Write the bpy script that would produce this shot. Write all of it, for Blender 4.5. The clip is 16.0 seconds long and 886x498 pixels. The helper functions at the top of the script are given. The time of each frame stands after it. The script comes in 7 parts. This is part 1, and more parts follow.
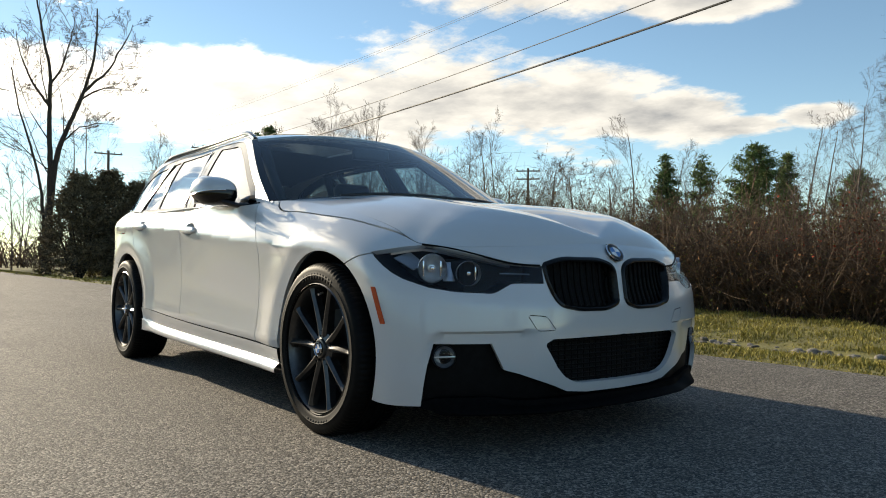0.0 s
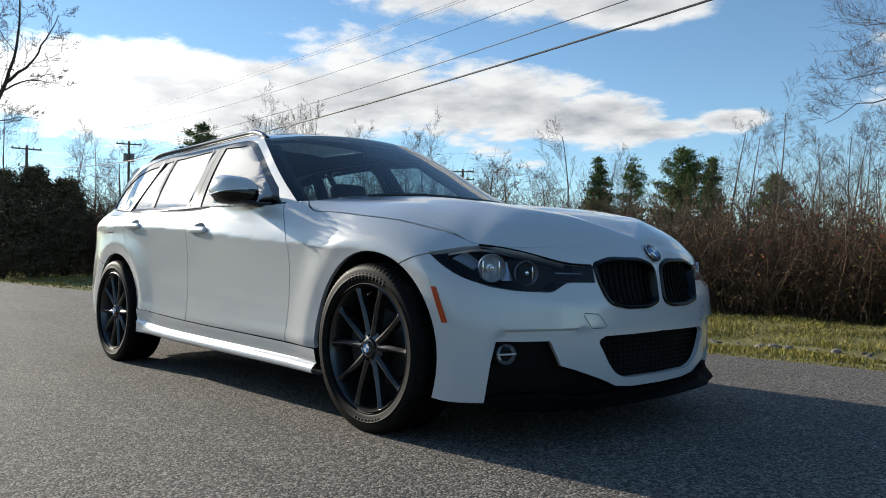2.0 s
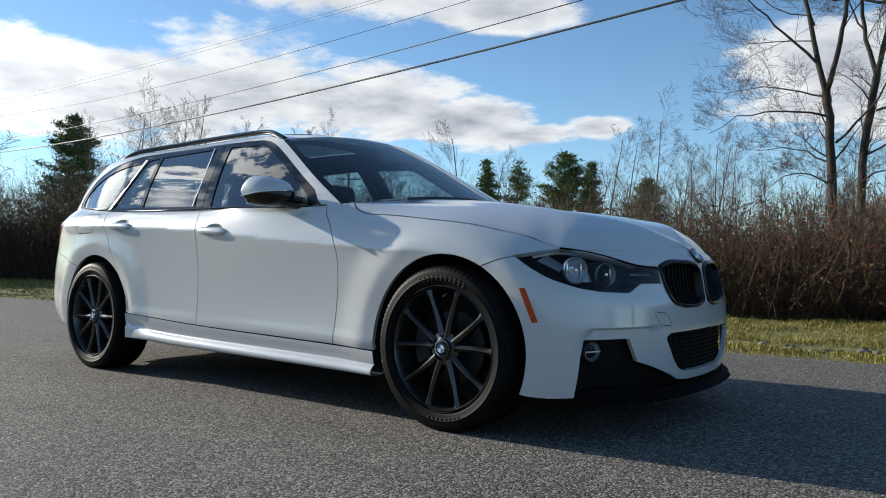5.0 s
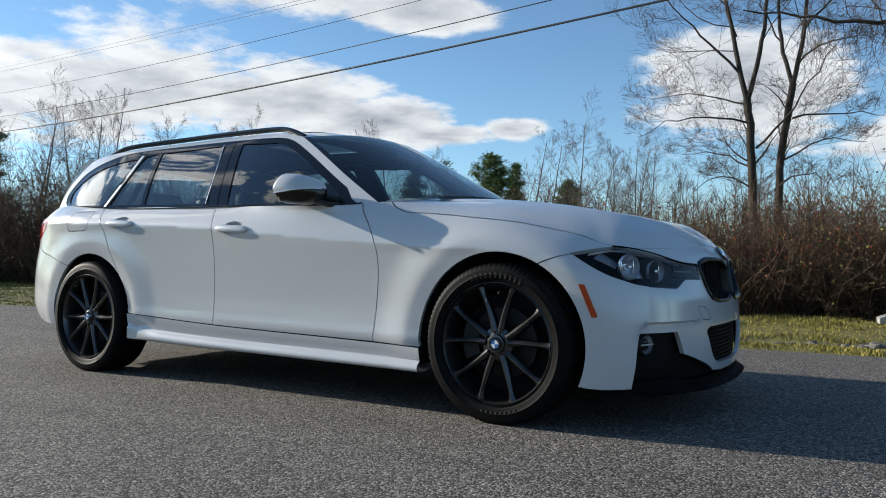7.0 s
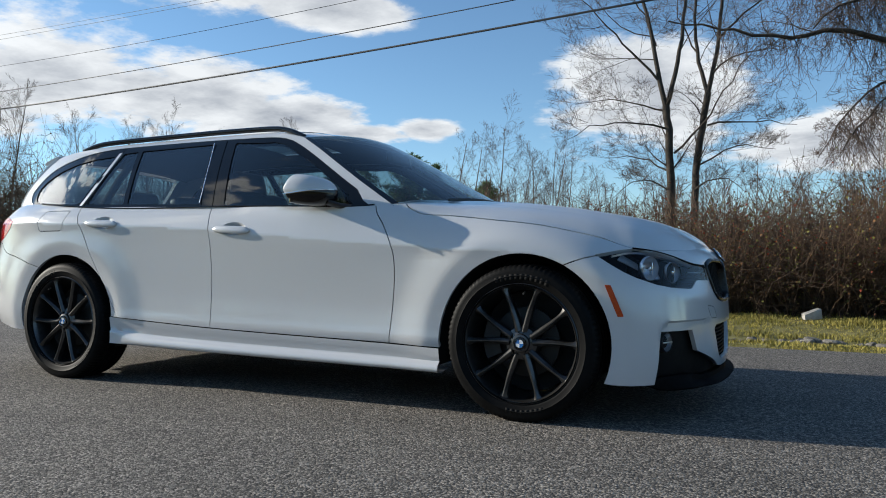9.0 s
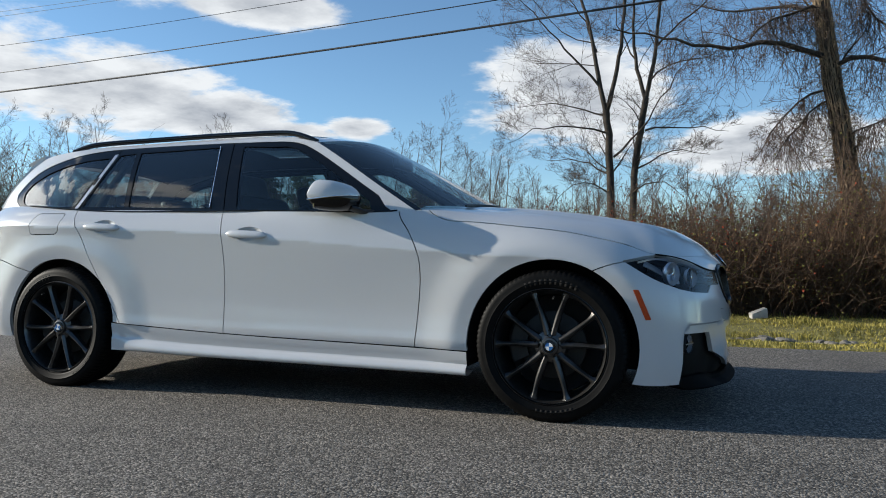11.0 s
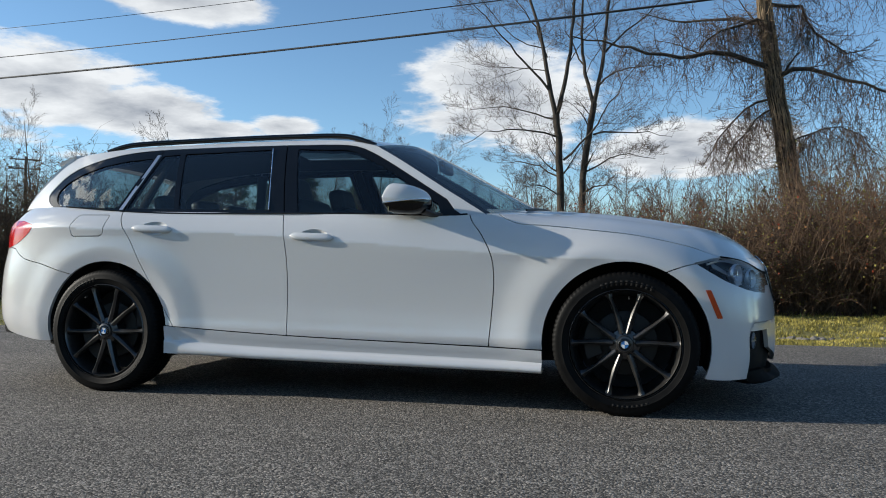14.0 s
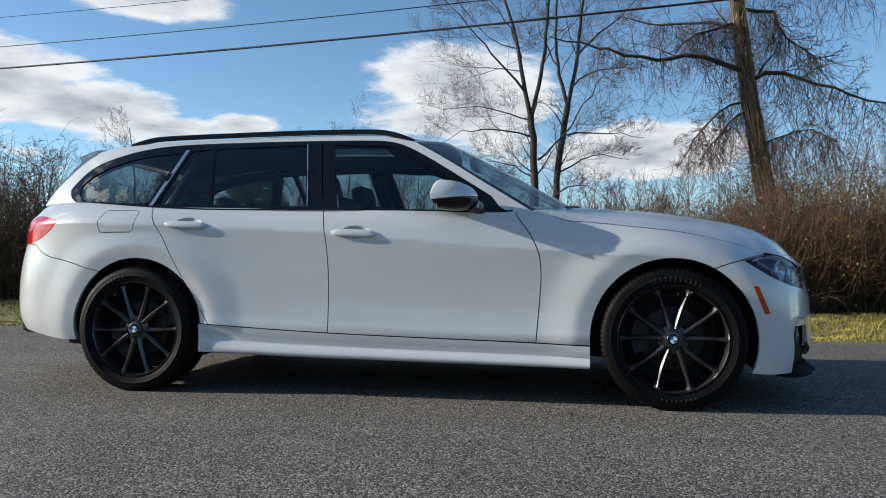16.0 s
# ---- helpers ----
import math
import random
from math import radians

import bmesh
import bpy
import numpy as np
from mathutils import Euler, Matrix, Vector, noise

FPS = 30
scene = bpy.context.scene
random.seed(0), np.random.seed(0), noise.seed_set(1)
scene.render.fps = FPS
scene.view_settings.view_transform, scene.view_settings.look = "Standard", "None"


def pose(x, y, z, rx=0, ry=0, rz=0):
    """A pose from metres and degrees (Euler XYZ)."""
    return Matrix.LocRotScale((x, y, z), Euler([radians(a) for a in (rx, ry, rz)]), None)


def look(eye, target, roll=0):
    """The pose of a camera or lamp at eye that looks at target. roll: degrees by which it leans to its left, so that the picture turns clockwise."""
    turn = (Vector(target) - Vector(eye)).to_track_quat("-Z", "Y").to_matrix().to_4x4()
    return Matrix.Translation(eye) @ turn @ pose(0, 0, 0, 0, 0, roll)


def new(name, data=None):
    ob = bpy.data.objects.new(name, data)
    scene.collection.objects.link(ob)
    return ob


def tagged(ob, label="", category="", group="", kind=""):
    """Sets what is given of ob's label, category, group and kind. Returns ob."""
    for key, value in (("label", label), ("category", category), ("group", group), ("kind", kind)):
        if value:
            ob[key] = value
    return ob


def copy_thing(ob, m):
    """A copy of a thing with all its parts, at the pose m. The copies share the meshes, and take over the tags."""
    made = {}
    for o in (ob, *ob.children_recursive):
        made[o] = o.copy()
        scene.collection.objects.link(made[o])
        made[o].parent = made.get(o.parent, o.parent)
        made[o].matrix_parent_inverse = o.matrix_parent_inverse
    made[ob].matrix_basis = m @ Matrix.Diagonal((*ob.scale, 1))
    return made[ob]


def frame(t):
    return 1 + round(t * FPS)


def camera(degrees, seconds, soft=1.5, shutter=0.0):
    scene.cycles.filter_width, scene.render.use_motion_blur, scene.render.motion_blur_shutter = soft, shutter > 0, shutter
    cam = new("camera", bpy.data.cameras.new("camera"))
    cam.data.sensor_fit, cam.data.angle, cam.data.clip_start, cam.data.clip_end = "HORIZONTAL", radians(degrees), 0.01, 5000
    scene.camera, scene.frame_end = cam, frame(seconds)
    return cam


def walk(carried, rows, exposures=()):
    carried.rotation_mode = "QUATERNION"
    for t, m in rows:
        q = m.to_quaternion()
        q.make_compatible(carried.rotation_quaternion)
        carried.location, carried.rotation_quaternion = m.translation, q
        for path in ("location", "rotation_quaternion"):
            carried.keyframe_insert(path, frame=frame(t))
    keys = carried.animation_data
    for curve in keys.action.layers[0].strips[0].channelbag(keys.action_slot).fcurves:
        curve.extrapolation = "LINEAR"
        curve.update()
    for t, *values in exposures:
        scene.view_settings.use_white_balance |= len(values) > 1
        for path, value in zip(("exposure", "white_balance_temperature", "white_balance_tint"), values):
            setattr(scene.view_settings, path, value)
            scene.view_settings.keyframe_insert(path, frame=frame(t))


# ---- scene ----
cam = camera(61.5, 16.0, soft=1.0)
METRES, EYE, TILT, LEAN, TURN = 3.899, 0.683, 0.0, 0.0, 52.5
ROWS = [
    (0.0, 0.0, 0.0, 0.0, -0.01, 0.94, -0.46),
    (0.5, -0.0273, -0.0035, -0.0005, -1.09, 0.94, -0.44),
    (1.0, -0.0573, -0.0049, -0.0018, -2.37, 0.97, -0.43),
    (1.5, -0.0886, -0.008, -0.0019, -3.81, 0.98, -0.42),
    (2.0, -0.1205, -0.0101, -0.0009, -5.4, 0.98, -0.42),
    (2.5, -0.1523, -0.0116, -0.0004, -7.03, 0.99, -0.4),
    (3.0, -0.1841, -0.0113, 0.0, -8.63, 1.0, -0.37),
    (3.5, -0.2171, -0.0081, 0.0003, -10.15, 1.0, -0.38),
    (4.0, -0.2513, -0.0058, 0.0008, -11.75, 1.01, -0.35),
    (6.5, -0.4319, 0.0223, -0.0016, -19.4, 1.06, -0.29),
    (7.0, -0.4656, 0.0305, -0.0027, -21.09, 1.06, -0.24),
    (7.5, -0.4973, 0.0399, -0.0031, -22.78, 1.07, -0.25),
    (8.0, -0.5269, 0.0497, -0.0029, -24.46, 1.08, -0.18),
    (8.5, -0.5549, 0.061, -0.0021, -26.15, 1.08, -0.16),
    (9.0, -0.5822, 0.0706, -0.0014, -27.78, 1.09, -0.17),
    (9.5, -0.6088, 0.0807, -0.0005, -29.31, 1.1, -0.15),
    (12.0, -0.7452, 0.1364, 0.0081, -35.33, 1.09, -0.18),
    (12.5, -0.7716, 0.1497, 0.0085, -36.29, 1.11, -0.17),
    (13.0, -0.7992, 0.1637, 0.0084, -37.11, 1.12, -0.14),
    (13.5, -0.8263, 0.1783, 0.008, -37.84, 1.12, -0.13),
    (14.0, -0.8512, 0.1955, 0.0066, -38.62, 1.14, -0.09),
    (14.5, -0.8738, 0.2131, 0.0044, -39.35, 1.14, -0.12),
    (15.0, -0.8938, 0.231, 0.0027, -40.09, 1.16, -0.1),
    (15.5, -0.9134, 0.2486, 0.0019, -40.85, 1.16, -0.1),
    (16.0, -0.9336, 0.2669, 0.0021, -41.63, 1.14, -0.1),
]
walk(cam, [(t, pose(4.042, -2.308, EYE, TILT, LEAN, TURN) @ pose(METRES * x, METRES * y, METRES * z, 90 + pitch, roll, yaw)) for t, x, y, z, yaw, pitch, roll in ROWS],
     [(0.0, 0.56, 7700, 8), (0.5, 0.45, 7000, 8), (1.5, 0.38, 6640, 8), (3.5, 0.35, 6440, 8), (7.0, 0.35, 6360, 8), (12.0, 0.34, 6380, 8), (16.0, 0.35, 6400, 8)])

# ---- sky, sun ----
SUN_UP, SUN_YAW = 18.5, 98.9  # degrees above the horizon; turn to the left from +y
world = bpy.data.worlds.new("sky")
scene.world = world
world.use_nodes = True
wt = world.node_tree
wt.nodes.clear()


def wnode(kind, **values):
    n = wt.nodes.new(kind)
    for k, v in values.items():
        if k in n.inputs:
            n.inputs[k].default_value = v
        else:
            setattr(n, k, v)
    return n


def wmath(op, a, b=None, c=None, clamp=False):
    n = wt.nodes.new("ShaderNodeMath")
    n.operation, n.use_clamp = op, clamp
    for i, v in enumerate((a, b, c)):
        if v is None:
            continue
        if isinstance(v, (int, float)):
            n.inputs[i].default_value = v
        else:
            wt.links.new(v, n.inputs[i])
    return n.outputs[0]


sky = wt.nodes.new("ShaderNodeTexSky")
sky.sky_type, sky.sun_disc = "NISHITA", False
sky.sun_elevation, sky.sun_rotation = radians(SUN_UP), radians(-SUN_YAW)
sky.altitude = 900.0
sky.air_density, sky.dust_density, sky.ozone_density = 1.0, 0.10, 2.4
coord = wt.nodes.new("ShaderNodeTexCoord")
split = wt.nodes.new("ShaderNodeSeparateXYZ")
wt.links.new(coord.outputs["Generated"], split.inputs[0])
# clouds lie in a flat layer: the way is divided by its height
lift = wmath("ADD", wmath("MAXIMUM", split.outputs[2], 0.0), 0.13)
flat = wt.nodes.new("ShaderNodeCombineXYZ")
wt.links.new(wmath("DIVIDE", split.outputs[0], lift), flat.inputs[0])
wt.links.new(wmath("DIVIDE", split.outputs[1], lift), flat.inputs[1])
flat.inputs[2].default_value = 3.7
big = wnode("ShaderNodeTexNoise", Scale=0.62, Detail=10.0, Roughness=0.62, Distortion=0.5)
fine = wnode("ShaderNodeTexNoise", Scale=3.6, Detail=9.0, Roughness=0.62)
# the same billows seen a little nearer to the sun: the difference lights their sunward sides
nearer = wt.nodes.new("ShaderNodeVectorMath")
nearer.operation = "ADD"
nearer.inputs[1].default_value = (-0.10, -0.03, 0.0)
wt.links.new(flat.outputs[0], nearer.inputs[0])
sunward = wnode("ShaderNodeTexNoise", Scale=3.6, Detail=5.0, Roughness=0.58)
wt.links.new(nearer.outputs[0], sunward.inputs["Vector"])
for n in (big, fine):
    wt.links.new(flat.outputs[0], n.inputs["Vector"])


def way(yaw, up):
    a, b = radians(yaw), radians(up)
    return (-math.sin(a) * math.cos(b), math.cos(a) * math.cos(b), math.sin(b))


def bank(yaw, up, wide, tall, turn=0.0):
    """A soft mask, 1 in the middle of a cloud bank, 0 outside; degrees."""
    rot = wt.nodes.new("ShaderNodeVectorRotate")
    rot.rotation_type, rot.invert = "EULER_XYZ", True
    rot.inputs["Rotation"].default_value = Euler((radians(up), radians(turn), radians(yaw))).to_matrix().to_euler()
    wt.links.new(coord.outputs["Generated"], rot.inputs["Vector"])
    s = wt.nodes.new("ShaderNodeSeparateXYZ")
    wt.links.new(rot.outputs[0], s.inputs[0])
    a = wmath("DIVIDE", s.outputs[0], math.sin(radians(wide)))
    b = wmath("DIVIDE", s.outputs[2], math.sin(radians(tall)))
    d = wmath("SQRT", wmath("ADD", wmath("MULTIPLY", a, a), wmath("MULTIPLY", b, b)))
    front = wmath("GREATER_THAN", s.outputs[1], 0.0)
    return wmath("MULTIPLY", wmath("SUBTRACT", 1.0, d, clamp=True), front)


BANKS = [(67, 11.6, 22, 6.0, 0), (55, 12.4, 20, 7.2, 0), (43.5, 11.8, 15, 6.2, 0), (36.5, 10.7, 11, 3.8, 0), (31, 9.8, 8, 1.5, 0), (44, 21.5, 17, 5.6, 0), (33, 18.6, 10, 3.0, 0), (9, 13, 13, 8, 0), (-4, 8.5, 12, 4, 0), (26, 10.2, 5, 1.6, 0),
         # the bank at yaw 98 is out of view, added to brighten window reflections
         (98, 23, 20, 9, 0), (82, 11.5, 16, 4.5, 0), (100, 12, 22, 9, 0), (-30, 14, 12, 5, 0)]
masks = None
for row in BANKS:
    m = bank(*row)
    masks = m if masks is None else wmath("MAXIMUM", masks, m)
# away from the view: cloud added for window reflections, cover cleared to dim fill
behind = wmath("MULTIPLY", wmath("MULTIPLY", bank(106, 29, 40, 24), 2.0, clamp=True), wmath("ADD", wmath("MULTIPLY", fine.outputs["Fac"], 4.8), -2.38))
clear = wmath("ADD", wmath("MULTIPLY", wmath("SUBTRACT", split.outputs[0], 0.42, clamp=True), 0.5), wmath("MULTIPLY", wmath("SUBTRACT", wmath("MULTIPLY", split.outputs[1], -1.0), 0.44, clamp=True), 3.2))
cover = wmath("ADD", wmath("MAXIMUM", wmath("MULTIPLY", masks, 0.64), wmath("MULTIPLY", behind, 0.60)), wmath("ADD", wmath("SUBTRACT", wmath("MULTIPLY", big.outputs["Fac"], 0.75), clear), wmath("MULTIPLY", fine.outputs["Fac"], 0.52)))
amount = wt.nodes.new("ShaderNodeMapRange")
amount.interpolation_type = "SMOOTHSTEP"
wt.links.new(cover, amount.inputs["Value"])
amount.inputs["From Min"].default_value, amount.inputs["From Max"].default_value = 0.86, 0.99
# thick parts are greyer, parts towards the sun brighter
sunway = wt.nodes.new("ShaderNodeVectorMath")
sunway.operation = "DOT_PRODUCT"
wt.links.new(coord.outputs["Generated"], sunway.inputs[0])
sunway.inputs[1].default_value = way(SUN_YAW, SUN_UP)
glow = wmath("POWER", wmath("MAXIMUM", sunway.outputs["Value"], 0.0), 13.0)
thick = wt.nodes.new("ShaderNodeMapRange")
wt.links.new(wmath("ADD", cover, wmath("MULTIPLY", wmath("SUBTRACT", sunward.outputs["Fac"], fine.outputs["Fac"]), 1.1)), thick.inputs["Value"])
thick.inputs["From Min"].default_value, thick.inputs["From Max"].default_value = 0.88, 1.46
shade = wt.nodes.new("ShaderNodeMixRGB")
wt.links.new(thick.outputs[0], shade.inputs[0])
shade.inputs[1].default_value, shade.inputs[2].default_value = (5.5, 5.6, 5.75, 1), (2.0, 2.2, 2.6, 1)
bright = wt.nodes.new("ShaderNodeMixRGB")
bright.blend_type = "ADD"
bright.inputs[0].default_value = 1.0
wt.links.new(shade.outputs[0], bright.inputs[1])
tint = wt.nodes.new("ShaderNodeMixRGB")
tint.blend_type = "MULTIPLY"
tint.inputs[0].default_value = 1.0
tint.inputs[1].default_value = (17.0, 16.8, 16.4, 1)
wt.links.new(glow, tint.inputs[2])
wt.links.new(tint.outputs[0], bright.inputs[2])
blend = wt.nodes.new("ShaderNodeMixRGB")
wt.links.new(amount.outputs[0], blend.inputs[0])
clean = wt.nodes.new("ShaderNodeMixRGB")  # clean cold autumn air
clean.blend_type = "MULTIPLY"
clean.inputs[0].default_value = 1.0
clean.inputs[2].default_value = (0.90, 1.0, 1.03, 1)
wt.links.new(sky.outputs[0], clean.inputs[1])
wt.links.new(clean.outputs[0], blend.inputs[1])
wt.links.new(bright.outputs[0], blend.inputs[2])
back = wnode("ShaderNodeBackground", Strength=0.127)
wt.links.new(blend.outputs[0], back.inputs["Color"])
wout = wt.nodes.new("ShaderNodeOutputWorld")
wt.links.new(back.outputs[0], wout.inputs[0])

sun = new("sun", bpy.data.lights.new("sun", "SUN"))
sun.data.energy, sun.data.angle, sun.data.color = 5.0, radians(0.53), (1.0, 0.92, 0.80)
sun.matrix_world = look(Vector(way(SUN_YAW, SUN_UP)) * 60, (0, 0, 0))
scene.view_settings.exposure = 0.0


# ---- materials ----
def material(name, color=(0.5, 0.5, 0.5), rough=0.5, metal=0.0, spec=0.5, coat=0.0):
    m = bpy.data.materials.new(name)
    m.use_nodes = True
    b = m.node_tree.nodes["Principled BSDF"]
    b.inputs["Base Color"].default_value = (*color, 1)
    b.inputs["Roughness"].default_value, b.inputs["Metallic"].default_value = rough, metal
    b.inputs["Specular IOR Level"].default_value = spec
    b.inputs["Coat Weight"].default_value, b.inputs["Coat Roughness"].default_value = coat, 0.03
    m.diffuse_color = (*color, 1)
    return m


def add(m, kind, **values):
    n = m.node_tree.nodes.new(kind)
    for k, v in values.items():
        if k in n.inputs:
            n.inputs[k].default_value = v
        else:
            setattr(n, k, v)
    return n


def wire(m, a, b):
    m.node_tree.links.new(a, b)


def bsdf(m):
    return m.node_tree.nodes["Principled BSDF"]


def grain(m, scale, low, high, detail=6.0, rough=0.6, where="Object", stretch=None, random_piece=False):
    """Noise between two colours into the base colour; gives back the noise node."""
    tc = add(m, "ShaderNodeTexCoord")
    vec = tc.outputs[where]
    if stretch:
        mp = add(m, "ShaderNodeMapping", Scale=stretch)
        wire(m, vec, mp.inputs["Vector"])
        vec = mp.outputs[0]
    n = add(m, "ShaderNodeTexNoise", Scale=scale, Detail=detail, Roughness=rough)
    wire(m, vec, n.inputs["Vector"])
    ramp = add(m, "ShaderNodeValToRGB")
    ramp.color_ramp.elements[0].position, ramp.color_ramp.elements[1].position = 0.32, 0.68
    ramp.color_ramp.elements[0].color, ramp.color_ramp.elements[1].color = (*low, 1), (*high, 1)
    wire(m, n.outputs["Fac"], ramp.inputs[0])
    out = ramp.outputs[0]
    if random_piece:
        info = add(m, "ShaderNodeObjectInfo") if random_piece == "object" else add(m, "ShaderNodeNewGeometry")
        hsv = add(m, "ShaderNodeHueSaturation")
        mr = add(m, "ShaderNodeMapRange")
        mr.inputs["To Min"].default_value, mr.inputs["To Max"].default_value = 0.55, 1.45
        wire(m, info.outputs["Random" if random_piece == "object" else "Random Per Island"], mr.inputs["Value"])
        wire(m, mr.outputs[0], hsv.inputs["Value"])
        wire(m, out, hsv.inputs["Color"])
        out = hsv.outputs[0]
    wire(m, out, bsdf(m).inputs["Base Color"])
    return n, vec


def relief(m, height, strength=0.4, distance=0.01):
    b = add(m, "ShaderNodeBump", Strength=strength, Distance=distance)
    wire(m, height, b.inputs["Height"])
    wire(m, b.outputs[0], bsdf(m).inputs["Normal"])
    return b


def paint(name, color, rough=0.28):
    m = material(name, color, rough, 0.0, 0.5, 1.0)
    bsdf(m).inputs["Coat IOR"].default_value = 1.6
    n, v = grain(m, 1.7, tuple(c * 0.985 for c in color), color)
    dust = add(m, "ShaderNodeTexNoise", Scale=240.0, Detail=2.0)
    wire(m, v, dust.inputs["Vector"])
    mr = add(m, "ShaderNodeMapRange")
    mr.inputs["To Min"].default_value, mr.inputs["To Max"].default_value = 0.02, 0.07
    wire(m, n.outputs["Fac"], mr.inputs["Value"])
    wire(m, mr.outputs[0], bsdf(m).inputs["Coat Roughness"])
    return m


def pane(name, tint=(0.75, 0.82, 0.80), gloss=1.0, index=1.5, steep=4.0):
    """Thin glass: see-through with a tint, mirror-like by Fresnel."""
    m = bpy.data.materials.new(name)
    m.use_nodes = True
    t = m.node_tree
    t.nodes.clear()
    out = t.nodes.new("ShaderNodeOutputMaterial")
    mix = t.nodes.new("ShaderNodeMixShader")
    lw = t.nodes.new("ShaderNodeLayerWeight")
    lw.inputs["Blend"].default_value = 0.5
    pw = t.nodes.new("ShaderNodeMath")
    pw.operation = "POWER"
    pw.inputs[1].default_value = steep
    t.links.new(lw.outputs["Facing"], pw.inputs[0])
    f = t.nodes.new("ShaderNodeMath")
    f.operation = "MULTIPLY_ADD"
    f.inputs[1].default_value, f.inputs[2].default_value = 0.85, ((index - 1) / (index + 1)) ** 2
    t.links.new(pw.outputs[0], f.inputs[0])
    tr = t.nodes.new("ShaderNodeBsdfTransparent")
    tr.inputs["Color"].default_value = (*tint, 1)
    gl = t.nodes.new("ShaderNodeBsdfGlossy")
    gl.inputs["Roughness"].default_value = 0.005
    gl.inputs["Color"].default_value = (gloss, gloss, gloss, 1)
    t.links.new(f.outputs[0], mix.inputs[0])
    t.links.new(tr.outputs[0], mix.inputs[1])
    t.links.new(gl.outputs[0], mix.inputs[2])
    t.links.new(mix.outputs[0], out.inputs[0])
    m.diffuse_color = (*tint, 1)
    return m


WHITE = paint("white_car_paint", (0.57, 0.57, 0.566))
GLOSS_BLACK = material("gloss_black", (0.004, 0.004, 0.0042), 0.06, 0, 0.4, 0.0)
grain(GLOSS_BLACK, 20, (0.003, 0.003, 0.0032), (0.005, 0.005, 0.0055))
SATIN_BLACK = material("satin_black_plastic", (0.016, 0.016, 0.017), 0.42)
grain(SATIN_BLACK, 60, (0.012, 0.012, 0.013), (0.022, 0.022, 0.023))
# near-black: shade of the hollows put into the colour; also the black wheel liners
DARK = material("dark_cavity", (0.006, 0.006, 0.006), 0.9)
RUBBER = material("tyre_rubber", (0.008, 0.008, 0.008), 0.55, 0, 0.08)
n_, v_ = grain(RUBBER, 14, (0.003, 0.003, 0.003), (0.0075, 0.0073, 0.0071))
RIM = material("dark_alloy", (0.085, 0.085, 0.083), 0.32, 0.85, 0.5, 0.25)
grain(RIM, 40, (0.062, 0.061, 0.060), (0.094, 0.092, 0.090))
CHROME = material("bright_chrome", (0.75, 0.75, 0.76), 0.08, 1.0)
SATIN_CHROME = material("satin_aluminium", (0.55, 0.55, 0.56), 0.3, 1.0)
GLASS = pane("side_glass", (0.48, 0.54, 0.55), 1.0, 1.46, 2.9)
WINDSHIELD = pane("windshield_glass", (0.62, 0.70, 0.71), 0.85, 1.45)
TINTED = pane("tinted_glass", (0.10, 0.115, 0.12), 1.0, 1.52)
LENS = pane("lamp_lens", (0.90, 0.92, 0.94), 0.7, 1.42)
AMBER = material("amber_reflector", (0.50, 0.055, 0.006), 0.3, 0, 0.35, 0.0)
grain(AMBER, 160, (0.40, 0.040, 0.005), (0.60, 0.075, 0.008))
RED = material("red_lamp", (0.55, 0.012, 0.015), 0.12, 0, 0.6, 0.8)
LAMP_DARK = material("lamp_dark", (0.020, 0.021, 0.022), 0.4, 0.1, 0.3)
grain(LAMP_DARK, 30, (0.014, 0.0145, 0.016), (0.028, 0.029, 0.031))
GREY_LAMP = material("lamp_housing", (0.32, 0.325, 0.335), 0.30, 0.6)
REFLECTOR = material("lamp_reflector", (0.66, 0.67, 0.69), 0.28, 0.82)
BADGE_BLUE = material("badge_blue", (0.03, 0.16, 0.42), 0.25, 0, 0.5, 0.6)
BADGE_WHITE = material("badge_white", (0.8, 0.8, 0.8), 0.25, 0, 0.5, 0.6)
SEAT = material("black_leather", (0.02, 0.02, 0.021), 0.5)
n_, v_ = grain(SEAT, 30, (0.010, 0.010, 0.011), (0.020, 0.020, 0.021))
relief(SEAT, n_.outputs["Fac"], 0.2, 0.002)
LINING = material("dark_headliner", (0.03, 0.03, 0.03), 0.9)
grain(LINING, 90, (0.024, 0.024, 0.024), (0.038, 0.038, 0.038))
IRON = material("brake_iron", (0.035, 0.033, 0.031), 0.6, 0.6)
UNDER = material("underbody", (0.012, 0.012, 0.012), 0.85)

# ---- the car's form: plan outline, section offsets, greenhouse ----
def spline(xs, ys):
    """Natural cubic spline through knots, for arrays."""
    xs, ys = np.asarray(xs, float), np.asarray(ys, float)
    n = len(xs)
    h = np.diff(xs)
    a = np.eye(n)
    r = np.zeros((n,) + ys.shape[1:])
    for i in range(1, n - 1):
        a[i, i - 1], a[i, i], a[i, i + 1] = h[i - 1], 2 * (h[i - 1] + h[i]), h[i]
        r[i] = 6 * ((ys[i + 1] - ys[i]) / h[i] - (ys[i] - ys[i - 1]) / h[i - 1])
    m = np.linalg.solve(a, r)

    def at(x):
        x = np.clip(np.asarray(x, float), xs[0], xs[-1])
        i = np.clip(np.searchsorted(xs, x) - 1, 0, n - 2)
        lo, hi, hh = x - xs[i], xs[i + 1] - x, h[i]
        if ys.ndim > 1:
            lo, hi, hh = lo[..., None], hi[..., None], hh[..., None]
        return (m[i] * hi ** 3 + m[i + 1] * lo ** 3) / (6 * hh) + (ys[i] / hh - m[i] * hh / 6) * hi + (ys[i + 1] / hh - m[i + 1] * hh / 6) * lo

    return at


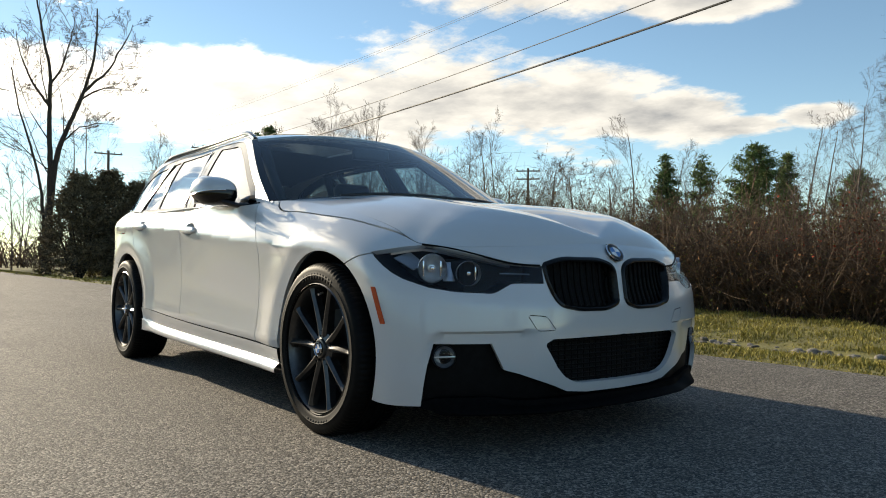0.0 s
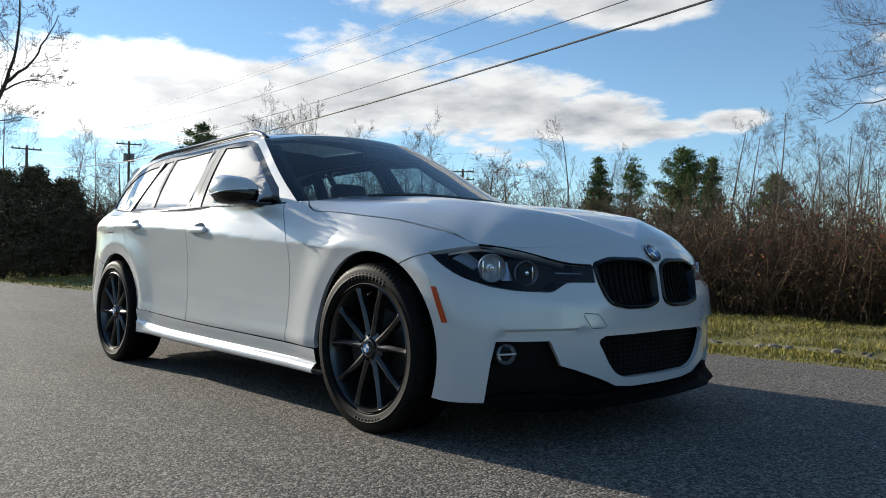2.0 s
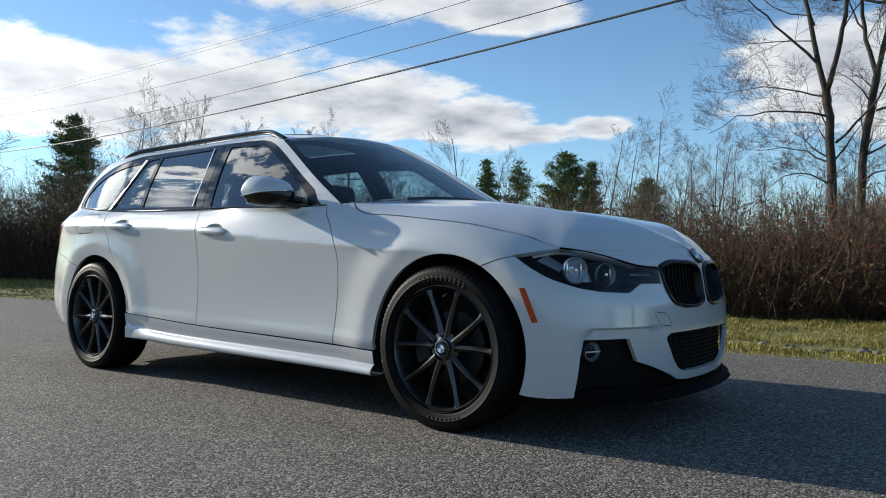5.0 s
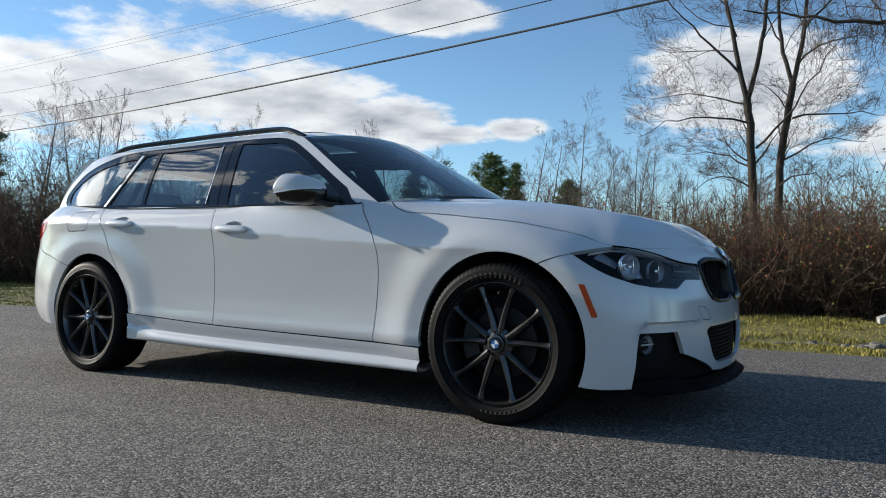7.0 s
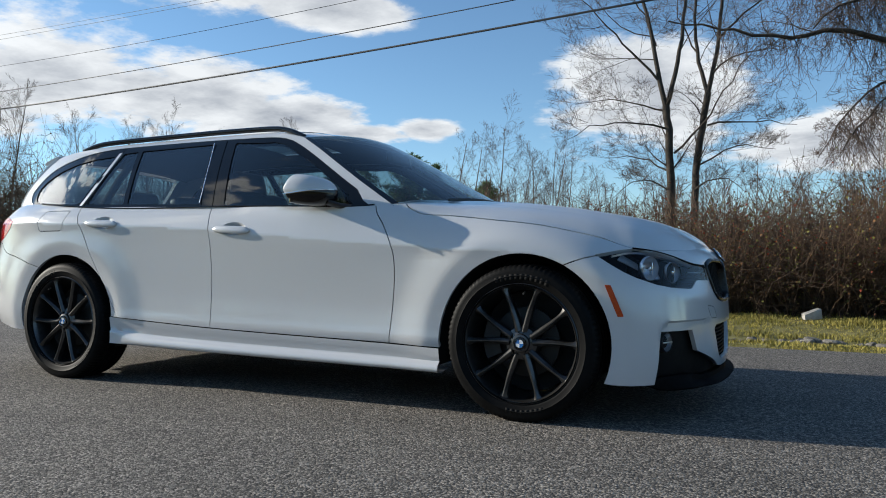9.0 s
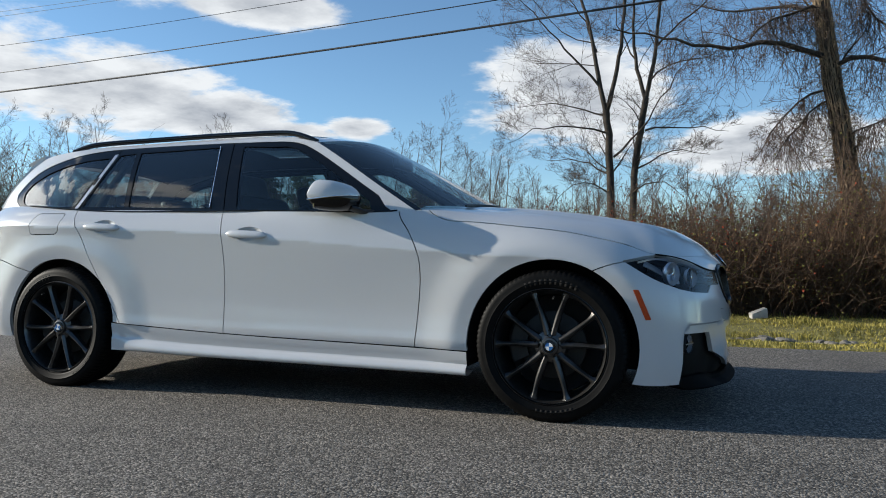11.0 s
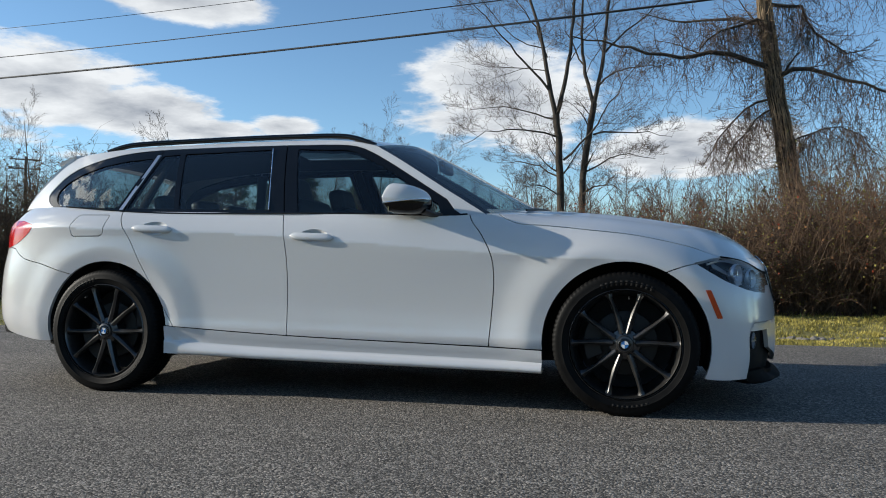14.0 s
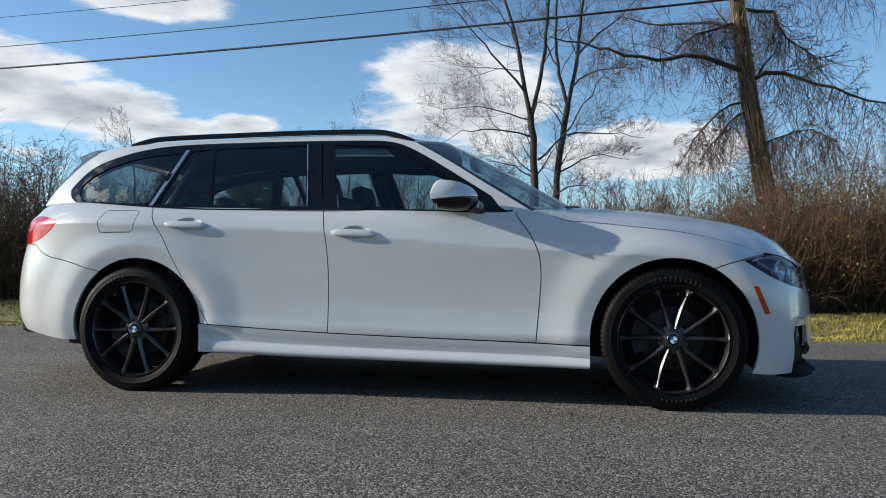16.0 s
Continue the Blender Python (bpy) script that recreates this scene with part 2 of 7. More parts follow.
def smooth(a, b, x):
    q = np.clip((np.asarray(x, float) - a) / (b - a), 0, 1)
    return q * q * (3 - 2 * q)


# plan outline of one half at the widest height, from the rear middle round to the nose
PLAN = np.array([(-2.44, 0.0), (-2.425, 0.32), (-2.36, 0.60), (-2.22, 0.765), (-1.98, 0.855), (-1.70, 0.893), (-1.405, 0.903), (-1.0, 0.896),
                 (-0.3, 0.892), (0.5, 0.89), (1.0, 0.896), (1.405, 0.905), (1.65, 0.895), (1.82, 0.868), (1.93, 0.815), (2.02, 0.72), (2.09, 0.58),
                 (2.145, 0.40), (2.175, 0.20), (2.185, 0.0)])
arc = np.concatenate([[0], np.cumsum(np.hypot(*np.diff(PLAN, axis=0).T))])
plan_curve = spline(arc, PLAN)
S_END = arc[-1]
s_table = np.linspace(0, S_END, 3000)
x_table = plan_curve(s_table)[:, 0]


def s_of(x):
    """Arc length along the plan outline at which it passes x."""
    return np.interp(x, x_table, s_table)


S_CORNER = s_of(1.93)
# three guide heights along the flank: foot, crease, top edge
foot_line = spline([0, 0.9, s_of(-1.9), s_of(-1.4), s_of(-0.9), s_of(0.9), s_of(1.4), s_of(1.8), S_CORNER, S_CORNER + 0.5, S_END],
                   [0.30, 0.30, 0.27, 0.30, 0.30, 0.28, 0.25, 0.18, 0.18, 0.18, 0.18])
crease_line = spline([0, s_of(-2.2), s_of(-1.9), s_of(-0.3), s_of(0.74), s_of(1.2), s_of(1.6), S_CORNER, S_CORNER + 0.45, S_END],
                     [0.90, 0.92, 0.917, 0.85, 0.765, 0.735, 0.70, 0.60, 0.555, 0.55])
top_line = spline([0, 0.75, s_of(-2.2), s_of(-1.9), s_of(-1.345), s_of(-0.36), s_of(0.3), s_of(0.62), s_of(0.80), s_of(1.0), s_of(1.25), s_of(1.55), s_of(1.75),
                   s_of(1.87), S_CORNER + 0.05, S_CORNER + 0.25, S_CORNER + 0.5, S_END - 0.2, S_END],
                  [1.03, 1.03, 1.035, 1.04, 0.998, 0.972, 0.955, 0.952, 0.962, 0.942, 0.908, 0.847, 0.790,
                   0.752, 0.737, 0.735, 0.743, 0.752, 0.756])

# inward offsets from foot (0) to crease (1) and from crease (1) to top (2), by station
LOW = (0.0, 0.08, 0.2, 0.38, 0.6, 0.82, 0.955, 1.0)
UP = (1.0, 1.2, 1.45, 1.7, 1.88, 2.0)
STATIONS = [
    (0.0, (0.03, 0.01, 0.0, 0.0, 0.01, 0.03, 0.04, 0.045), (0.045, 0.06, 0.08, 0.10, 0.12, 0.13)),
    (s_of(-2.2), (0.03, 0.01, 0.0, 0.0, 0.01, 0.03, 0.035, 0.04), (0.04, 0.05, 0.075, 0.10, 0.12, 0.14)),
    (s_of(-1.85), (0.02, 0.008, 0.0, 0.004, 0.008, 0.0085, 0.0065, 0.004), (0.004, 0.014, 0.036, 0.064, 0.092, 0.112)),
    (s_of(-1.2), (0.022, 0.004, 0.005, 0.008, 0.0080, 0.0055, 0.0018, 0.0), (0.0, 0.008, 0.022, 0.038, 0.05, 0.06)),
    (s_of(-0.2), (0.022, 0.003, 0.006, 0.012, 0.0115, 0.0070, 0.0022, 0.0), (0.0, 0.008, 0.020, 0.034, 0.046, 0.056)),
    (s_of(0.7), (0.022, 0.003, 0.007, 0.013, 0.0120, 0.0070, 0.0022, 0.0), (0.0, 0.006, 0.018, 0.036, 0.056, 0.074)),
    (s_of(0.95), (0.02, 0.003, 0.006, 0.012, 0.013, 0.011, 0.007, 0.002), (0.002, 0.008, 0.028, 0.066, 0.112, 0.165)),
    (s_of(1.4), (0.02, 0.004, 0.0, 0.0, 0.002, 0.002, 0.002, 0.002), (0.002, 0.010, 0.034, 0.076, 0.124, 0.172)),
    (s_of(1.75), (0.012, 0.006, 0.002, 0.0, 0.0, 0.004, 0.010, 0.014), (0.014, 0.026, 0.052, 0.092, 0.130, 0.160)),
    (S_CORNER, (0.008, 0.004, 0.0, 0.0, 0.002, 0.008, 0.014, 0.018), (0.018, 0.032, 0.056, 0.084, 0.106, 0.122)),
    (S_CORNER + 0.35, (0.016, 0.010, 0.004, 0.0, 0.0, 0.006, 0.012, 0.018), (0.018, 0.030, 0.046, 0.062, 0.080, 0.100)),
    (S_CORNER + 0.6, (0.02, 0.014, 0.006, 0.0, 0.0, 0.004, 0.010, 0.016), (0.016, 0.024, 0.034, 0.046, 0.068, 0.098)),
    (S_END, (0.02, 0.014, 0.006, 0.0, 0.0, 0.003, 0.008, 0.012), (0.012, 0.018, 0.026, 0.038, 0.060, 0.094)),
]
low_knots = spline([k[0] for k in STATIONS], np.array([k[1] for k in STATIONS]))
up_knots = spline([k[0] for k in STATIONS], np.array([k[2] for k in STATIONS]))
HUBS = ((1.405, 0.334), (-1.408, 0.334))
ARCH = 0.387


def hermite(knots, vals, q):
    """Piecewise cubic through vals (n, k) at the common knots, at q (n)."""
    knots = np.asarray(knots, float)
    k = len(knots)
    slope = np.gradient(vals, knots, axis=1)
    i = np.clip(np.searchsorted(knots, q) - 1, 0, k - 2)
    r = np.arange(len(q))
    h = knots[i + 1] - knots[i]
    f = np.clip((q - knots[i]) / h, 0, 1)
    a, b, c, d = vals[r, i], vals[r, i + 1], slope[r, i] * h, slope[r, i + 1] * h
    return (2 * f ** 3 - 3 * f ** 2 + 1) * a + (f ** 3 - 2 * f ** 2 + f) * c + (3 * f ** 2 - 2 * f ** 3) * b + (f ** 3 - f ** 2) * d


def flank(s, z, extra=0.0):
    """Points (x, width, z) of the body's side, front and rear at arc length s and height z; extra: metres outward."""
    s, z = np.atleast_1d(np.asarray(s, float)), np.atleast_1d(np.asarray(z, float))
    base = plan_curve(s)
    d = plan_curve(s + 0.004) - plan_curve(s - 0.004)
    d /= np.hypot(d[:, 0], d[:, 1])[:, None] + 1e-9
    n = np.stack([d[:, 1] * -1, d[:, 0]], 1)  # outward, as s runs from rear to front
    zb, zc, zt = foot_line(s), crease_line(s), top_line(s)
    t = np.where(z < zc, (z - zb) / (zc - zb), 1 + (z - zc) / (zt - zc))
    t = np.clip(t, 0, 2.0)
    off = np.where(t < 1, hermite(LOW, low_knots(s), t), hermite(UP, up_knots(s), t))
    for hx, hz in HUBS:
        r = np.hypot(base[:, 0] - hx, z - hz)
        off = off - 0.013 * (1 - smooth(0.45, 0.64, r)) * (1 - smooth(0.72, 0.90, z)) + 0.010 * np.clip((0.458 - r) / 0.072, 0, 1) * (1 - smooth(0.82, 0.90, z))
    shelf = 0.43 - 0.055 * (1 - smooth(5.045, 5.13, s)) ** 2
    off = off + 0.015 * (1 - smooth(0.0, 0.010, z - shelf)) * smooth(5.045, 5.075, s) * (1 - smooth(5.36, 5.50, s))
    off = off - extra
    p = base - n * off[:, None]
    return np.stack([p[:, 0], np.maximum(p[:, 1], 0), z], 1)


# the greenhouse's foot follows the flank's top edge towards the rear
rear_s = np.linspace(s_of(-2.33), s_of(-1.2), 60)
rear_top = flank(rear_s, top_line(rear_s))
rear_x = np.array([-2.26, -2.1, -1.95, -1.75, -1.5])
rear_w = np.interp(rear_x, rear_top[:, 0], rear_top[:, 1])
rear_z = np.interp(rear_x, rear_top[:, 0], rear_top[:, 2])
rear_w = rear_w + 0.40 * (rear_z - 0.97) + 0.36 * (rear_z - 0.97) ** 2
belt_w = spline(np.concatenate([rear_x, [-1.2, -0.3, 0.5, 0.8]]), np.concatenate([rear_w, [0.832, 0.836, 0.822, 0.80]]))


def cabin(x, z, extra=0.0):
    """Points (x, width, z) of the greenhouse's side."""
    x, z = np.atleast_1d(np.asarray(x, float)), np.atleast_1d(np.asarray(z, float))
    h = z - 0.97
    w = belt_w(x) - 0.40 * h - 0.36 * np.maximum(h, 0) ** 2 + extra
    w = w - 2.2 * np.maximum(z - 1.375, 0) ** 1.35
    return np.stack([x, w, z], 1)

# ---- mesh helpers ----
def link_mesh(name, bm, mat, parent=None, label="", smooth_all=True):
    me = bpy.data.meshes.new(name)
    if smooth_all:
        for fc in bm.faces:
            fc.smooth = True
    bm.to_mesh(me)
    bm.free()
    for m in mat if isinstance(mat, (list, tuple)) else (mat,):
        me.materials.append(m)
    ob = new(name, me)
    ob.parent = parent
    if label:
        ob["label"] = label
    return ob


def part(name, bm, mat, parent=None, label="", smooth_all=True):
    """One bmesh as one mesh object under a thing or a part."""
    return link_mesh(name, bm, mat, parent, label, smooth_all)


def thing(name, label, category, place=None, group="", kind=""):
    ob = new(name)
    ob.empty_display_size = 0.1
    if place is not None:
        ob.matrix_world = place
    return tagged(ob, label, category, group, kind)


def raw(name, verts, faces, mat, parent=None, label="", smooth_all=True):
    me = bpy.data.meshes.new(name)
    me.from_pydata([tuple(map(float, v)) for v in verts], [], [tuple(int(i) for i in fc) for fc in faces])
    if smooth_all:
        me.polygons.foreach_set("use_smooth", [True] * len(me.polygons))
    me.materials.append(mat)
    ob = new(name, me)
    ob.parent = parent
    if label:
        ob["label"] = label
    return ob


def sharpen(bm, degrees):
    lim = radians(degrees)
    for e in bm.edges:
        if len(e.link_faces) != 2 or e.calc_face_angle(0) > lim:
            e.smooth = False


def box(cx, cy, cz, sx, sy, sz, bevel=0.0, seg=2, m=None):
    bm = bmesh.new()
    bmesh.ops.create_cube(bm, size=1, matrix=Matrix.Translation((cx, cy, cz)) @ Matrix.Diagonal((sx, sy, sz, 1)))
    if bevel:
        bmesh.ops.bevel(bm, geom=bm.edges[:], offset=bevel, segments=seg, profile=0.6, affect="EDGES")
    if m is not None:
        bmesh.ops.transform(bm, matrix=m, verts=bm.verts[:])
    sharpen(bm, 50)
    return bm


def lathe(profile, steps=48, axis="y", closed=False):
    """Turns (radius, along) pairs round an axis."""
    bm = bmesh.new()
    rings = []
    for i in range(steps):
        a = 2 * math.pi * i / steps
        c, s = math.cos(a), math.sin(a)
        ring = []
        for r, h in profile:
            p = {"y": (r * c, h, r * s), "z": (r * c, r * s, h), "x": (h, r * c, r * s)}[axis]
            ring.append(bm.verts.new(p))
        rings.append(ring)
    n = len(profile)
    for i in range(steps):
        a, b = rings[i], rings[(i + 1) % steps]
        for k in range(n if closed else n - 1):
            q = (k + 1) % n
            bm.faces.new((a[k], a[q], b[q], b[k]))
    bmesh.ops.remove_doubles(bm, verts=bm.verts[:], dist=1e-6)
    bmesh.ops.recalc_face_normals(bm, faces=bm.faces[:])
    sharpen(bm, 38)
    return bm


def tube(points, radius, sides=8, cap=True, flat=1.0):
    """A pipe along points; radius: one number or one for each point."""
    bm = bmesh.new()
    pts = [Vector(p) for p in points]
    rad = [radius] * len(pts) if isinstance(radius, (int, float)) else list(radius)
    rings, up = [], Vector((0, 0, 1))
    for i, p in enumerate(pts):
        d = (pts[min(i + 1, len(pts) - 1)] - pts[max(i - 1, 0)]).normalized()
        a = d.cross(up)
        if a.length < 1e-3:
            a = d.cross(Vector((1, 0, 0)))
        a.normalize()
        b = a.cross(d)
        rings.append([bm.verts.new(p + (a * math.cos(2 * math.pi * k / sides) + b * math.sin(2 * math.pi * k / sides) * flat) * rad[i]) for k in range(sides)])
    for r, q in zip(rings, rings[1:]):
        for k in range(sides):
            bm.faces.new((r[k], r[(k + 1) % sides], q[(k + 1) % sides], q[k]))
    if cap:
        bm.faces.new(rings[0][::-1])
        bm.faces.new(rings[-1])
    bmesh.ops.recalc_face_normals(bm, faces=bm.faces[:])
    sharpen(bm, 60)
    return bm


def join(*bms):
    out = bmesh.new()
    for b in bms:
        me = bpy.data.meshes.new("tmp")
        b.to_mesh(me)
        b.free()
        out.from_mesh(me)
        bpy.data.meshes.remove(me)
    return out


def sweep_grid(fn, us, vs, wrap_u=False, flip=False):
    """A grid of fn(u, v) points."""
    bm = bmesh.new()
    rows = [[bm.verts.new(fn(u, v)) for v in vs] for u in us]
    for i in range(len(us) - 1):
        for k in range(len(vs) - 1):
            q = (rows[i][k], rows[i + 1][k], rows[i + 1][k + 1], rows[i][k + 1])
            bm.faces.new(q[::-1] if flip else q)
    return bm


def solid(bm, depth):
    """Gives an open sheet a thickness, inward against its normals."""
    bm.normal_update()
    bmesh.ops.solidify(bm, geom=bm.faces[:], thickness=depth)
    sharpen(bm, 50)
    return bm


def inside(poly, x, y):
    c = False
    j = len(poly) - 1
    for i in range(len(poly)):
        (xi, yi), (xj, yj) = poly[i], poly[j]
        if (yi > y) != (yj > y) and x < (xj - xi) * (y - yi) / (yj - yi) + xi:
            c = not c
        j = i
    return c


def rounded(poly, radius, seg=4):
    """A polygon with its corners rounded."""
    out = []
    n = len(poly)
    for i in range(n):
        p, a, b = Vector(poly[i]), Vector(poly[i - 1]), Vector(poly[(i + 1) % n])
        r = radius[i] if isinstance(radius, (list, tuple)) else radius
        da, db = (a - p), (b - p)
        r = min(r, da.length * 0.45, db.length * 0.45)
        if r < 1e-4:
            out.append(tuple(p))
            continue
        s, e = p + da.normalized() * r, p + db.normalized() * r
        for k in range(seg + 1):
            t = k / seg
            out.append(tuple(s * (1 - t) ** 2 + p * 2 * t * (1 - t) + e * t * t))
    return out


def curve2(points, steps=24):
    """A smooth open line through a few 2D points."""
    a = np.array(points, float)
    s = np.concatenate([[0], np.cumsum(np.hypot(*np.diff(a, axis=0).T))])
    return [tuple(p) for p in spline(s, a)(np.linspace(0, s[-1], steps))]


def near_line(line, x, y):
    best = 9.0
    for (ax, ay), (bx, by) in zip(line, line[1:]):
        dx, dy = bx - ax, by - ay
        t = max(0.0, min(1.0, ((x - ax) * dx + (y - ay) * dy) / (dx * dx + dy * dy + 1e-12)))
        best = min(best, math.hypot(x - ax - t * dx, y - ay - t * dy))
    return best


class Sheet:
    """A flat sheet in two parameters that is cut along lines, sorted into panels and then bent into form. It is kept in tiles, for speed."""

    def __init__(self, us, vs, columns=24):
        self.tiles = []
        self.cell = max(us[1] - us[0], vs[1] - vs[0])
        for i in range(0, len(us) - 1, columns):
            run = us[i:i + columns + 1]
            self.tiles.append((run[0], run[-1], sweep_grid(lambda u, v: (u, v, 0), run, vs)))

    def close_to(self, bm, pts):
        m = self.cell * 1.6
        x0, x1 = min(q[0] for q in pts) - m, max(q[0] for q in pts) + m
        y0, y1 = min(q[1] for q in pts) - m, max(q[1] for q in pts) + m
        out = set()
        for fc in bm.faces:
            c = fc.verts[0].co
            if x0 < c.x < x1 and y0 < c.y < y1:
                out.add(fc)
        return out

    def slit(self, bm, a, b, pool):
        lo = (min(a[0], b[0]) - 1e-5, min(a[1], b[1]) - 1e-5)
        hi = (max(a[0], b[0]) + 1e-5, max(a[1], b[1]) + 1e-5)
        faces = []
        for fc in pool:
            if not fc.is_valid:
                continue
            xs = [v.co.x for v in fc.verts]
            if min(xs) > hi[0] or max(xs) < lo[0]:
                continue
            ys = [v.co.y for v in fc.verts]
            if min(ys) > hi[1] or max(ys) < lo[1]:
                continue
            faces.append(fc)
        if not faces or math.hypot(b[0] - a[0], b[1] - a[1]) < 1e-6:
            return pool
        geom = set(faces)
        for fc in faces:
            geom.update(fc.edges)
            geom.update(fc.verts)
        res = bmesh.ops.bisect_plane(bm, geom=list(geom), dist=2e-5, plane_co=(a[0], a[1], 0), plane_no=(b[1] - a[1], a[0] - b[0], 0))
        pool.update(g for g in res["geom"] if isinstance(g, bmesh.types.BMFace))
        return pool

    def cut(self, line, closed=True):
        pts = list(line) + ([line[0]] if closed else [])
        for lo, hi, bm in self.tiles:
            for i in range(0, len(pts) - 1, 6):
                run = pts[i:i + 7]
                if max(q[0] for q in run) < lo or min(q[0] for q in run) > hi:
                    continue
                pool = self.close_to(bm, run)
                for a, b in zip(run, run[1:]):
                    pool = self.slit(bm, a, b, pool)

    def groove(self, line, width):
        """Cuts both edges of a narrow gap along a line."""
        n = len(line)
        for side in (-1, 1):
            off = []
            for i, p in enumerate(line):
                a, b = Vector(line[max(i - 1, 0)]), Vector(line[min(i + 1, n - 1)])
                d = (b - a).normalized()
                off.append((p[0] - d.y * side * width / 2, p[1] + d.x * side * width / 2))
            self.cut(off, False)

    def sort(self, rule):
        groups = {}
        for lo, hi, bm in self.tiles:
            for fc in bm.faces:
                c = fc.calc_center_median()
                k = rule(c.x, c.y)
                if k:
                    groups.setdefault(k, []).append([(round(v.co.x, 5), round(v.co.y, 5)) for v in fc.verts])
        return groups

    def bend(self, faces, form, depth=0.018, side=-1, lift=0.0, edge=True):
        """The faces as a panel of that form, with turned-in edges; side -1 is the car's right."""
        idx, polys = {}, []
        for fc in faces:
            ids = []
            for q in fc:
                k = idx.setdefault(q, len(idx))
                if not ids or ids[-1] != k:
                    ids.append(k)
            if ids[0] == ids[-1]:
                ids.pop()
            if len(ids) > 2:
                polys.append(ids)
        uv = np.array(list(idx.keys()))
        u, w = uv[:, 0], uv[:, 1]
        p = form(u, w, lift)
        e = 0.002
        du, dv = form(u + e, w, lift) - form(u - e, w, lift), form(u, w + e, lift) - form(u, w - e, lift)
        nrm = np.cross(dv, du)  # outward for parameters that run forward and up
        nrm /= np.linalg.norm(nrm, axis=1)[:, None] + 1e-12
        mid = np.array([0.0, 0.0, 0.55])
        if np.sum((p - mid) * nrm) < 0:
            nrm = -nrm
        bm = bmesh.new()
        out = [bm.verts.new((a[0], a[1] * side, a[2])) for a in p]
        inn, count = {}, {}
        for ids in polys:
            q = sum((Vector(p[i]) for i in ids), Vector()) / len(ids)
            nf = sum(((Vector(p[ids[i]]) - q).cross(Vector(p[ids[(i + 1) % len(ids)]]) - q) for i in range(len(ids))), Vector())
            good = nf.dot(Vector(nrm[ids[0]])) > 0
            for i in range(len(ids)):
                k = (min(ids[i], ids[(i + 1) % len(ids)]), max(ids[i], ids[(i + 1) % len(ids)]))
                count[k] = count.get(k, 0) + 1
            try:
                bm.faces.new([out[i] for i in (ids if good == (side > 0) else ids[::-1])])
            except ValueError:
                pass
        if edge:
            c = p.mean(axis=0)
            for (i, k), n in count.items():
                if n != 1:
                    continue
                for v in (i, k):
                    if v not in inn:
                        q = p[v] - nrm[v] * depth
                        inn[v] = bm.verts.new((q[0], q[1] * side, q[2]))
                try:
                    bm.faces.new((out[i], out[k], inn[k], inn[i]))
                except ValueError:
                    pass
        bmesh.ops.triangulate(bm, faces=[fc for fc in bm.faces if len(fc.verts) > 4])
        sharpen(bm, 45)
        return bm

# ---- the car ----
import functools

car = thing("station_wagon", "white station wagon with black alloy wheels and black grille, parked", "car")


@functools.lru_cache(maxsize=None)
def flank_one(s, z, extra=0.0):
    return tuple(flank([s], [z], extra)[0])


def flank_point(s, z, extra=0.0):
    return Vector(flank_one(float(s), float(z), float(extra)))


top_table, foot_table = top_line(s_table), foot_line(s_table)


def circle_s(hub, radius, steps=72):
    pts = [(hub[0] + radius * math.cos(2 * math.pi * i / steps), hub[1] + radius * math.sin(2 * math.pi * i / steps)) for i in range(steps)]
    return [(float(s_of(x)), z) for x, z in pts]


arches = [circle_s(h, ARCH) for h in HUBS]
line_front = curve2([(3.715, 0.96), (3.735, 0.915), (3.765, 0.878), (3.803, 0.819), (3.833, 0.753), (3.846, 0.67), (3.840, 0.515), (3.820, 0.29)], 26)
line_mid = curve2([(2.70, 0.99), (2.722, 0.90), (2.742, 0.771), (2.752, 0.60), (2.752, 0.45), (2.752, 0.31)], 14)
line_rear = curve2([(1.715, 1.02), (1.735, 0.96), (1.785, 0.88), (1.872, 0.724), (1.973, 0.542), (2.095, 0.36)], 22)
line_sill = curve2([(1.90, 0.380), (2.015, 0.372), (2.755, 0.333), (3.82, 0.304), (4.13, 0.294)], 24)
line_bumper = curve2([(4.60, 0.648), (4.664, 0.673), (4.73, 0.697), (4.80, 0.712)], 8)
line_rear_bumper = curve2([(0.0, 0.80), (0.5, 0.80), (0.86, 0.80), (0.94, 0.797), (1.0, 0.757), (1.15, 0.715), (1.38, 0.658), (1.45, 0.64)], 26)
line_gate = curve2([(0.60, 1.08), (0.60, 0.95), (0.60, 0.79)], 4)
HEADLIGHT = rounded([(4.785, 0.716), (4.90, 0.736), (5.005, 0.7425), (5.17, 0.722), (5.38, 0.676), (5.508, 0.668), (5.508, 0.604), (5.375, 0.605), (5.30, 0.569),
                     (5.155, 0.576), (5.06, 0.590), (4.95, 0.622), (4.875, 0.660)], [0.0, 0.03, 0.03, 0.05, 0.05, 0.004, 0.004, 0.02, 0.02, 0.03, 0.03, 0.04, 0.04])
KIDNEY = rounded([(5.516, 0.672), (5.60, 0.695), (5.79, 0.693), (5.860, 0.668), (5.861, 0.53), (5.80, 0.510), (5.66, 0.511), (5.565, 0.528), (5.528, 0.60)],
                 [0.012, 0.04, 0.04, 0.03, 0.02, 0.03, 0.03, 0.03, 0.03])
INTAKE = rounded([(5.498, 0.384), (5.525, 0.405), (6.2, 0.411), (6.2, 0.234), (5.66, 0.238), (5.60, 0.256), (5.555, 0.295)], [0.012, 0.02, 0, 0, 0.03, 0.03, 0.03])
RECESS = [(5.078, 0.396), (5.29, 0.395), (5.338, 0.302), (5.40, 0.285), (5.53, 0.240), (5.60, 0.212), (5.70, 0.202), (6.2, 0.198), (6.2, 0.10), (5.025, 0.10), (5.037, 0.188), (5.058, 0.32)]
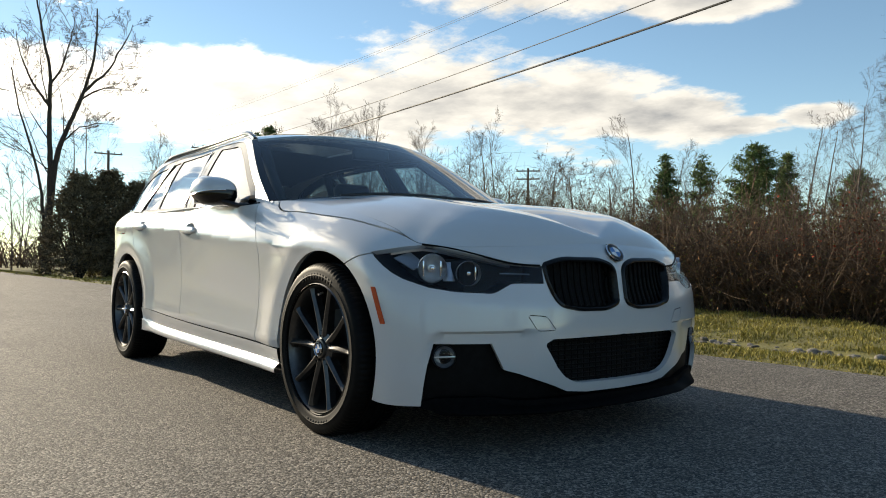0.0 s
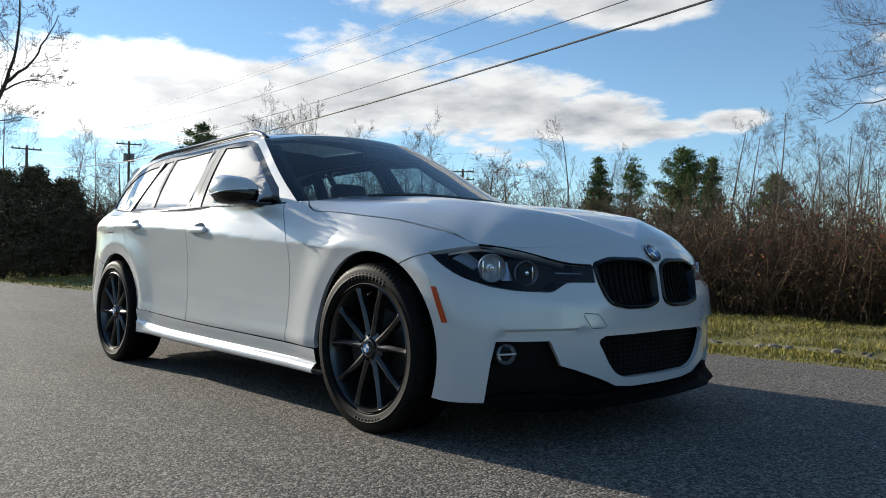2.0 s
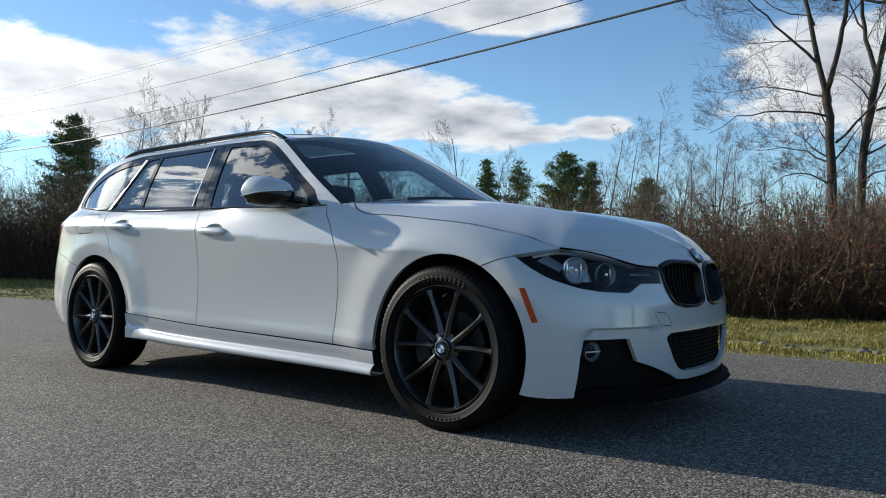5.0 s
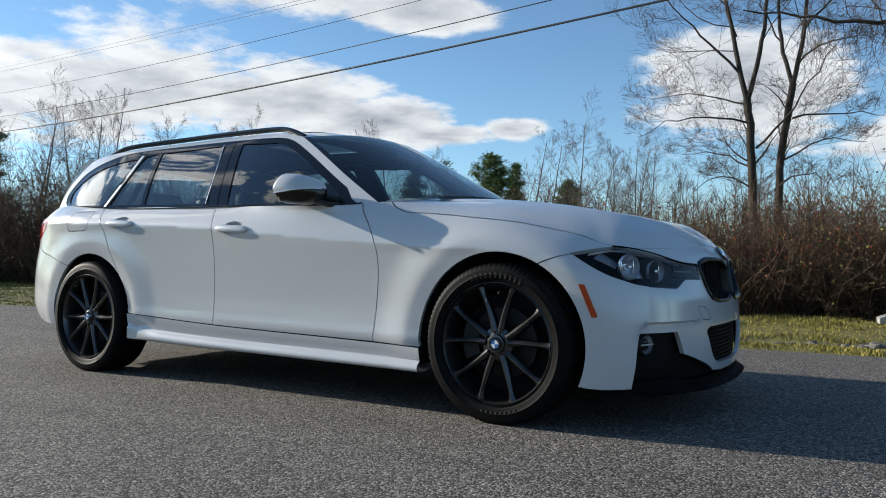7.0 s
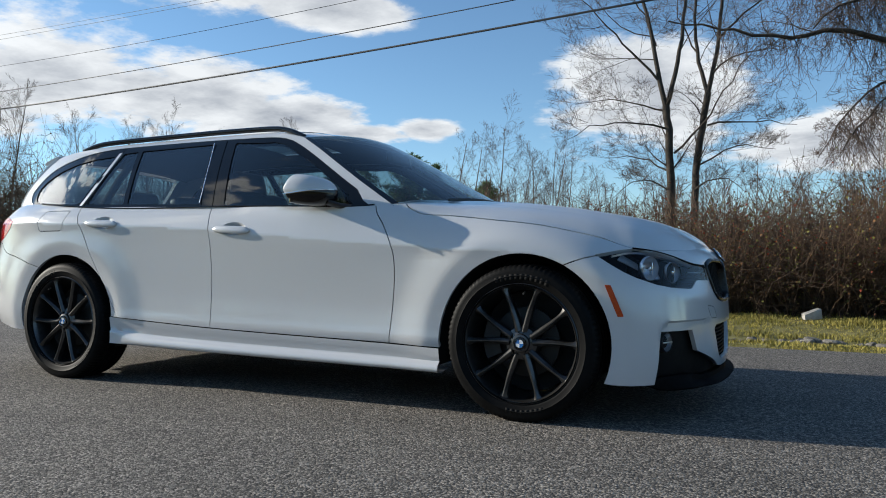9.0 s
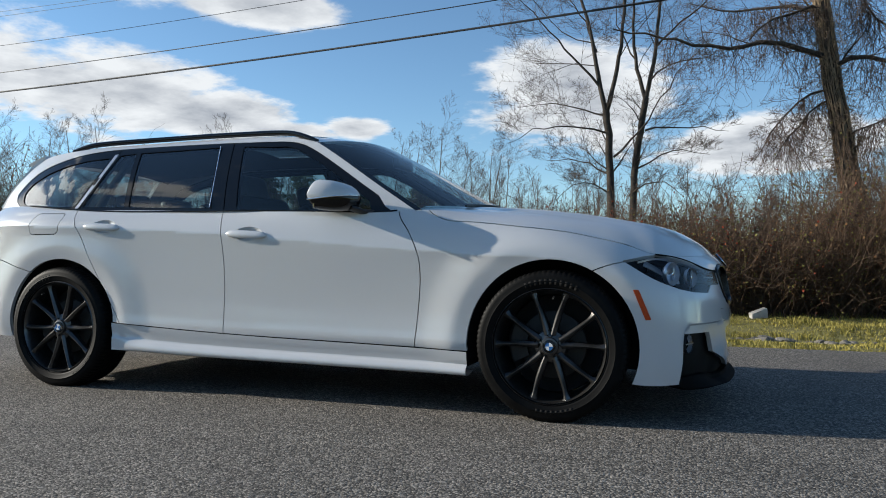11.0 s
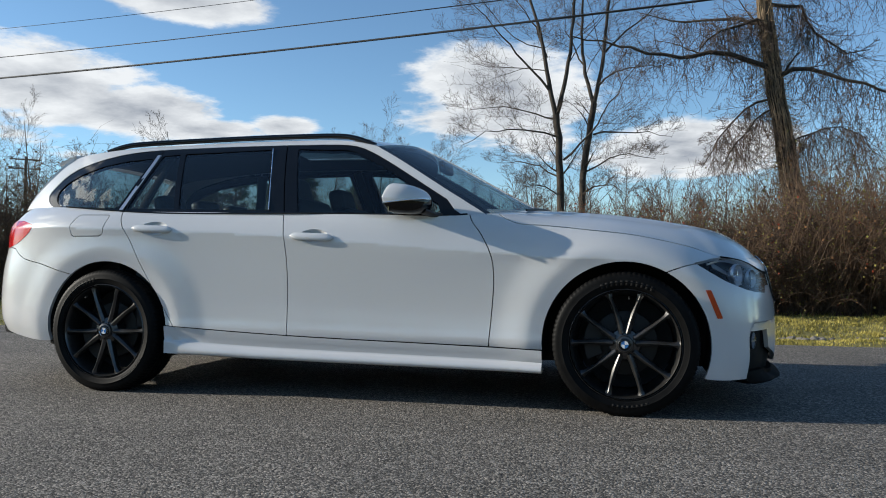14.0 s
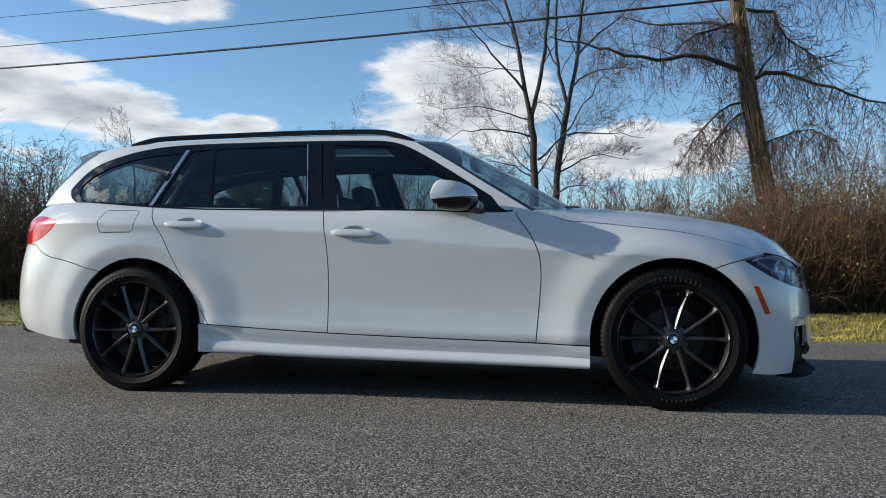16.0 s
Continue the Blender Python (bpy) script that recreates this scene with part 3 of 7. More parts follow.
TAIL = rounded([(0.42, 0.965), (0.997, 0.962), (1.126, 0.930), (1.081, 0.881), (0.976, 0.826), (0.86, 0.803), (0.42, 0.803)], [0.01, 0.06, 0.012, 0.05, 0.05, 0.02, 0.01])
FUEL = rounded([(1.420, 0.925), (1.452, 0.984), (1.655, 0.981), (1.640, 0.872), (1.610, 0.861), (1.432, 0.861)], 0.018)
TOW = rounded([(5.425, 0.494), (5.505, 0.487), (5.545, 0.436), (5.465, 0.436)], 0.012)
def ellipse(cx, cy, rx, ry, steps=28):
    return [(cx + rx * math.cos(2 * math.pi * i / steps), cy + ry * math.sin(2 * math.pi * i / steps)) for i in range(steps)]


DISH = {"front": (float(s_of(-0.166)), 0.852, 0.082, 0.036), "rear": (float(s_of(-1.105)), 0.902, 0.082, 0.036)}
MARKER = rounded([(4.829, 0.589), (4.853, 0.589), (4.904, 0.461), (4.880, 0.460)], 0.006)
GAP = 0.005

shell = Sheet(np.linspace(0, S_END, 300), np.linspace(0.17, 1.05, 45))
for ring in arches:
    shell.cut(ring)
for poly in (HEADLIGHT, KIDNEY, TAIL, MARKER, ellipse(*DISH['front']), ellipse(*DISH['rear'])):
    shell.cut(poly)
for poly in (INTAKE, RECESS):
    ends = [i for i, q in enumerate(poly) if q[0] > 6]
    shell.cut(poly[ends[-1]:] + poly[:ends[0] + 1], False)
line_hood = curve2([(3.838, 0.985), (3.850, 0.966), (3.872, 0.948), (3.915, 0.925), (3.965, 0.907), (4.02, 0.902), (4.136, 0.893), (4.338, 0.870), (4.506, 0.850), (4.687, 0.815), (4.80, 0.790), (4.90, 0.764)], 60)
for ln in (line_hood, line_front, line_mid, line_rear, line_sill, line_bumper, line_rear_bumper, line_gate, FUEL + FUEL[:1], TOW + TOW[:1]):
    shell.groove(ln, GAP if len(ln) not in (len(TOW) + 1,) else 0.003)
crease_s = np.linspace(s_of(-2.3), s_of(1.45), 110)
shell.cut([(float(s), float(crease_line(s))) for s in crease_s], False)
for z in (0.430, 0.440):
    shell.cut([(5.07, z), (5.52, z)], False)
for s in (5.085, 5.115):
    shell.cut([(s, 0.39), (s, 0.46)], False)
edge_s = np.linspace(0, S_END, 160)
shell.cut([(float(s), float(top_line(s))) for s in edge_s], False)
shell.cut([(float(s), float(foot_line(s))) for s in edge_s], False)
GROOVES = [(ln, GAP / 2, min(q[0] for q in ln) - 0.01, max(q[0] for q in ln) + 0.01) for ln in
           (line_hood, line_front, line_mid, line_rear, line_bumper, line_rear_bumper, line_gate, FUEL + FUEL[:1])]
GROOVES.append((TOW + TOW[:1], 0.0015, 5.40, 5.57))
sill_s, sill_z = np.array(line_sill).T


def at_z(line, z):
    a = np.array(line)
    o = np.argsort(a[:, 1])
    return np.interp(z, a[o, 1], a[o, 0])


def panel_of(s, z):
    if z > np.interp(s, s_table, top_table) or z < np.interp(s, s_table, foot_table):
        return None
    x = np.interp(s, s_table, x_table)
    for h in HUBS:
        if math.hypot(x - h[0], z - h[1]) < ARCH - 1e-4:
            return None
    for ln, w, lo, hi in GROOVES:
        if lo < s < hi and near_line(ln, s, z) < w * 0.98:
            return None
    if 1.95 < s < 4.12 and z < np.interp(s, sill_s, sill_z) + GAP / 2:
        return None
    for k, (cs, cz, rs, rz) in DISH.items():
        if ((s - cs) / rs) ** 2 + ((z - cz) / rz) ** 2 < 0.999:
            return "dish_" + k
    if inside(MARKER, s, z):
        return "marker"
    if inside(HEADLIGHT, s, z):
        return "headlight"
    if inside(KIDNEY, s, z):
        return None
    if inside(INTAKE, s, z):
        return None
    if inside(RECESS, s, z):
        return "recess"
    if inside(TAIL, s, z):
        return "tail_lamp"
    if inside(FUEL, s, z):
        return "fuel_flap"
    if inside(TOW, s, z):
        return "tow_cover"
    if s > 4.58 and (s > 4.797 or z < np.interp(s, [q[0] for q in line_bumper], [q[1] for q in line_bumper])) and not (s < 5.005 and z > 0.7):
        return "front_bumper"
    if s > 5.002:
        return "front_bumper"
    if s > at_z(line_front, z):
        return "fender"
    if s > at_z(line_mid, z):
        return "front_door"
    if s > at_z(line_rear, z):
        return "rear_door"
    if s < 1.42 and z < np.interp(s, [q[0] for q in line_rear_bumper], [q[1] for q in line_rear_bumper]):
        return "rear_bumper"
    if s < 0.60:
        return "tailgate"
    return "quarter_panel"


def dish_form(cs, cz, rs, rz):
    def form(s, z, lift=0.0):
        r = ((s - cs) / rs) ** 2 + ((z - cz) / rz) ** 2
        return flank(s, z, -0.024 * np.clip(1 - r, 0, 1) ** 0.8)
    return form


groups = shell.sort(panel_of)
body = {}
for side in (-1, 1):
    for name, faces in groups.items():
        lift = {"recess": -0.03, "headlight": -0.002, "tail_lamp": 0.002, "fuel_flap": 0.0, "marker": 0.002}.get(name, 0.0)
        form = dish_form(*DISH[name[5:]]) if name.startswith("dish_") else flank
        body[name, side] = shell.bend(faces, form, 0.02, side, lift, name != "headlight" and form is flank)


def drop_seam(bm):
    """Takes out the turned-in edges along the middle and welds the halves."""
    gone = [fc for fc in bm.faces if all(abs(v.co.y) < 2e-3 for v in fc.verts)]
    bmesh.ops.delete(bm, geom=gone, context="FACES")
    bmesh.ops.remove_doubles(bm, verts=[v for v in bm.verts if abs(v.co.y) < 3e-3], dist=3e-3)
    for e in bm.edges:
        if len(e.link_faces) == 2 and all(abs(v.co.y) < 3e-3 for v in e.verts) and e.calc_face_angle(0) < 0.5:
            e.smooth = True
    return bm


def both(name):
    return drop_seam(join(body[name, -1], body[name, 1]))


front_bumper = part("front_bumper", both("front_bumper"), WHITE, car)
rear_bumper = part("rear_bumper", both("rear_bumper"), WHITE, car)
tailgate = part("tailgate", both("tailgate"), WHITE, car)
DEEP_BLACK = material("deep_black_plastic", (0.003, 0.003, 0.0033), 0.55, 0, 0.10)
grain(DEEP_BLACK, 40, (0.002, 0.002, 0.0022), (0.005, 0.005, 0.0053))
recess_panel = part("bumper_insert", both("recess"), DEEP_BLACK, car, "satin black lower bumper insert")
doors = {}
for side in (-1, 1):
    part("fender", body["fender", side], WHITE, car)
    part("quarter_panel", body["quarter_panel", side], WHITE, car)
    part("fuel_flap", body["fuel_flap", side], WHITE, car) if side < 0 else body["fuel_flap", side].free()
    doors["front", side] = part("front_door", body["front_door", side], WHITE, car)
    doors["rear", side] = part("rear_door", body["rear_door", side], WHITE, car)
    for k in ("front", "rear"):
        part("handle_recess", body["dish_" + k, side], WHITE, doors[k, side])
    part("tow_cover", body["tow_cover", side], WHITE, front_bumper)
    part("side_marker", body["marker", side], AMBER, front_bumper, "amber side marker reflector")
    part("tail_lamp", body["tail_lamp", side], RED, car, "red tail lamp")

# greenhouse sides
ROOF_EDGE = [(-2.20, 1.03), (-2.134, 1.113), (-1.957, 1.286), (-1.88, 1.339), (-1.70, 1.375), (-1.5, 1.392), (-1.1, 1.408), (-0.7, 1.412), (-0.3, 1.405), (-0.06, 1.387), (0.097, 1.350)]
PILLAR_EDGE = [(0.097, 1.350), (0.18, 1.303), (0.31, 1.224), (0.50, 1.103), (0.617, 1.030), (0.70, 0.978), (0.76, 0.940)]
roof_edge, pillar_edge = curve2(ROOF_EDGE, 50), curve2(PILLAR_EDGE, 22)
belt = [(x, float(np.interp(s_of(x), s_table, top_table))) for x in np.linspace(0.76, -2.2, 60)]
OUTER = roof_edge + pillar_edge[1:] + belt
DLO = curve2([(0.662, 0.927), (0.472, 1.045), (0.192, 1.222), (-0.009, 1.326), (-0.10, 1.356), (-0.20, 1.375), (-0.48, 1.392), (-1.113, 1.395), (-1.425, 1.377), (-1.705, 1.318), (-1.87, 1.240), (-1.955, 1.140)], 54) + \
    curve2([(-1.962, 1.120), (-1.945, 1.085), (-1.90, 1.050), (-1.83, 1.026), (-1.74, 1.013)], 10) + [(-1.374, 1.003), (-0.8, 0.989), (-0.36, 0.976), (0.2, 0.957)]
DLO = [(x, z - 0.032 * max(0.0, z - 1.0) * float(1 - smooth(-0.35, -0.12, x)) + (0.030 * float(smooth(-0.20, 0.05, x)) if z > 1.0 else 0.0)) for x, z in DLO]
PANES = {
    "quarter": rounded([(-1.893, 1.128), (-1.868, 1.066), (-1.80, 1.040), (-1.392, 1.022), (-1.272, 1.330), (-1.45, 1.316), (-1.60, 1.289), (-1.74, 1.245), (-1.845, 1.186)], 0.03),
    "vent": rounded([(-1.335, 1.020), (-1.225, 1.343), (-1.118, 1.351), (-1.042, 1.013)], 0.012),
    "rear": rounded([(-1.010, 1.012), (-1.085, 1.353), (-0.535, 1.360), (-0.458, 0.995)], 0.012),
    "front": rounded([(-0.282, 0.984), (-0.372, 1.357), (-0.203, 1.345), (-0.105, 1.324), (-0.006, 1.290), (0.196, 1.180), (0.475, 0.990), (0.505, 0.958)], [0.012, 0.015, 0.03, 0.03, 0.03, 0.05, 0.01, 0.004]),
}
PANES = {k: [(x, z - 0.016 * max(0.0, z - 1.0) + (0.030 * float(smooth(-0.22, -0.02, x)) if z > 0.98 else 0.0)) for x, z in poly] for k, poly in PANES.items()}
side_sheet = Sheet(np.linspace(-2.3, 0.84, 150), np.linspace(0.90, 1.43, 28))
side_sheet.cut(OUTER)
side_sheet.cut(DLO)
for poly in PANES.values():
    side_sheet.cut(poly)
split_b = [(-0.352, 0.95), (-0.455, 1.42)]
split_c = [(-1.358, 0.98), (-1.222, 1.42)]
side_sheet.groove(split_b, 0.006)
side_sheet.groove(split_c, 0.006)


def side_of(x, z):
    if not inside(OUTER, x, z):
        return None
    for k, poly in PANES.items():
        if inside(poly, x, z):
            return k
    if not inside(DLO, x, z):
        return "pillar"
    if near_line(split_b, x, z) < 0.0029 or near_line(split_c, x, z) < 0.0029:
        return None
    return "trim_front" if x > np.interp(z, [0.95, 1.42], [-0.352, -0.455]) else "trim_rear" if x > np.interp(z, [0.98, 1.42], [-1.358, -1.222]) else "trim_quarter"


cuts = side_sheet.sort(side_of)
for side in (-1, 1):
    part("body_side_frame", side_sheet.bend(cuts["pillar"], cabin, 0.02, side, 0.0), WHITE, car)
    for name, owner in (("trim_front", doors["front", side]), ("trim_rear", doors["rear", side]), ("trim_quarter", car)):
        part("window_frame", side_sheet.bend(cuts[name], cabin, 0.03, side, -0.004), GLOSS_BLACK, owner, "gloss black window frame")
    for name, owner, mat in (("front", doors["front", side], GLASS), ("rear", doors["rear", side], GLASS), ("vent", doors["rear", side], GLASS), ("quarter", car, GLASS)):
        part("window_pane", side_sheet.bend(cuts[name], cabin, 0.004, side, -0.010, False), mat, owner, "clear side window glass")


def outward(bm, mid=(-0.4, 0.0, 0.8)):
    """Turns all faces of an open sheet away from the cabin's middle."""
    bm.normal_update()
    if sum(fc.normal.dot(fc.calc_center_median() - Vector(mid)) for fc in bm.faces) < 0:
        bmesh.ops.reverse_faces(bm, faces=bm.faces[:])
    bm.normal_update()
    return bm


def edge_point(line, t):
    a = np.array(line)
    s = np.concatenate([[0], np.cumsum(np.hypot(*np.diff(a, axis=0).T))])
    q = np.array([np.interp(t * s[-1], s, a[:, 0]), np.interp(t * s[-1], s, a[:, 1])])
    return cabin([q[0]], [q[1]])[0]


def windshield_at(a, b):
    """a: 0 at the cowl, 1 at the header; b: -1 to 1 across."""
    e = edge_point(pillar_edge[::-1], 0.02 + 0.98 * a)
    k = 1 - abs(b) ** 2.3
    return (e[0] + k * (0.25 * (1 - a) + 0.12 * a), e[1] * b, e[2] + k * (0.035 + 0.025 * a))


part("windshield", outward(sweep_grid(lambda a, b: windshield_at(a, b), np.linspace(0, 1, 16), np.linspace(-0.965, 0.965, 31))), WINDSHIELD, car, "curved clear windshield")
for side in (-1, 1):
    part("windshield_seal", solid(sweep_grid(lambda a, b: windshield_at(a, b * side), np.linspace(0, 1, 20), np.linspace(0.955, 1.0, 4), flip=side > 0), 0.012), GLOSS_BLACK, car, "black windshield edge seal")


def roof_at(x, b, lift=0.0):
    z = np.interp(x, [q[0] for q in roof_edge], [q[1] for q in roof_edge])
    e = cabin([x], [z])[0]
    k = 1 - abs(b) ** 2.4
    head = max(0.0, 1 - (0.097 - x) / 0.5)
    tail = max(0.0, (-1.5 - x) / 0.4)
    return (x + k * 0.12 * head ** 2 - k * 0.04 * tail, e[1] * b, z + k * (0.056 - 0.010 * tail) + lift)


roof_xs = np.linspace(0.097, -1.88, 60)
part("roof_panel", solid(outward(join(sweep_grid(lambda x, b: roof_at(x, b), roof_xs, np.linspace(0.72, 1.0, 8)), sweep_grid(lambda x, b: roof_at(x, b), roof_xs, np.linspace(-1.0, -0.72, 8)),
                         sweep_grid(lambda x, b: roof_at(x, b), roof_xs[:6], np.linspace(-0.72, 0.72, 14)), sweep_grid(lambda x, b: roof_at(x, b), roof_xs[36:], np.linspace(-0.72, 0.72, 14)))), 0.012), WHITE, car)
part("sunroof", outward(sweep_grid(lambda x, b: roof_at(x, b, 0.003), roof_xs[5:37], np.linspace(-0.73, 0.73, 16))), TINTED, car, "dark tinted glass panorama sunroof")
part("headliner", join(sweep_grid(lambda x, b: roof_at(x, b * 0.97, -0.035), roof_xs, np.linspace(0.55, 1.0, 8)), sweep_grid(lambda x, b: roof_at(x, b * 0.97, -0.035), roof_xs, np.linspace(-1.0, -0.55, 8)),
                       sweep_grid(lambda x, b: roof_at(x, b * 0.97, -0.035), roof_xs[:12], np.linspace(-0.55, 0.55, 8)), sweep_grid(lambda x, b: roof_at(x, b * 0.97, -0.035), roof_xs[24:], np.linspace(-0.55, 0.55, 8))), LINING, car, "grey fabric headliner")
spoiler = solid(sweep_grid(lambda a, b: Vector(roof_at(-1.86, b, 0.0)) + Vector((-0.16 * a * (1 - 0.25 * abs(b) ** 3), 0, -0.028 * a - 0.012 * a * a)), np.linspace(0, 1, 6), np.linspace(-1, 1, 25)), 0.02)
part("roof_spoiler", spoiler, WHITE, car)


def tail_at(a, b):
    """a: 0 at the roof, 1 at the tailgate's shoulder."""
    q = np.interp(a, [0, 0.25, 1], [-1.90, -1.957, -2.20]), np.interp(a, [0, 0.25, 1], [1.325, 1.286, 1.03])
    e = cabin([q[0]], [q[1]])[0]
    k = 1 - abs(b) ** 2.5
    return (e[0] + 0.035 - k * 0.035, e[1] * b, e[2])


part("rear_window", outward(sweep_grid(tail_at, np.linspace(0, 0.9, 12), np.linspace(-0.86, 0.86, 25))), GLASS, car, "rear window glass")
for lo, hi in ((-1.0, -0.85), (0.85, 1.0)):
    part("tailgate_frame", solid(sweep_grid(tail_at, np.linspace(0, 1, 14), np.linspace(lo, hi, 5)), 0.03), WHITE, car)
part("tailgate_ledge", solid(sweep_grid(lambda a, b: Vector(tail_at(0.88 + 0.12 * min(a, 0.5) * 2, b)) + Vector((-0.09 * max(0, a - 0.5) * 2 * (1 - abs(b) ** 3), 0, 0)), np.linspace(0, 1, 6), np.linspace(-0.97, 0.97, 25)), 0.03), WHITE, car)

# hood
spine = spline([0.66, 0.9, 1.2, 1.5, 1.8, 1.95, 2.02], [1.004, 0.996, 0.973, 0.930, 0.862, 0.812, 0.786])
spine_x = np.linspace(0.6, 2.1, 400)
spine_z = spine(spine_x)
HOOD_S = np.concatenate([np.linspace(s_of(0.70), S_CORNER, 60), np.linspace(S_CORNER + 0.02, S_END, 40)])


def hood_at(s, q):
    """q: 0 on the spine, 1 at the shut line."""
    e = flank_one(float(s), float(np.interp(s, s_table, top_table)) - 0.002)
    g = (s - HOOD_S[0]) / (S_END - HOOD_S[0])
    xs = 0.66 + (2.00 - 0.66) * min(1.0, g * 1.0) ** 0.95
    r = q ** 1.0
    x = xs + (e[0] - xs) * r
    y = e[1] * r * (1 - 0.005)
    z0 = float(np.interp(xs, spine_x, spine_z))
    z = z0 + (e[2] - z0) * (0.30 * q ** 2 + 0.70 * q ** 5)
    ridge = 0.011 * max(0.0, 1 - abs(q - 0.606) / 0.15) + 0.004 * max(0.0, 1 - abs(q - 0.303) / 0.2)
    return (x, y, z + ridge * (1 - float(smooth(0.75, 1.0, g))) - 0.001)


qs = np.linspace(0, 0.994, 34)
hood = drop_seam(join(sweep_grid(lambda s, q: hood_at(s, q), HOOD_S, qs), sweep_grid(lambda s, q: (lambda p: (p[0], -p[1], p[2]))(hood_at(s, q)), HOOD_S, qs, flip=True)))
bmesh.ops.recalc_face_normals(hood, faces=hood.faces[:])
if sum(fc.normal.z for fc in hood.faces) < 0:
    bmesh.ops.reverse_faces(hood, faces=hood.faces[:])
hood_part = part("hood", solid(hood, 0.014), WHITE, car)
part("cowl", solid(sweep_grid(lambda a, b: (0.68 + 0.30 * (1 - abs(b) ** 2.3) - 0.06 + 0.10 * a, 0.72 * b, 0.952 + 0.03 * (1 - abs(b) ** 2) + 0.0 * a), [0, 1], np.linspace(-1, 1, 21)), 0.02), SATIN_BLACK, car, "black wiper cowl")

# side skirts
def skirt(side):
    prof = [(0.0, -0.004), (0.10, -0.005), (0.30, -0.011), (0.50, -0.018), (0.54, -0.018), (0.60, -0.008), (0.72, 0.006), (0.84, 0.011), (0.94, 0.008), (1.0, -0.006), (1.04, -0.05), (0.9, -0.12)]
    xs = np.linspace(-1.035, 1.018, 60)
    zt = np.interp([float(s_of(x)) for x in xs], sill_s, sill_z) - 0.003
    zb = np.interp(xs, [-1.035, -0.54, 1.018], [0.222, 0.206, 0.184])
    w = np.array([plan_curve(s_of(x))[1] for x in xs])

    def at(i, k):
        i, k = int(i), int(k)
        t, o = prof[k]
        end = max(0.0, (abs(xs[i] + 0.01) - 0.85) / 0.18)
        rear_end = 1 - float(smooth(-1.035, -0.72, xs[i]))
        out = (o + 0.006) * (1 - 0.97 * rear_end) - 0.006 if 0.5 < t < 1.0 else o * (1 - 0.3 * end)
        out += 0.004 * end
        return (xs[i], side * (w[i] + out), zt[i] + (zb[i] - zt[i]) * t)

    bm = sweep_grid(at, range(len(xs)), range(len(prof)), flip=side > 0)
    bmesh.ops.holes_fill(bm, edges=[e for e in bm.edges if e.is_boundary and abs(e.verts[0].co.x - e.verts[1].co.x) < 1e-4], sides=0)
    sharpen(bm, 60)
    return part("side_skirt", bm, WHITE, car)


for side in (-1, 1):
    skirt(side)

# underbody, wheel housings, near-black blocks that stand in for shaded hollows
part("floor_pan", box(-0.1, 0, 0.245, 4.0, 1.06, 0.09, 0.02), UNDER, car, "dark underbody")
part("floor_pan", box(-0.01, 0, 0.26, 2.0, 1.66, 0.11, 0.02), UNDER, car, "dark underbody")
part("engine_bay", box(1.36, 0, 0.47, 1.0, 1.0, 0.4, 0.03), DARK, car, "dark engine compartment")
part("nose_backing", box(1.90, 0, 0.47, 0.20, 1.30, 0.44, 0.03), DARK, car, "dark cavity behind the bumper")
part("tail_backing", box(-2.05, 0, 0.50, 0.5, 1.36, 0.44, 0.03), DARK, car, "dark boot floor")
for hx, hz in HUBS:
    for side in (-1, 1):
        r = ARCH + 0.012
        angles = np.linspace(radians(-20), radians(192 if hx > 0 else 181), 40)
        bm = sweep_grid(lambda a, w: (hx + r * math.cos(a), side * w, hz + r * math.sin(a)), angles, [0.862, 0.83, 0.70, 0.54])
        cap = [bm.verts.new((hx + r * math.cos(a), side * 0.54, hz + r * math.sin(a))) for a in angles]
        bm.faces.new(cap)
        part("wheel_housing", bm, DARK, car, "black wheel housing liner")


# wheels: one is built, the others share its meshes
def tyre_mesh():
    half = [(0.252, -0.100), (0.262, -0.110), (0.270, -0.1135), (0.288, -0.1165), (0.290, -0.1180), (0.293, -0.1165), (0.308, -0.1155), (0.320, -0.1125), (0.330, -0.106), (0.3365, -0.096), (0.3395, -0.080), (0.340, -0.056),
            (0.333, -0.054), (0.333, -0.044), (0.340, -0.042), (0.3405, -0.006), (0.333, -0.004)]
    prof = half + [(r, -y) for r, y in reversed(half)]
    bm = bmesh.new()
    steps = 270
    rings = []
    for i in range(steps):
        a = 2 * math.pi * i / steps
        notch = i % 3 == 0
        ring = []
        for k, (r, y) in enumerate(prof):
            rr = r - (0.004 if notch and 0.055 < abs(y) < 0.110 and r > 0.325 else 0.0)
            ring.append(bm.verts.new((rr * math.cos(a), y, rr * math.sin(a))))
        rings.append(ring)
    for i in range(steps):
        p, q = rings[i], rings[(i + 1) % steps]
        for k in range(len(prof) - 1):
            bm.faces.new((p[k], q[k], q[k + 1], p[k + 1]))
    bmesh.ops.recalc_face_normals(bm, faces=bm.faces[:])
    sharpen(bm, 35)
    return bm


def ring_strip(r0, r1, a0, a1, y, steps=3):
    """A thin raised plate on the sidewall between two radii and two angles (degrees)."""
    bm = sweep_grid(lambda a, r: (r * math.cos(radians(a)), y, r * math.sin(radians(a))), np.linspace(a0, a1, steps), [r0, r1])
    ext = bmesh.ops.extrude_face_region(bm, geom=bm.faces[:])
    bmesh.ops.translate(bm, verts=[v for v in ext["geom"] if isinstance(v, bmesh.types.BMVert)], vec=(0, 0.012, 0))
    bmesh.ops.recalc_face_normals(bm, faces=bm.faces[:])
    return bm


LETTER = material("raised_tyre_marks", (0.02, 0.02, 0.02), 0.7, 0, 0.06)
grain(LETTER, 50, (0.010, 0.010, 0.010), (0.018, 0.0175, 0.017))


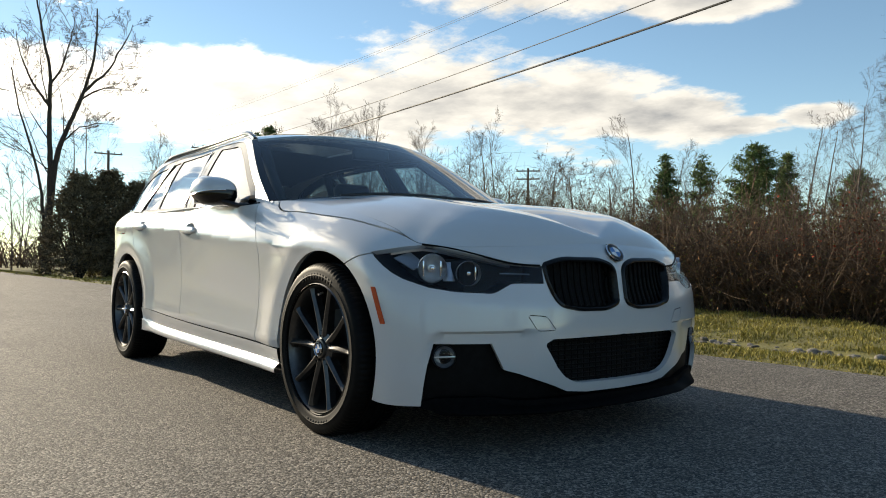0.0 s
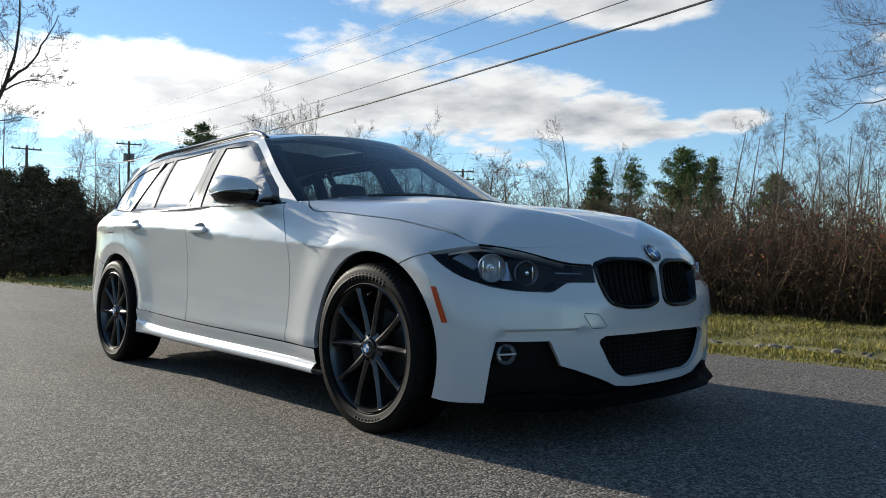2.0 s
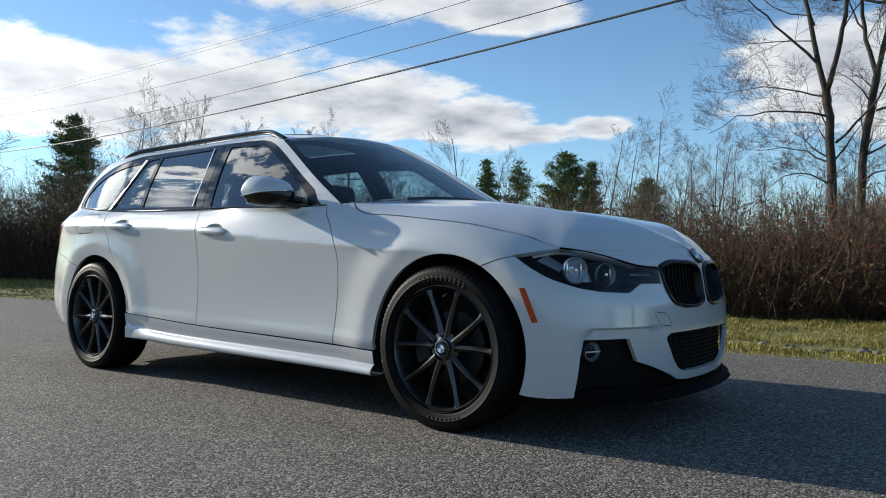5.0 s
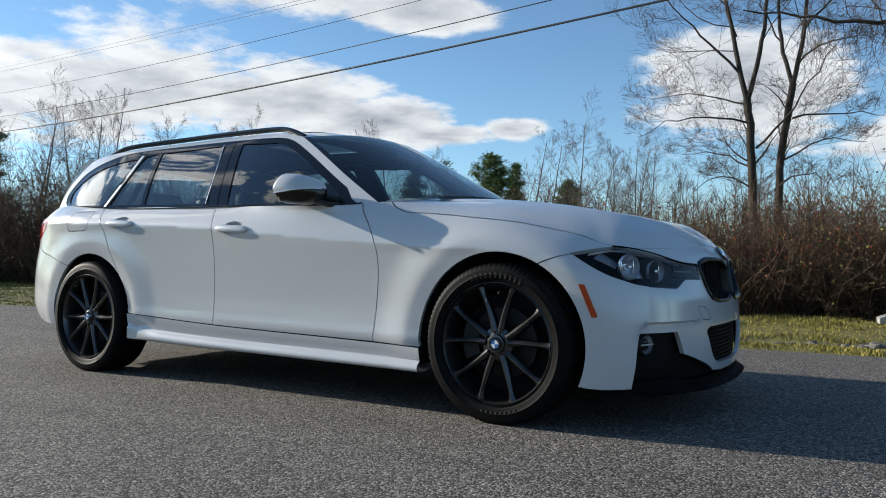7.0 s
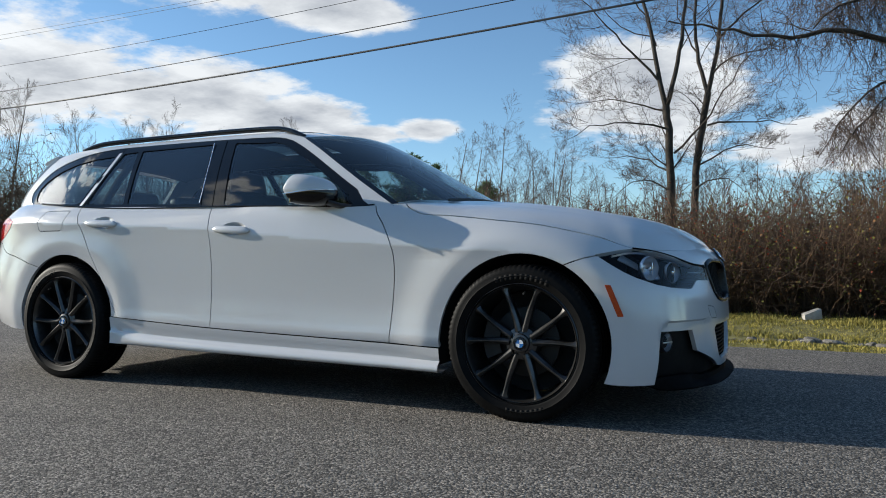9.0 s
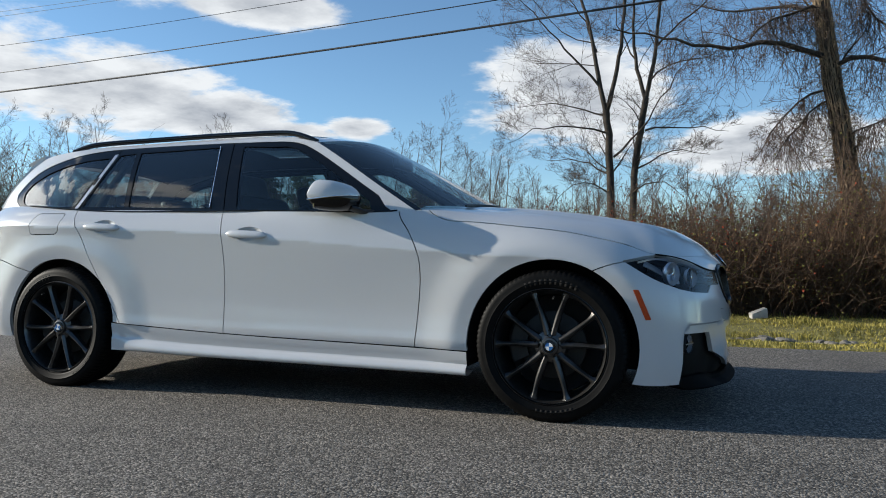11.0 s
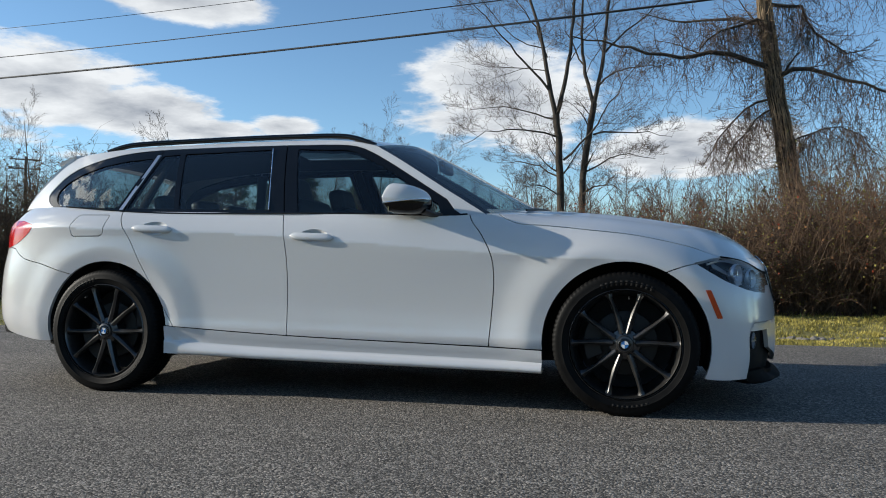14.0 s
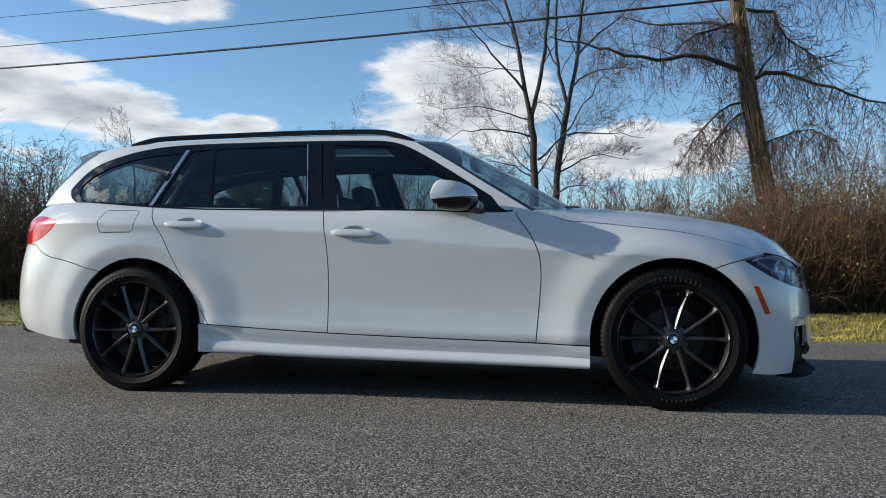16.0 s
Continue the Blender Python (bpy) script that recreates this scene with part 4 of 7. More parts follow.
def spoke_mesh(angle, lean):
    """One tapered spoke with a ridge; lean: degrees by which it leans from its pair's middle."""
    rs = np.linspace(0.052, 0.252, 9)
    bm = bmesh.new()
    rows = []
    for r in rs:
        f = (r - 0.052) / 0.2
        a = radians(angle + lean * (0.74 + 0.26 * f))
        half = 0.0150 * (1 - f) + 0.0070 * f + 0.016 * max(0, f - 0.78) / 0.22 * max(0, f - 0.78) / 0.22
        top = -0.090 - 0.010 * f ** 1.5
        deep = 0.044 - 0.012 * f
        c, s = math.cos(a), math.sin(a)
        row = []
        for u, d in ((-half * 1.2, top + deep), (-half, top + 0.011), (-half * 0.16, top), (half * 0.16, top), (half, top + 0.011), (half * 1.2, top + deep)):
            row.append(bm.verts.new((r * c - u * s, d, r * s + u * c)))
        rows.append(row)
    for p, q in zip(rows, rows[1:]):
        for k in range(5):
            bm.faces.new((p[k], p[k + 1], q[k + 1], q[k]))
    bmesh.ops.recalc_face_normals(bm, faces=bm.faces[:])
    sharpen(bm, 28)
    return bm


def quarter_disc(r0, r1, start, y, steps=8):
    bm = bmesh.new()
    c = bm.verts.new((0, y, 0))
    ring = [bm.verts.new((r1 * math.cos(radians(start + 90 * i / steps)), y, r1 * math.sin(radians(start + 90 * i / steps)))) for i in range(steps + 1)]
    for a, b in zip(ring, ring[1:]):
        bm.faces.new((c, a, b))
    return bm


def roundel(size, parent, place):
    """A round badge of plain fields: dark ring, blue and white quarters, chrome edge; faces -y before it is placed."""
    edge = part("badge", lathe([(0.0, 0.004), (1.0 * size, 0.004), (1.02 * size, 0.0), (1.0 * size, -0.003), (0.93 * size, -0.004), (0.0, -0.004)], 36), GLOSS_BLACK, parent, "round badge with blue and white quarters")
    edge.matrix_local = place
    ring = lathe([(1.0 * size, -0.0035), (1.03 * size, -0.001), (0.97 * size, -0.006), (0.93 * size, -0.004)], 36)
    mid = lathe([(0.60 * size, -0.0042), (0.63 * size, -0.006), (0.66 * size, -0.0042)], 32)
    fields = [(ring, CHROME), (mid, CHROME)]
    for k in range(4):
        fields.append((quarter_disc(0, 0.60 * size, 90 * k, -0.0052), BADGE_BLUE if k % 2 else BADGE_WHITE))
    bm = bmesh.new()
    mats = []
    for b, m in fields:
        me = bpy.data.meshes.new("tmp")
        b.to_mesh(me)
        b.free()
        if m not in mats:
            mats.append(m)
        n0 = len(bm.faces)
        bm.from_mesh(me)
        bm.faces.ensure_lookup_table()
        for fc in bm.faces[n0:]:
            fc.material_index = mats.index(m)
        bpy.data.meshes.remove(me)
    me = bpy.data.meshes.new("badge_face")
    for fc in bm.faces:
        fc.smooth = True
    bm.to_mesh(me)
    bm.free()
    for m in mats:
        me.materials.append(m)
    for v in me.vertices:
        v.co = place @ v.co
    face = new("badge_face", me)
    face.parent = parent
    return edge


def make_wheel():
    rim_prof = [(0.256, -0.112), (0.2605, -0.108), (0.2605, -0.100), (0.252, -0.098), (0.250, -0.106), (0.246, -0.100), (0.240, -0.080), (0.232, -0.05), (0.226, 0.0), (0.228, 0.08), (0.252, 0.1)]
    wheel = part("wheel", lathe(rim_prof, 96), RIM, car, "dark grey ten-spoke alloy wheel")
    part("tyre", tyre_mesh(), RUBBER, wheel, "black rubber tyre")
    k = 0
    for lug in range(5):
        mid = 90 + 72 * lug
        for lean in (-18, 18):
            part("spoke", spoke_mesh(mid, lean), RIM, wheel)
        b = lathe([(0.0, -0.070), (0.009, -0.070), (0.011, -0.066), (0.011, -0.04)], 12)
        bmesh.ops.translate(b, verts=b.verts[:], vec=(0.056 * math.cos(radians(mid)), 0.018, 0.056 * math.sin(radians(mid))))
        part("wheel_bolt", b, SATIN_CHROME, wheel)
        # well rings are near-black instead of alloy: recess shade put into the colour
        lugwell = lathe([(0.0140, -0.084), (0.0160, -0.086), (0.0160, -0.04), (0.0140, -0.04), (0.0140, -0.084)], 16)
        bmesh.ops.translate(lugwell, verts=lugwell.verts[:], vec=(0.056 * math.cos(radians(mid)), 0.0, 0.056 * math.sin(radians(mid))))
        part("bolt_well", lugwell, DARK, wheel, "dark recess round a wheel bolt")
    part("hub", lathe([(0.0, -0.094), (0.033, -0.096), (0.038, -0.094), (0.041, -0.084), (0.070, -0.074), (0.075, -0.05), (0.075, 0.0)], 40), RIM, wheel)
    part("brake_disc", lathe([(0.07, -0.010), (0.149, -0.010), (0.152, -0.008), (0.152, 0.012), (0.07, 0.012)], 48), IRON, wheel, "grey iron brake disc")
    cal = sweep_grid(lambda a, r: (r * math.cos(radians(a)), -0.034, r * math.sin(radians(a))), np.linspace(150, 205, 9), [0.115, 0.15, 0.19])
    ext = bmesh.ops.extrude_face_region(cal, geom=cal.faces[:])
    bmesh.ops.translate(cal, verts=[v for v in ext["geom"] if isinstance(v, bmesh.types.BMVert)], vec=(0, 0.07, 0))
    bmesh.ops.recalc_face_normals(cal, faces=cal.faces[:])
    sharpen(cal, 40)
    part("brake_caliper", cal, IRON, wheel)
    for a0, n, r0, r1, step, wide in ((112, 11, 0.276, 0.299, 4.6, 3.3), (292, 8, 0.280, 0.295, 4.4, 3.0)):
        for i in range(n):
            part("sidewall_mark", ring_strip(r0, r1, a0 - step * i, a0 - step * i - wide, -0.1166), LETTER, wheel)
    # added disc blocks the view between the spokes, near-black as shade there
    part("brake_shield", lathe([(0.05, 0.055), (0.222, 0.055), (0.224, 0.06), (0.05, 0.06)], 40), DARK, wheel, "dark brake dust shield")
    part("valve", tube([(0.02, -0.09, 0.222), (0.02, -0.112, 0.214)], 0.004, 8), SATIN_CHROME, wheel)
    roundel(0.029, wheel, pose(0, -0.098, 0))
    return wheel


first_wheel = make_wheel()
WHEEL_W = 0.803
for hx, hz in HUBS:
    for side in (-1, 1):
        if first_wheel is not None:
            w, first_wheel = first_wheel, None
            source = w
        else:
            w = source.copy()
            scene.collection.objects.link(w)
            for ch in source.children:
                c = ch.copy()
                scene.collection.objects.link(c)
                c.parent = w
        spin = {(1, -1): 0, (1, 1): 25, (-1, -1): -37, (-1, 1): 50}[(1 if hx > 0 else -1, side)]
        w.matrix_local = Matrix.Translation((hx, side * WHEEL_W, hz)) @ pose(0, 0, 0, 0, 0, 180 if side > 0 else 0) @ pose(0, 0, 0, 0, spin, 0)


# grille, intake, splitter, fog lamps
BAR_BLACK = material("grille_black", (0.004, 0.004, 0.004), 0.45, 0, 0.07)
grain(BAR_BLACK, 80, (0.003, 0.003, 0.003), (0.006, 0.006, 0.006))
def poly_ring(form, poly, lift, section, closed=True, side=-1):
    """Sweeps a small (across, out) section along a closed line in (s, z)."""
    bm = bmesh.new()
    n = len(poly)
    rows = []
    for i in range(n):
        a, b = Vector(poly[i - 1]), Vector(poly[(i + 1) % n])
        d = (b - a).normalized()
        nrm = Vector((d.y, -d.x))
        row = []
        for across, out in section:
            p = flank_one(poly[i][0] + nrm.x * across, poly[i][1] + nrm.y * across, lift + out)
            row.append(bm.verts.new((p[0], p[1] * side, p[2])))
        rows.append(row)
    k = len(section)
    for i in range(n):
        p, q = rows[i], rows[(i + 1) % n]
        for j in range(k):
            bm.faces.new((p[j], p[(j + 1) % k], q[(j + 1) % k], q[j]))
    bmesh.ops.recalc_face_normals(bm, faces=bm.faces[:])
    sharpen(bm, 50)
    return bm


FRAME_BLACK = material("grille_frame_black", (0.006, 0.006, 0.0065), 0.22, 0, 0.25)
grain(FRAME_BLACK, 30, (0.005, 0.005, 0.005), (0.008, 0.008, 0.008))
for side in (-1, 1):
    frame_sec = [(-0.010, -0.05), (-0.010, 0.0), (-0.006, 0.007), (0.002, 0.009), (0.008, 0.004), (0.009, -0.05)]
    kidney = part("kidney_grille", poly_ring(flank, KIDNEY, 0.0, frame_sec, side=side), FRAME_BLACK, car, "gloss black kidney grille")
    # near-black sheet takes the place of the shade behind the bars
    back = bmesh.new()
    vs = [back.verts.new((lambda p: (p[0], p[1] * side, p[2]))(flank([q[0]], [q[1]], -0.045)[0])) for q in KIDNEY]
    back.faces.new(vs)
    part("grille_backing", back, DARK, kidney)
    for s in np.linspace(5.548, 5.838, 10):
        zs = [q for q in np.linspace(0.50, 0.70, 41) if inside(KIDNEY, s, q)]
        lo, hi = min(zs) - 0.002, max(zs) + 0.002
        pts = [flank_point(s, z, -0.020 - 0.010 * (1 - ((z - lo) / (hi - lo) * 2 - 1) ** 2)) for z in np.linspace(lo, hi, 7)]
        bm = tube([(p.x, p.y * side, p.z) for p in pts], 0.0062, 8)
        part("grille_bar", bm, BAR_BLACK, kidney)

# the backing's near-black colour stands for the shade deep in the intake
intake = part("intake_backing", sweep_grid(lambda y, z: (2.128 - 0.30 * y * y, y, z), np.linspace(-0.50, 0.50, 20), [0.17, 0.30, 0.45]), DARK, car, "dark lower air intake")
for i, z in enumerate(np.linspace(0.252, 0.392, 9)):
    half = float(np.interp(z, [0.24, 0.256, 0.295, 0.384, 0.41], [0.24, 0.29, 0.335, 0.385, 0.36]))
    pts = [(2.153 - 0.26 * y * y, y, z) for y in np.linspace(-half, half, 15)]
    part("intake_bar", tube(pts, 0.0035, 6), BAR_BLACK, intake)
for y in np.linspace(-0.36, 0.36, 25):
    z0, z1 = float(np.interp(abs(y), [0.22, 0.29, 0.34, 0.40], [0.235, 0.255, 0.295, 0.38])), 0.405
    part("intake_bar", tube([(2.150 - 0.26 * y * y, y, z0), (2.150 - 0.26 * y * y, y, z1)], 0.003, 6), BAR_BLACK, intake)


def lip_at(s, k):
    prof = [(-0.16, 0.165), (-0.035, 0.192), (-0.012, 0.188), (-0.008, 0.170), (0.026, 0.156), (0.030, 0.150), (0.026, 0.144), (-0.05, 0.140), (-0.16, 0.150)]
    o, z = prof[k]
    f = float(smooth(5.03, 5.30, s))
    z = z + (0.178 - z) * 0.75 * (1 - float(smooth(5.03, 5.12, s)))
    p = flank_one(float(s), 0.22, o * f - 0.012 * (1 - f) if o > 0 else o)
    rise = 0.018 * float(smooth(5.42, 5.26, s))
    return (p[0], p[1], z + rise * (1 if k in (1, 2, 3) else 0.2))


SPLITTER = material("splitter_black", (0.003, 0.003, 0.0033), 0.6, 0, 0.03)
grain(SPLITTER, 50, (0.002, 0.002, 0.0022), (0.004, 0.004, 0.0044))
lip_s = np.linspace(5.03, S_END, 50)
lip = drop_seam(join(sweep_grid(lambda s, k: lip_at(s, int(k)), lip_s, range(9)), sweep_grid(lambda s, k: (lambda p: (p[0], -p[1], p[2]))(lip_at(s, int(k))), lip_s, range(9), flip=True)))
bmesh.ops.recalc_face_normals(lip, faces=lip.faces[:])
sharpen(lip, 40)
part("front_splitter", lip, SPLITTER, car, "satin black front splitter lip")

for side in (-1, 1):
    c = flank_point(5.118, 0.350, -0.010)
    turn = look((0, 0, 0), (1, side * 0.38, 0)) @ pose(0, 0, 0, 90)  # the lathe's -y looks ahead
    place = Matrix.Translation((c.x, c.y * side, c.z)) @ turn
    fog = part("fog_lamp", lathe([(0.040, -0.004), (0.0425, 0.0), (0.040, 0.03), (0.0, 0.03)], 32), LAMP_DARK, front_bumper, "round front fog lamp")
    fog.matrix_local = place
    bowl = part("reflector", lathe([(0.038, -0.002), (0.033, 0.012), (0.025, 0.022), (0.0, 0.026)], 28), GREY_LAMP, fog)
    bar = part("fog_bezel", box(0, -0.004, 0.0, 0.076, 0.006, 0.006, 0.002), SATIN_CHROME, fog)
    part("fog_lens", lathe([(0.040, -0.004), (0.035, -0.009), (0.018, -0.012), (0.0, -0.013)], 28), LENS, fog)

# headlamps: dark bucket, two bowls, a bright brow, clear cover
for side in (-1, 1):
    lens = part("headlamp", body["headlight", side], LENS, car, "clear headlamp with two chromed reflectors")
    deep = bmesh.new()
    for d in (0,):
        top = [deep.verts.new((lambda p: (p[0], p[1] * side, p[2]))(flank([q[0]], [q[1]], -0.004)[0])) for q in HEADLIGHT]
        mid_s, mid_z = 5.13, 0.655
        low = [deep.verts.new((lambda p: (p[0] - 0.05, p[1] * side, p[2]))(flank([mid_s + (q[0] - mid_s) * 0.94], [mid_z + (q[1] - mid_z) * 0.86], -0.125)[0])) for q in HEADLIGHT]
        for i in range(len(top)):
            k = (i + 1) % len(top)
            deep.faces.new((top[i], top[k], low[k], low[i]))
        deep.faces.new(low)
    bmesh.ops.recalc_face_normals(deep, faces=deep.faces[:])
    sharpen(deep, 40)
    part("lamp_bucket", deep, LAMP_DARK, lens, "dark inside of the lamp housing")
    for s, z, r, tilt in ((5.065, 0.657, 0.050, 0.60), (5.215, 0.640, 0.043, 0.60)):
        c = flank_point(s, z, -0.014)
        place = Matrix.Translation((c.x, c.y * side, c.z)) @ look((0, 0, 0), (1, side * tilt, 0)) @ pose(0, 0, 0, 90)
        bowl = part("lamp_bowl", lathe([(r, 0.0), (r * 0.95, 0.012), (r * 0.80, 0.027), (r * 0.50, 0.039), (0.014, 0.044), (0.014, 0.030), (0.0, 0.028)], 40), REFLECTOR, lens, "round chromed headlamp reflector")
        bowl.matrix_local = place
        ring = part("lamp_ring", lathe([(r, 0.001), (r * 1.02, -0.003), (r * 1.05, -0.001), (r * 1.05, 0.012)], 40), SATIN_CHROME, lens, "thin bright ring round the reflector")
        ring.matrix_local = place
        bulb = part("bulb_shield", lathe([(0.0, -0.004), (0.007, -0.002), (0.009, 0.006), (0.009, 0.03)], 16), CHROME, lens)
        bulb.matrix_local = place
        for u in (-0.62, 0.62):
            rib = part("lamp_rib", box(u * r, 0.020, 0.0, 0.006, 0.016, r * 1.1, 0.002), CHROME, lens, "bright upright reflector facet")
            rib.matrix_local = place
    panel_ = sweep_grid(lambda a, q: (lambda p: (p[0], p[1] * side, p[2]))(flank([5.145 + a], [0.640 + q], -0.052 - 0.3 * abs(a))[0]), np.linspace(-0.035, 0.035, 5), np.linspace(-0.028, 0.040, 4))
    part("lamp_panel", solid(panel_, 0.004), REFLECTOR, lens, "bright panel between the reflectors")
    cheek = curve2([(4.885, 0.694), (4.93, 0.676), (4.985, 0.652)], 8)
    bm = sweep_grid(lambda i, k: (lambda p: (p[0], p[1] * side, p[2]))(flank([cheek[int(i)][0] + 0.030 * k], [cheek[int(i)][1] + 0.022 * k], -0.010 - 0.03 * k)[0]), range(8), [0, 1])
    part("lamp_cheek", solid(bm, 0.004), GREY_LAMP, lens, "grey panel at the lamp's outer end")
    # black strip added where the hood gap would be in shade
    seal = curve2([(4.99, 0.746), (5.09, 0.738), (5.17, 0.727), (5.28, 0.703), (5.38, 0.680), (5.50, 0.672)], 16)
    part("headlamp_seal", tube([(lambda p: (p[0], p[1] * side, p[2]))(flank_one(float(a), float(b) - 0.002, -0.001)) for a, b in seal], 0.0042, 6), BAR_BLACK, lens, "black gap seal above the headlamp")
    brow = [(4.86, 0.708), (4.95, 0.722), (5.04, 0.722), (5.17, 0.702), (5.30, 0.679), (5.38, 0.664)]
    path = curve2(brow, 16)
    bm = sweep_grid(lambda i, k: (lambda p: (p[0], p[1] * side, p[2]))(flank([path[int(i)][0]], [path[int(i)][1] + (0.003 if k else -0.005)], -0.010 if k else -0.020)[0]), range(16), [0, 1])
    part("lamp_brow", solid(bm, 0.004), SATIN_CHROME, lens, "satin silver brow strip")
    streak = [flank_point(s, 0.640 - 0.02 * (s - 5.33), -0.008) for s in np.linspace(5.335, 5.455, 5)]
    part("lamp_streak", tube([(p.x, p.y * side, p.z) for p in streak], 0.003, 6), SATIN_CHROME, lens)

# badge on the nose
c = flank_point(S_END, 0.722, 0.004)
roundel(0.041, car, Matrix.Translation((c.x + 0.001, 0, c.z)) @ pose(0, 0, 0, 0, 0, 90) @ pose(0, 0, 0, -38))


# mirrors
def mirror(side):
    arm = part("door_mirror", tube([(0.50, side * 0.80, 0.952), (0.47, side * 0.87, 0.955), (0.43, side * 0.92, 0.972)], [0.034, 0.030, 0.034], 12, flat=0.45), SATIN_BLACK, doors["front", side], "door mirror with white cap and black base")
    rows, cols = 22, 28

    def at(v, a):
        # v: 0 at the inner end, 1 at the outer end; a round the section, seen along y
        w = 0.835 + 0.195 * v
        grow = max(1e-3, (1 - abs(2 * v - 1) ** 3.2)) ** 0.5
        grow *= 0.90 + 0.10 * v
        hz = 0.084 * grow
        long_front = 0.178 * grow * (1 - 0.15 * v)
        ca, sa = math.cos(a), math.sin(a)
        cx = (abs(ca) ** 0.65) * (long_front if ca > 0 else 0.034) * (1 if ca > 0 else -1)
        cz = (abs(sa) ** 0.9) * hz * (1 if sa > 0 else -1) * (1.0 if sa > 0 else 0.86)
        return Vector((0.315 - 0.045 * v + cx + 0.02, side * w, 1.024 + cz - 0.016 * (cx / 0.15 if cx > 0 else 0) + 0.006 * v))

    vs = 0.5 - 0.5 * np.cos(np.linspace(0.0, math.pi, rows))
    bm = sweep_grid(lambda v, a: at(v, a), vs, np.linspace(0, 2 * math.pi, cols + 1))
    bmesh.ops.remove_doubles(bm, verts=bm.verts[:], dist=1e-5)
    cut = (Vector((0.33, 0, 1.014)), Vector((-0.10, 0, 1.0)).normalized())
    for keep, mat, name, label, off in ((True, WHITE, "mirror_cap", "white mirror cap", 0.002), (False, GLOSS_BLACK, "mirror_base", "black mirror base", -0.002)):
        b = bm.copy()
        bmesh.ops.bisect_plane(b, geom=b.verts[:] + b.edges[:] + b.faces[:], plane_co=cut[0] + cut[1] * off, plane_no=cut[1], clear_inner=keep, clear_outer=not keep)
        bmesh.ops.holes_fill(b, edges=[e for e in b.edges if e.is_boundary], sides=0)
        bmesh.ops.recalc_face_normals(b, faces=b.faces[:])
        sharpen(b, 40)
        part(name, b, mat, arm, label)
    bm.free()
    line = [Vector(at(v, radians(a))) for v, a in ((0.99, 180), (0.985, 120), (0.97, 60), (0.96, 20), (0.9, 0), (0.7, 0), (0.45, 0))]
    line = [(p.x + 0.002, p.y + side * 0.002, 1.014 + 0.10 * (p.x - 0.33)) for p in line]
    part("mirror_strip", tube(line, 0.0035, 6), CHROME, arm, "thin bright indicator strip")
    part("mirror_glass", box(0.286, side * 0.935, 1.018, 0.006, 0.165, 0.105, 0.002, m=None), CHROME, arm, "mirror glass")


for side in (-1, 1):
    mirror(side)

# door handles
for key, (cs, cz, rs, rz) in DISH.items():
    for side in (-1, 1):
        s0, s1 = cs - 0.128, cs + 0.114
        drop = -0.006
        rows = []
        bm = bmesh.new()
        for t in np.linspace(0, 1, 15):
            s = s0 + (s1 - s0) * t
            out = 0.001 + 0.011 * math.sin(math.pi * min(1, max(0, t))) ** 0.45
            h = 0.0180 * (max(0.0, 1 - abs(2 * t - 1) ** 5)) ** 0.5 + 0.003
            z = cz - 0.004 + drop * (t - 0.5) * 2
            ring = []
            for a in range(10):
                ca, sa = math.cos(2 * math.pi * a / 10), math.sin(2 * math.pi * a / 10)
                p = flank_one(s, z + sa * h, out + ca * 0.009)
                ring.append(bm.verts.new((p[0], p[1] * side, p[2])))
            rows.append(ring)
        for p, q in zip(rows, rows[1:]):
            for a in range(10):
                bm.faces.new((p[a], p[(a + 1) % 10], q[(a + 1) % 10], q[a]))
        bm.faces.new(rows[0])
        bm.faces.new(rows[-1])
        bmesh.ops.recalc_face_normals(bm, faces=bm.faces[:])
        sharpen(bm, 60)
        part("door_handle", bm, WHITE, doors[key, side])

# roof rails
for side in (-1, 1):
    pts, rad = [], []
    for x in np.linspace(0.075, -1.64, 44):
        z = np.interp(x, [q[0] for q in roof_edge], [q[1] for q in roof_edge])
        e = cabin([x], [z])[0]
        end = min(1.0, (0.075 - x) / 0.22, (x + 1.64) / 0.18)
        pts.append((x, side * (e[1] - 0.026), z + 0.004 + 0.024 * math.sin(max(0.0, end) * math.pi / 2)))
        rad.append(0.0155)
    part("roof_rail", tube(pts, rad, 10), GLOSS_BLACK, car, "gloss black roof rail")
    # bright strip before the quarter window
    q0, q1 = cabin([-1.366], [1.012], 0.004)[0], cabin([-1.248], [1.343], 0.004)[0]
    bm = bmesh.new()
    quad = [(-1.374, 1.012), (-1.352, 1.012), (-1.236, 1.345), (-1.258, 1.343)]
    vs = [bm.verts.new((lambda p: (p[0], p[1] * side, p[2]))(cabin([a], [b], 0.006)[0])) for a, b in quad]
    bm.faces.new(vs)
    bmesh.ops.recalc_face_normals(bm, faces=bm.faces[:])
    part("pillar_strip", solid(bm, 0.008), SATIN_CHROME, car, "satin bright pillar strip")
    strip = [cabin([x], [float(top_line(s_of(x))) + 0.006], 0.005)[0] for x in np.linspace(0.64, -1.76, 40)]
    part("belt_strip", tube([(p[0], p[1] * side, p[2]) for p in strip], 0.0045, 6), GLOSS_BLACK, car, "black belt moulding")
    for a, b in (((-0.458, 0.997), (-0.533, 1.358)),):
        p0, p1 = cabin([a[0] + 0.008], [a[1]], 0.004)[0], cabin([b[0] + 0.008], [b[1]], 0.004)[0]
        part("pane_edge", tube([(p0[0], p0[1] * side, p0[2]), (p1[0], p1[1] * side, p1[2])], 0.004, 6), CHROME, doors["rear", side], "bright window edge strip")

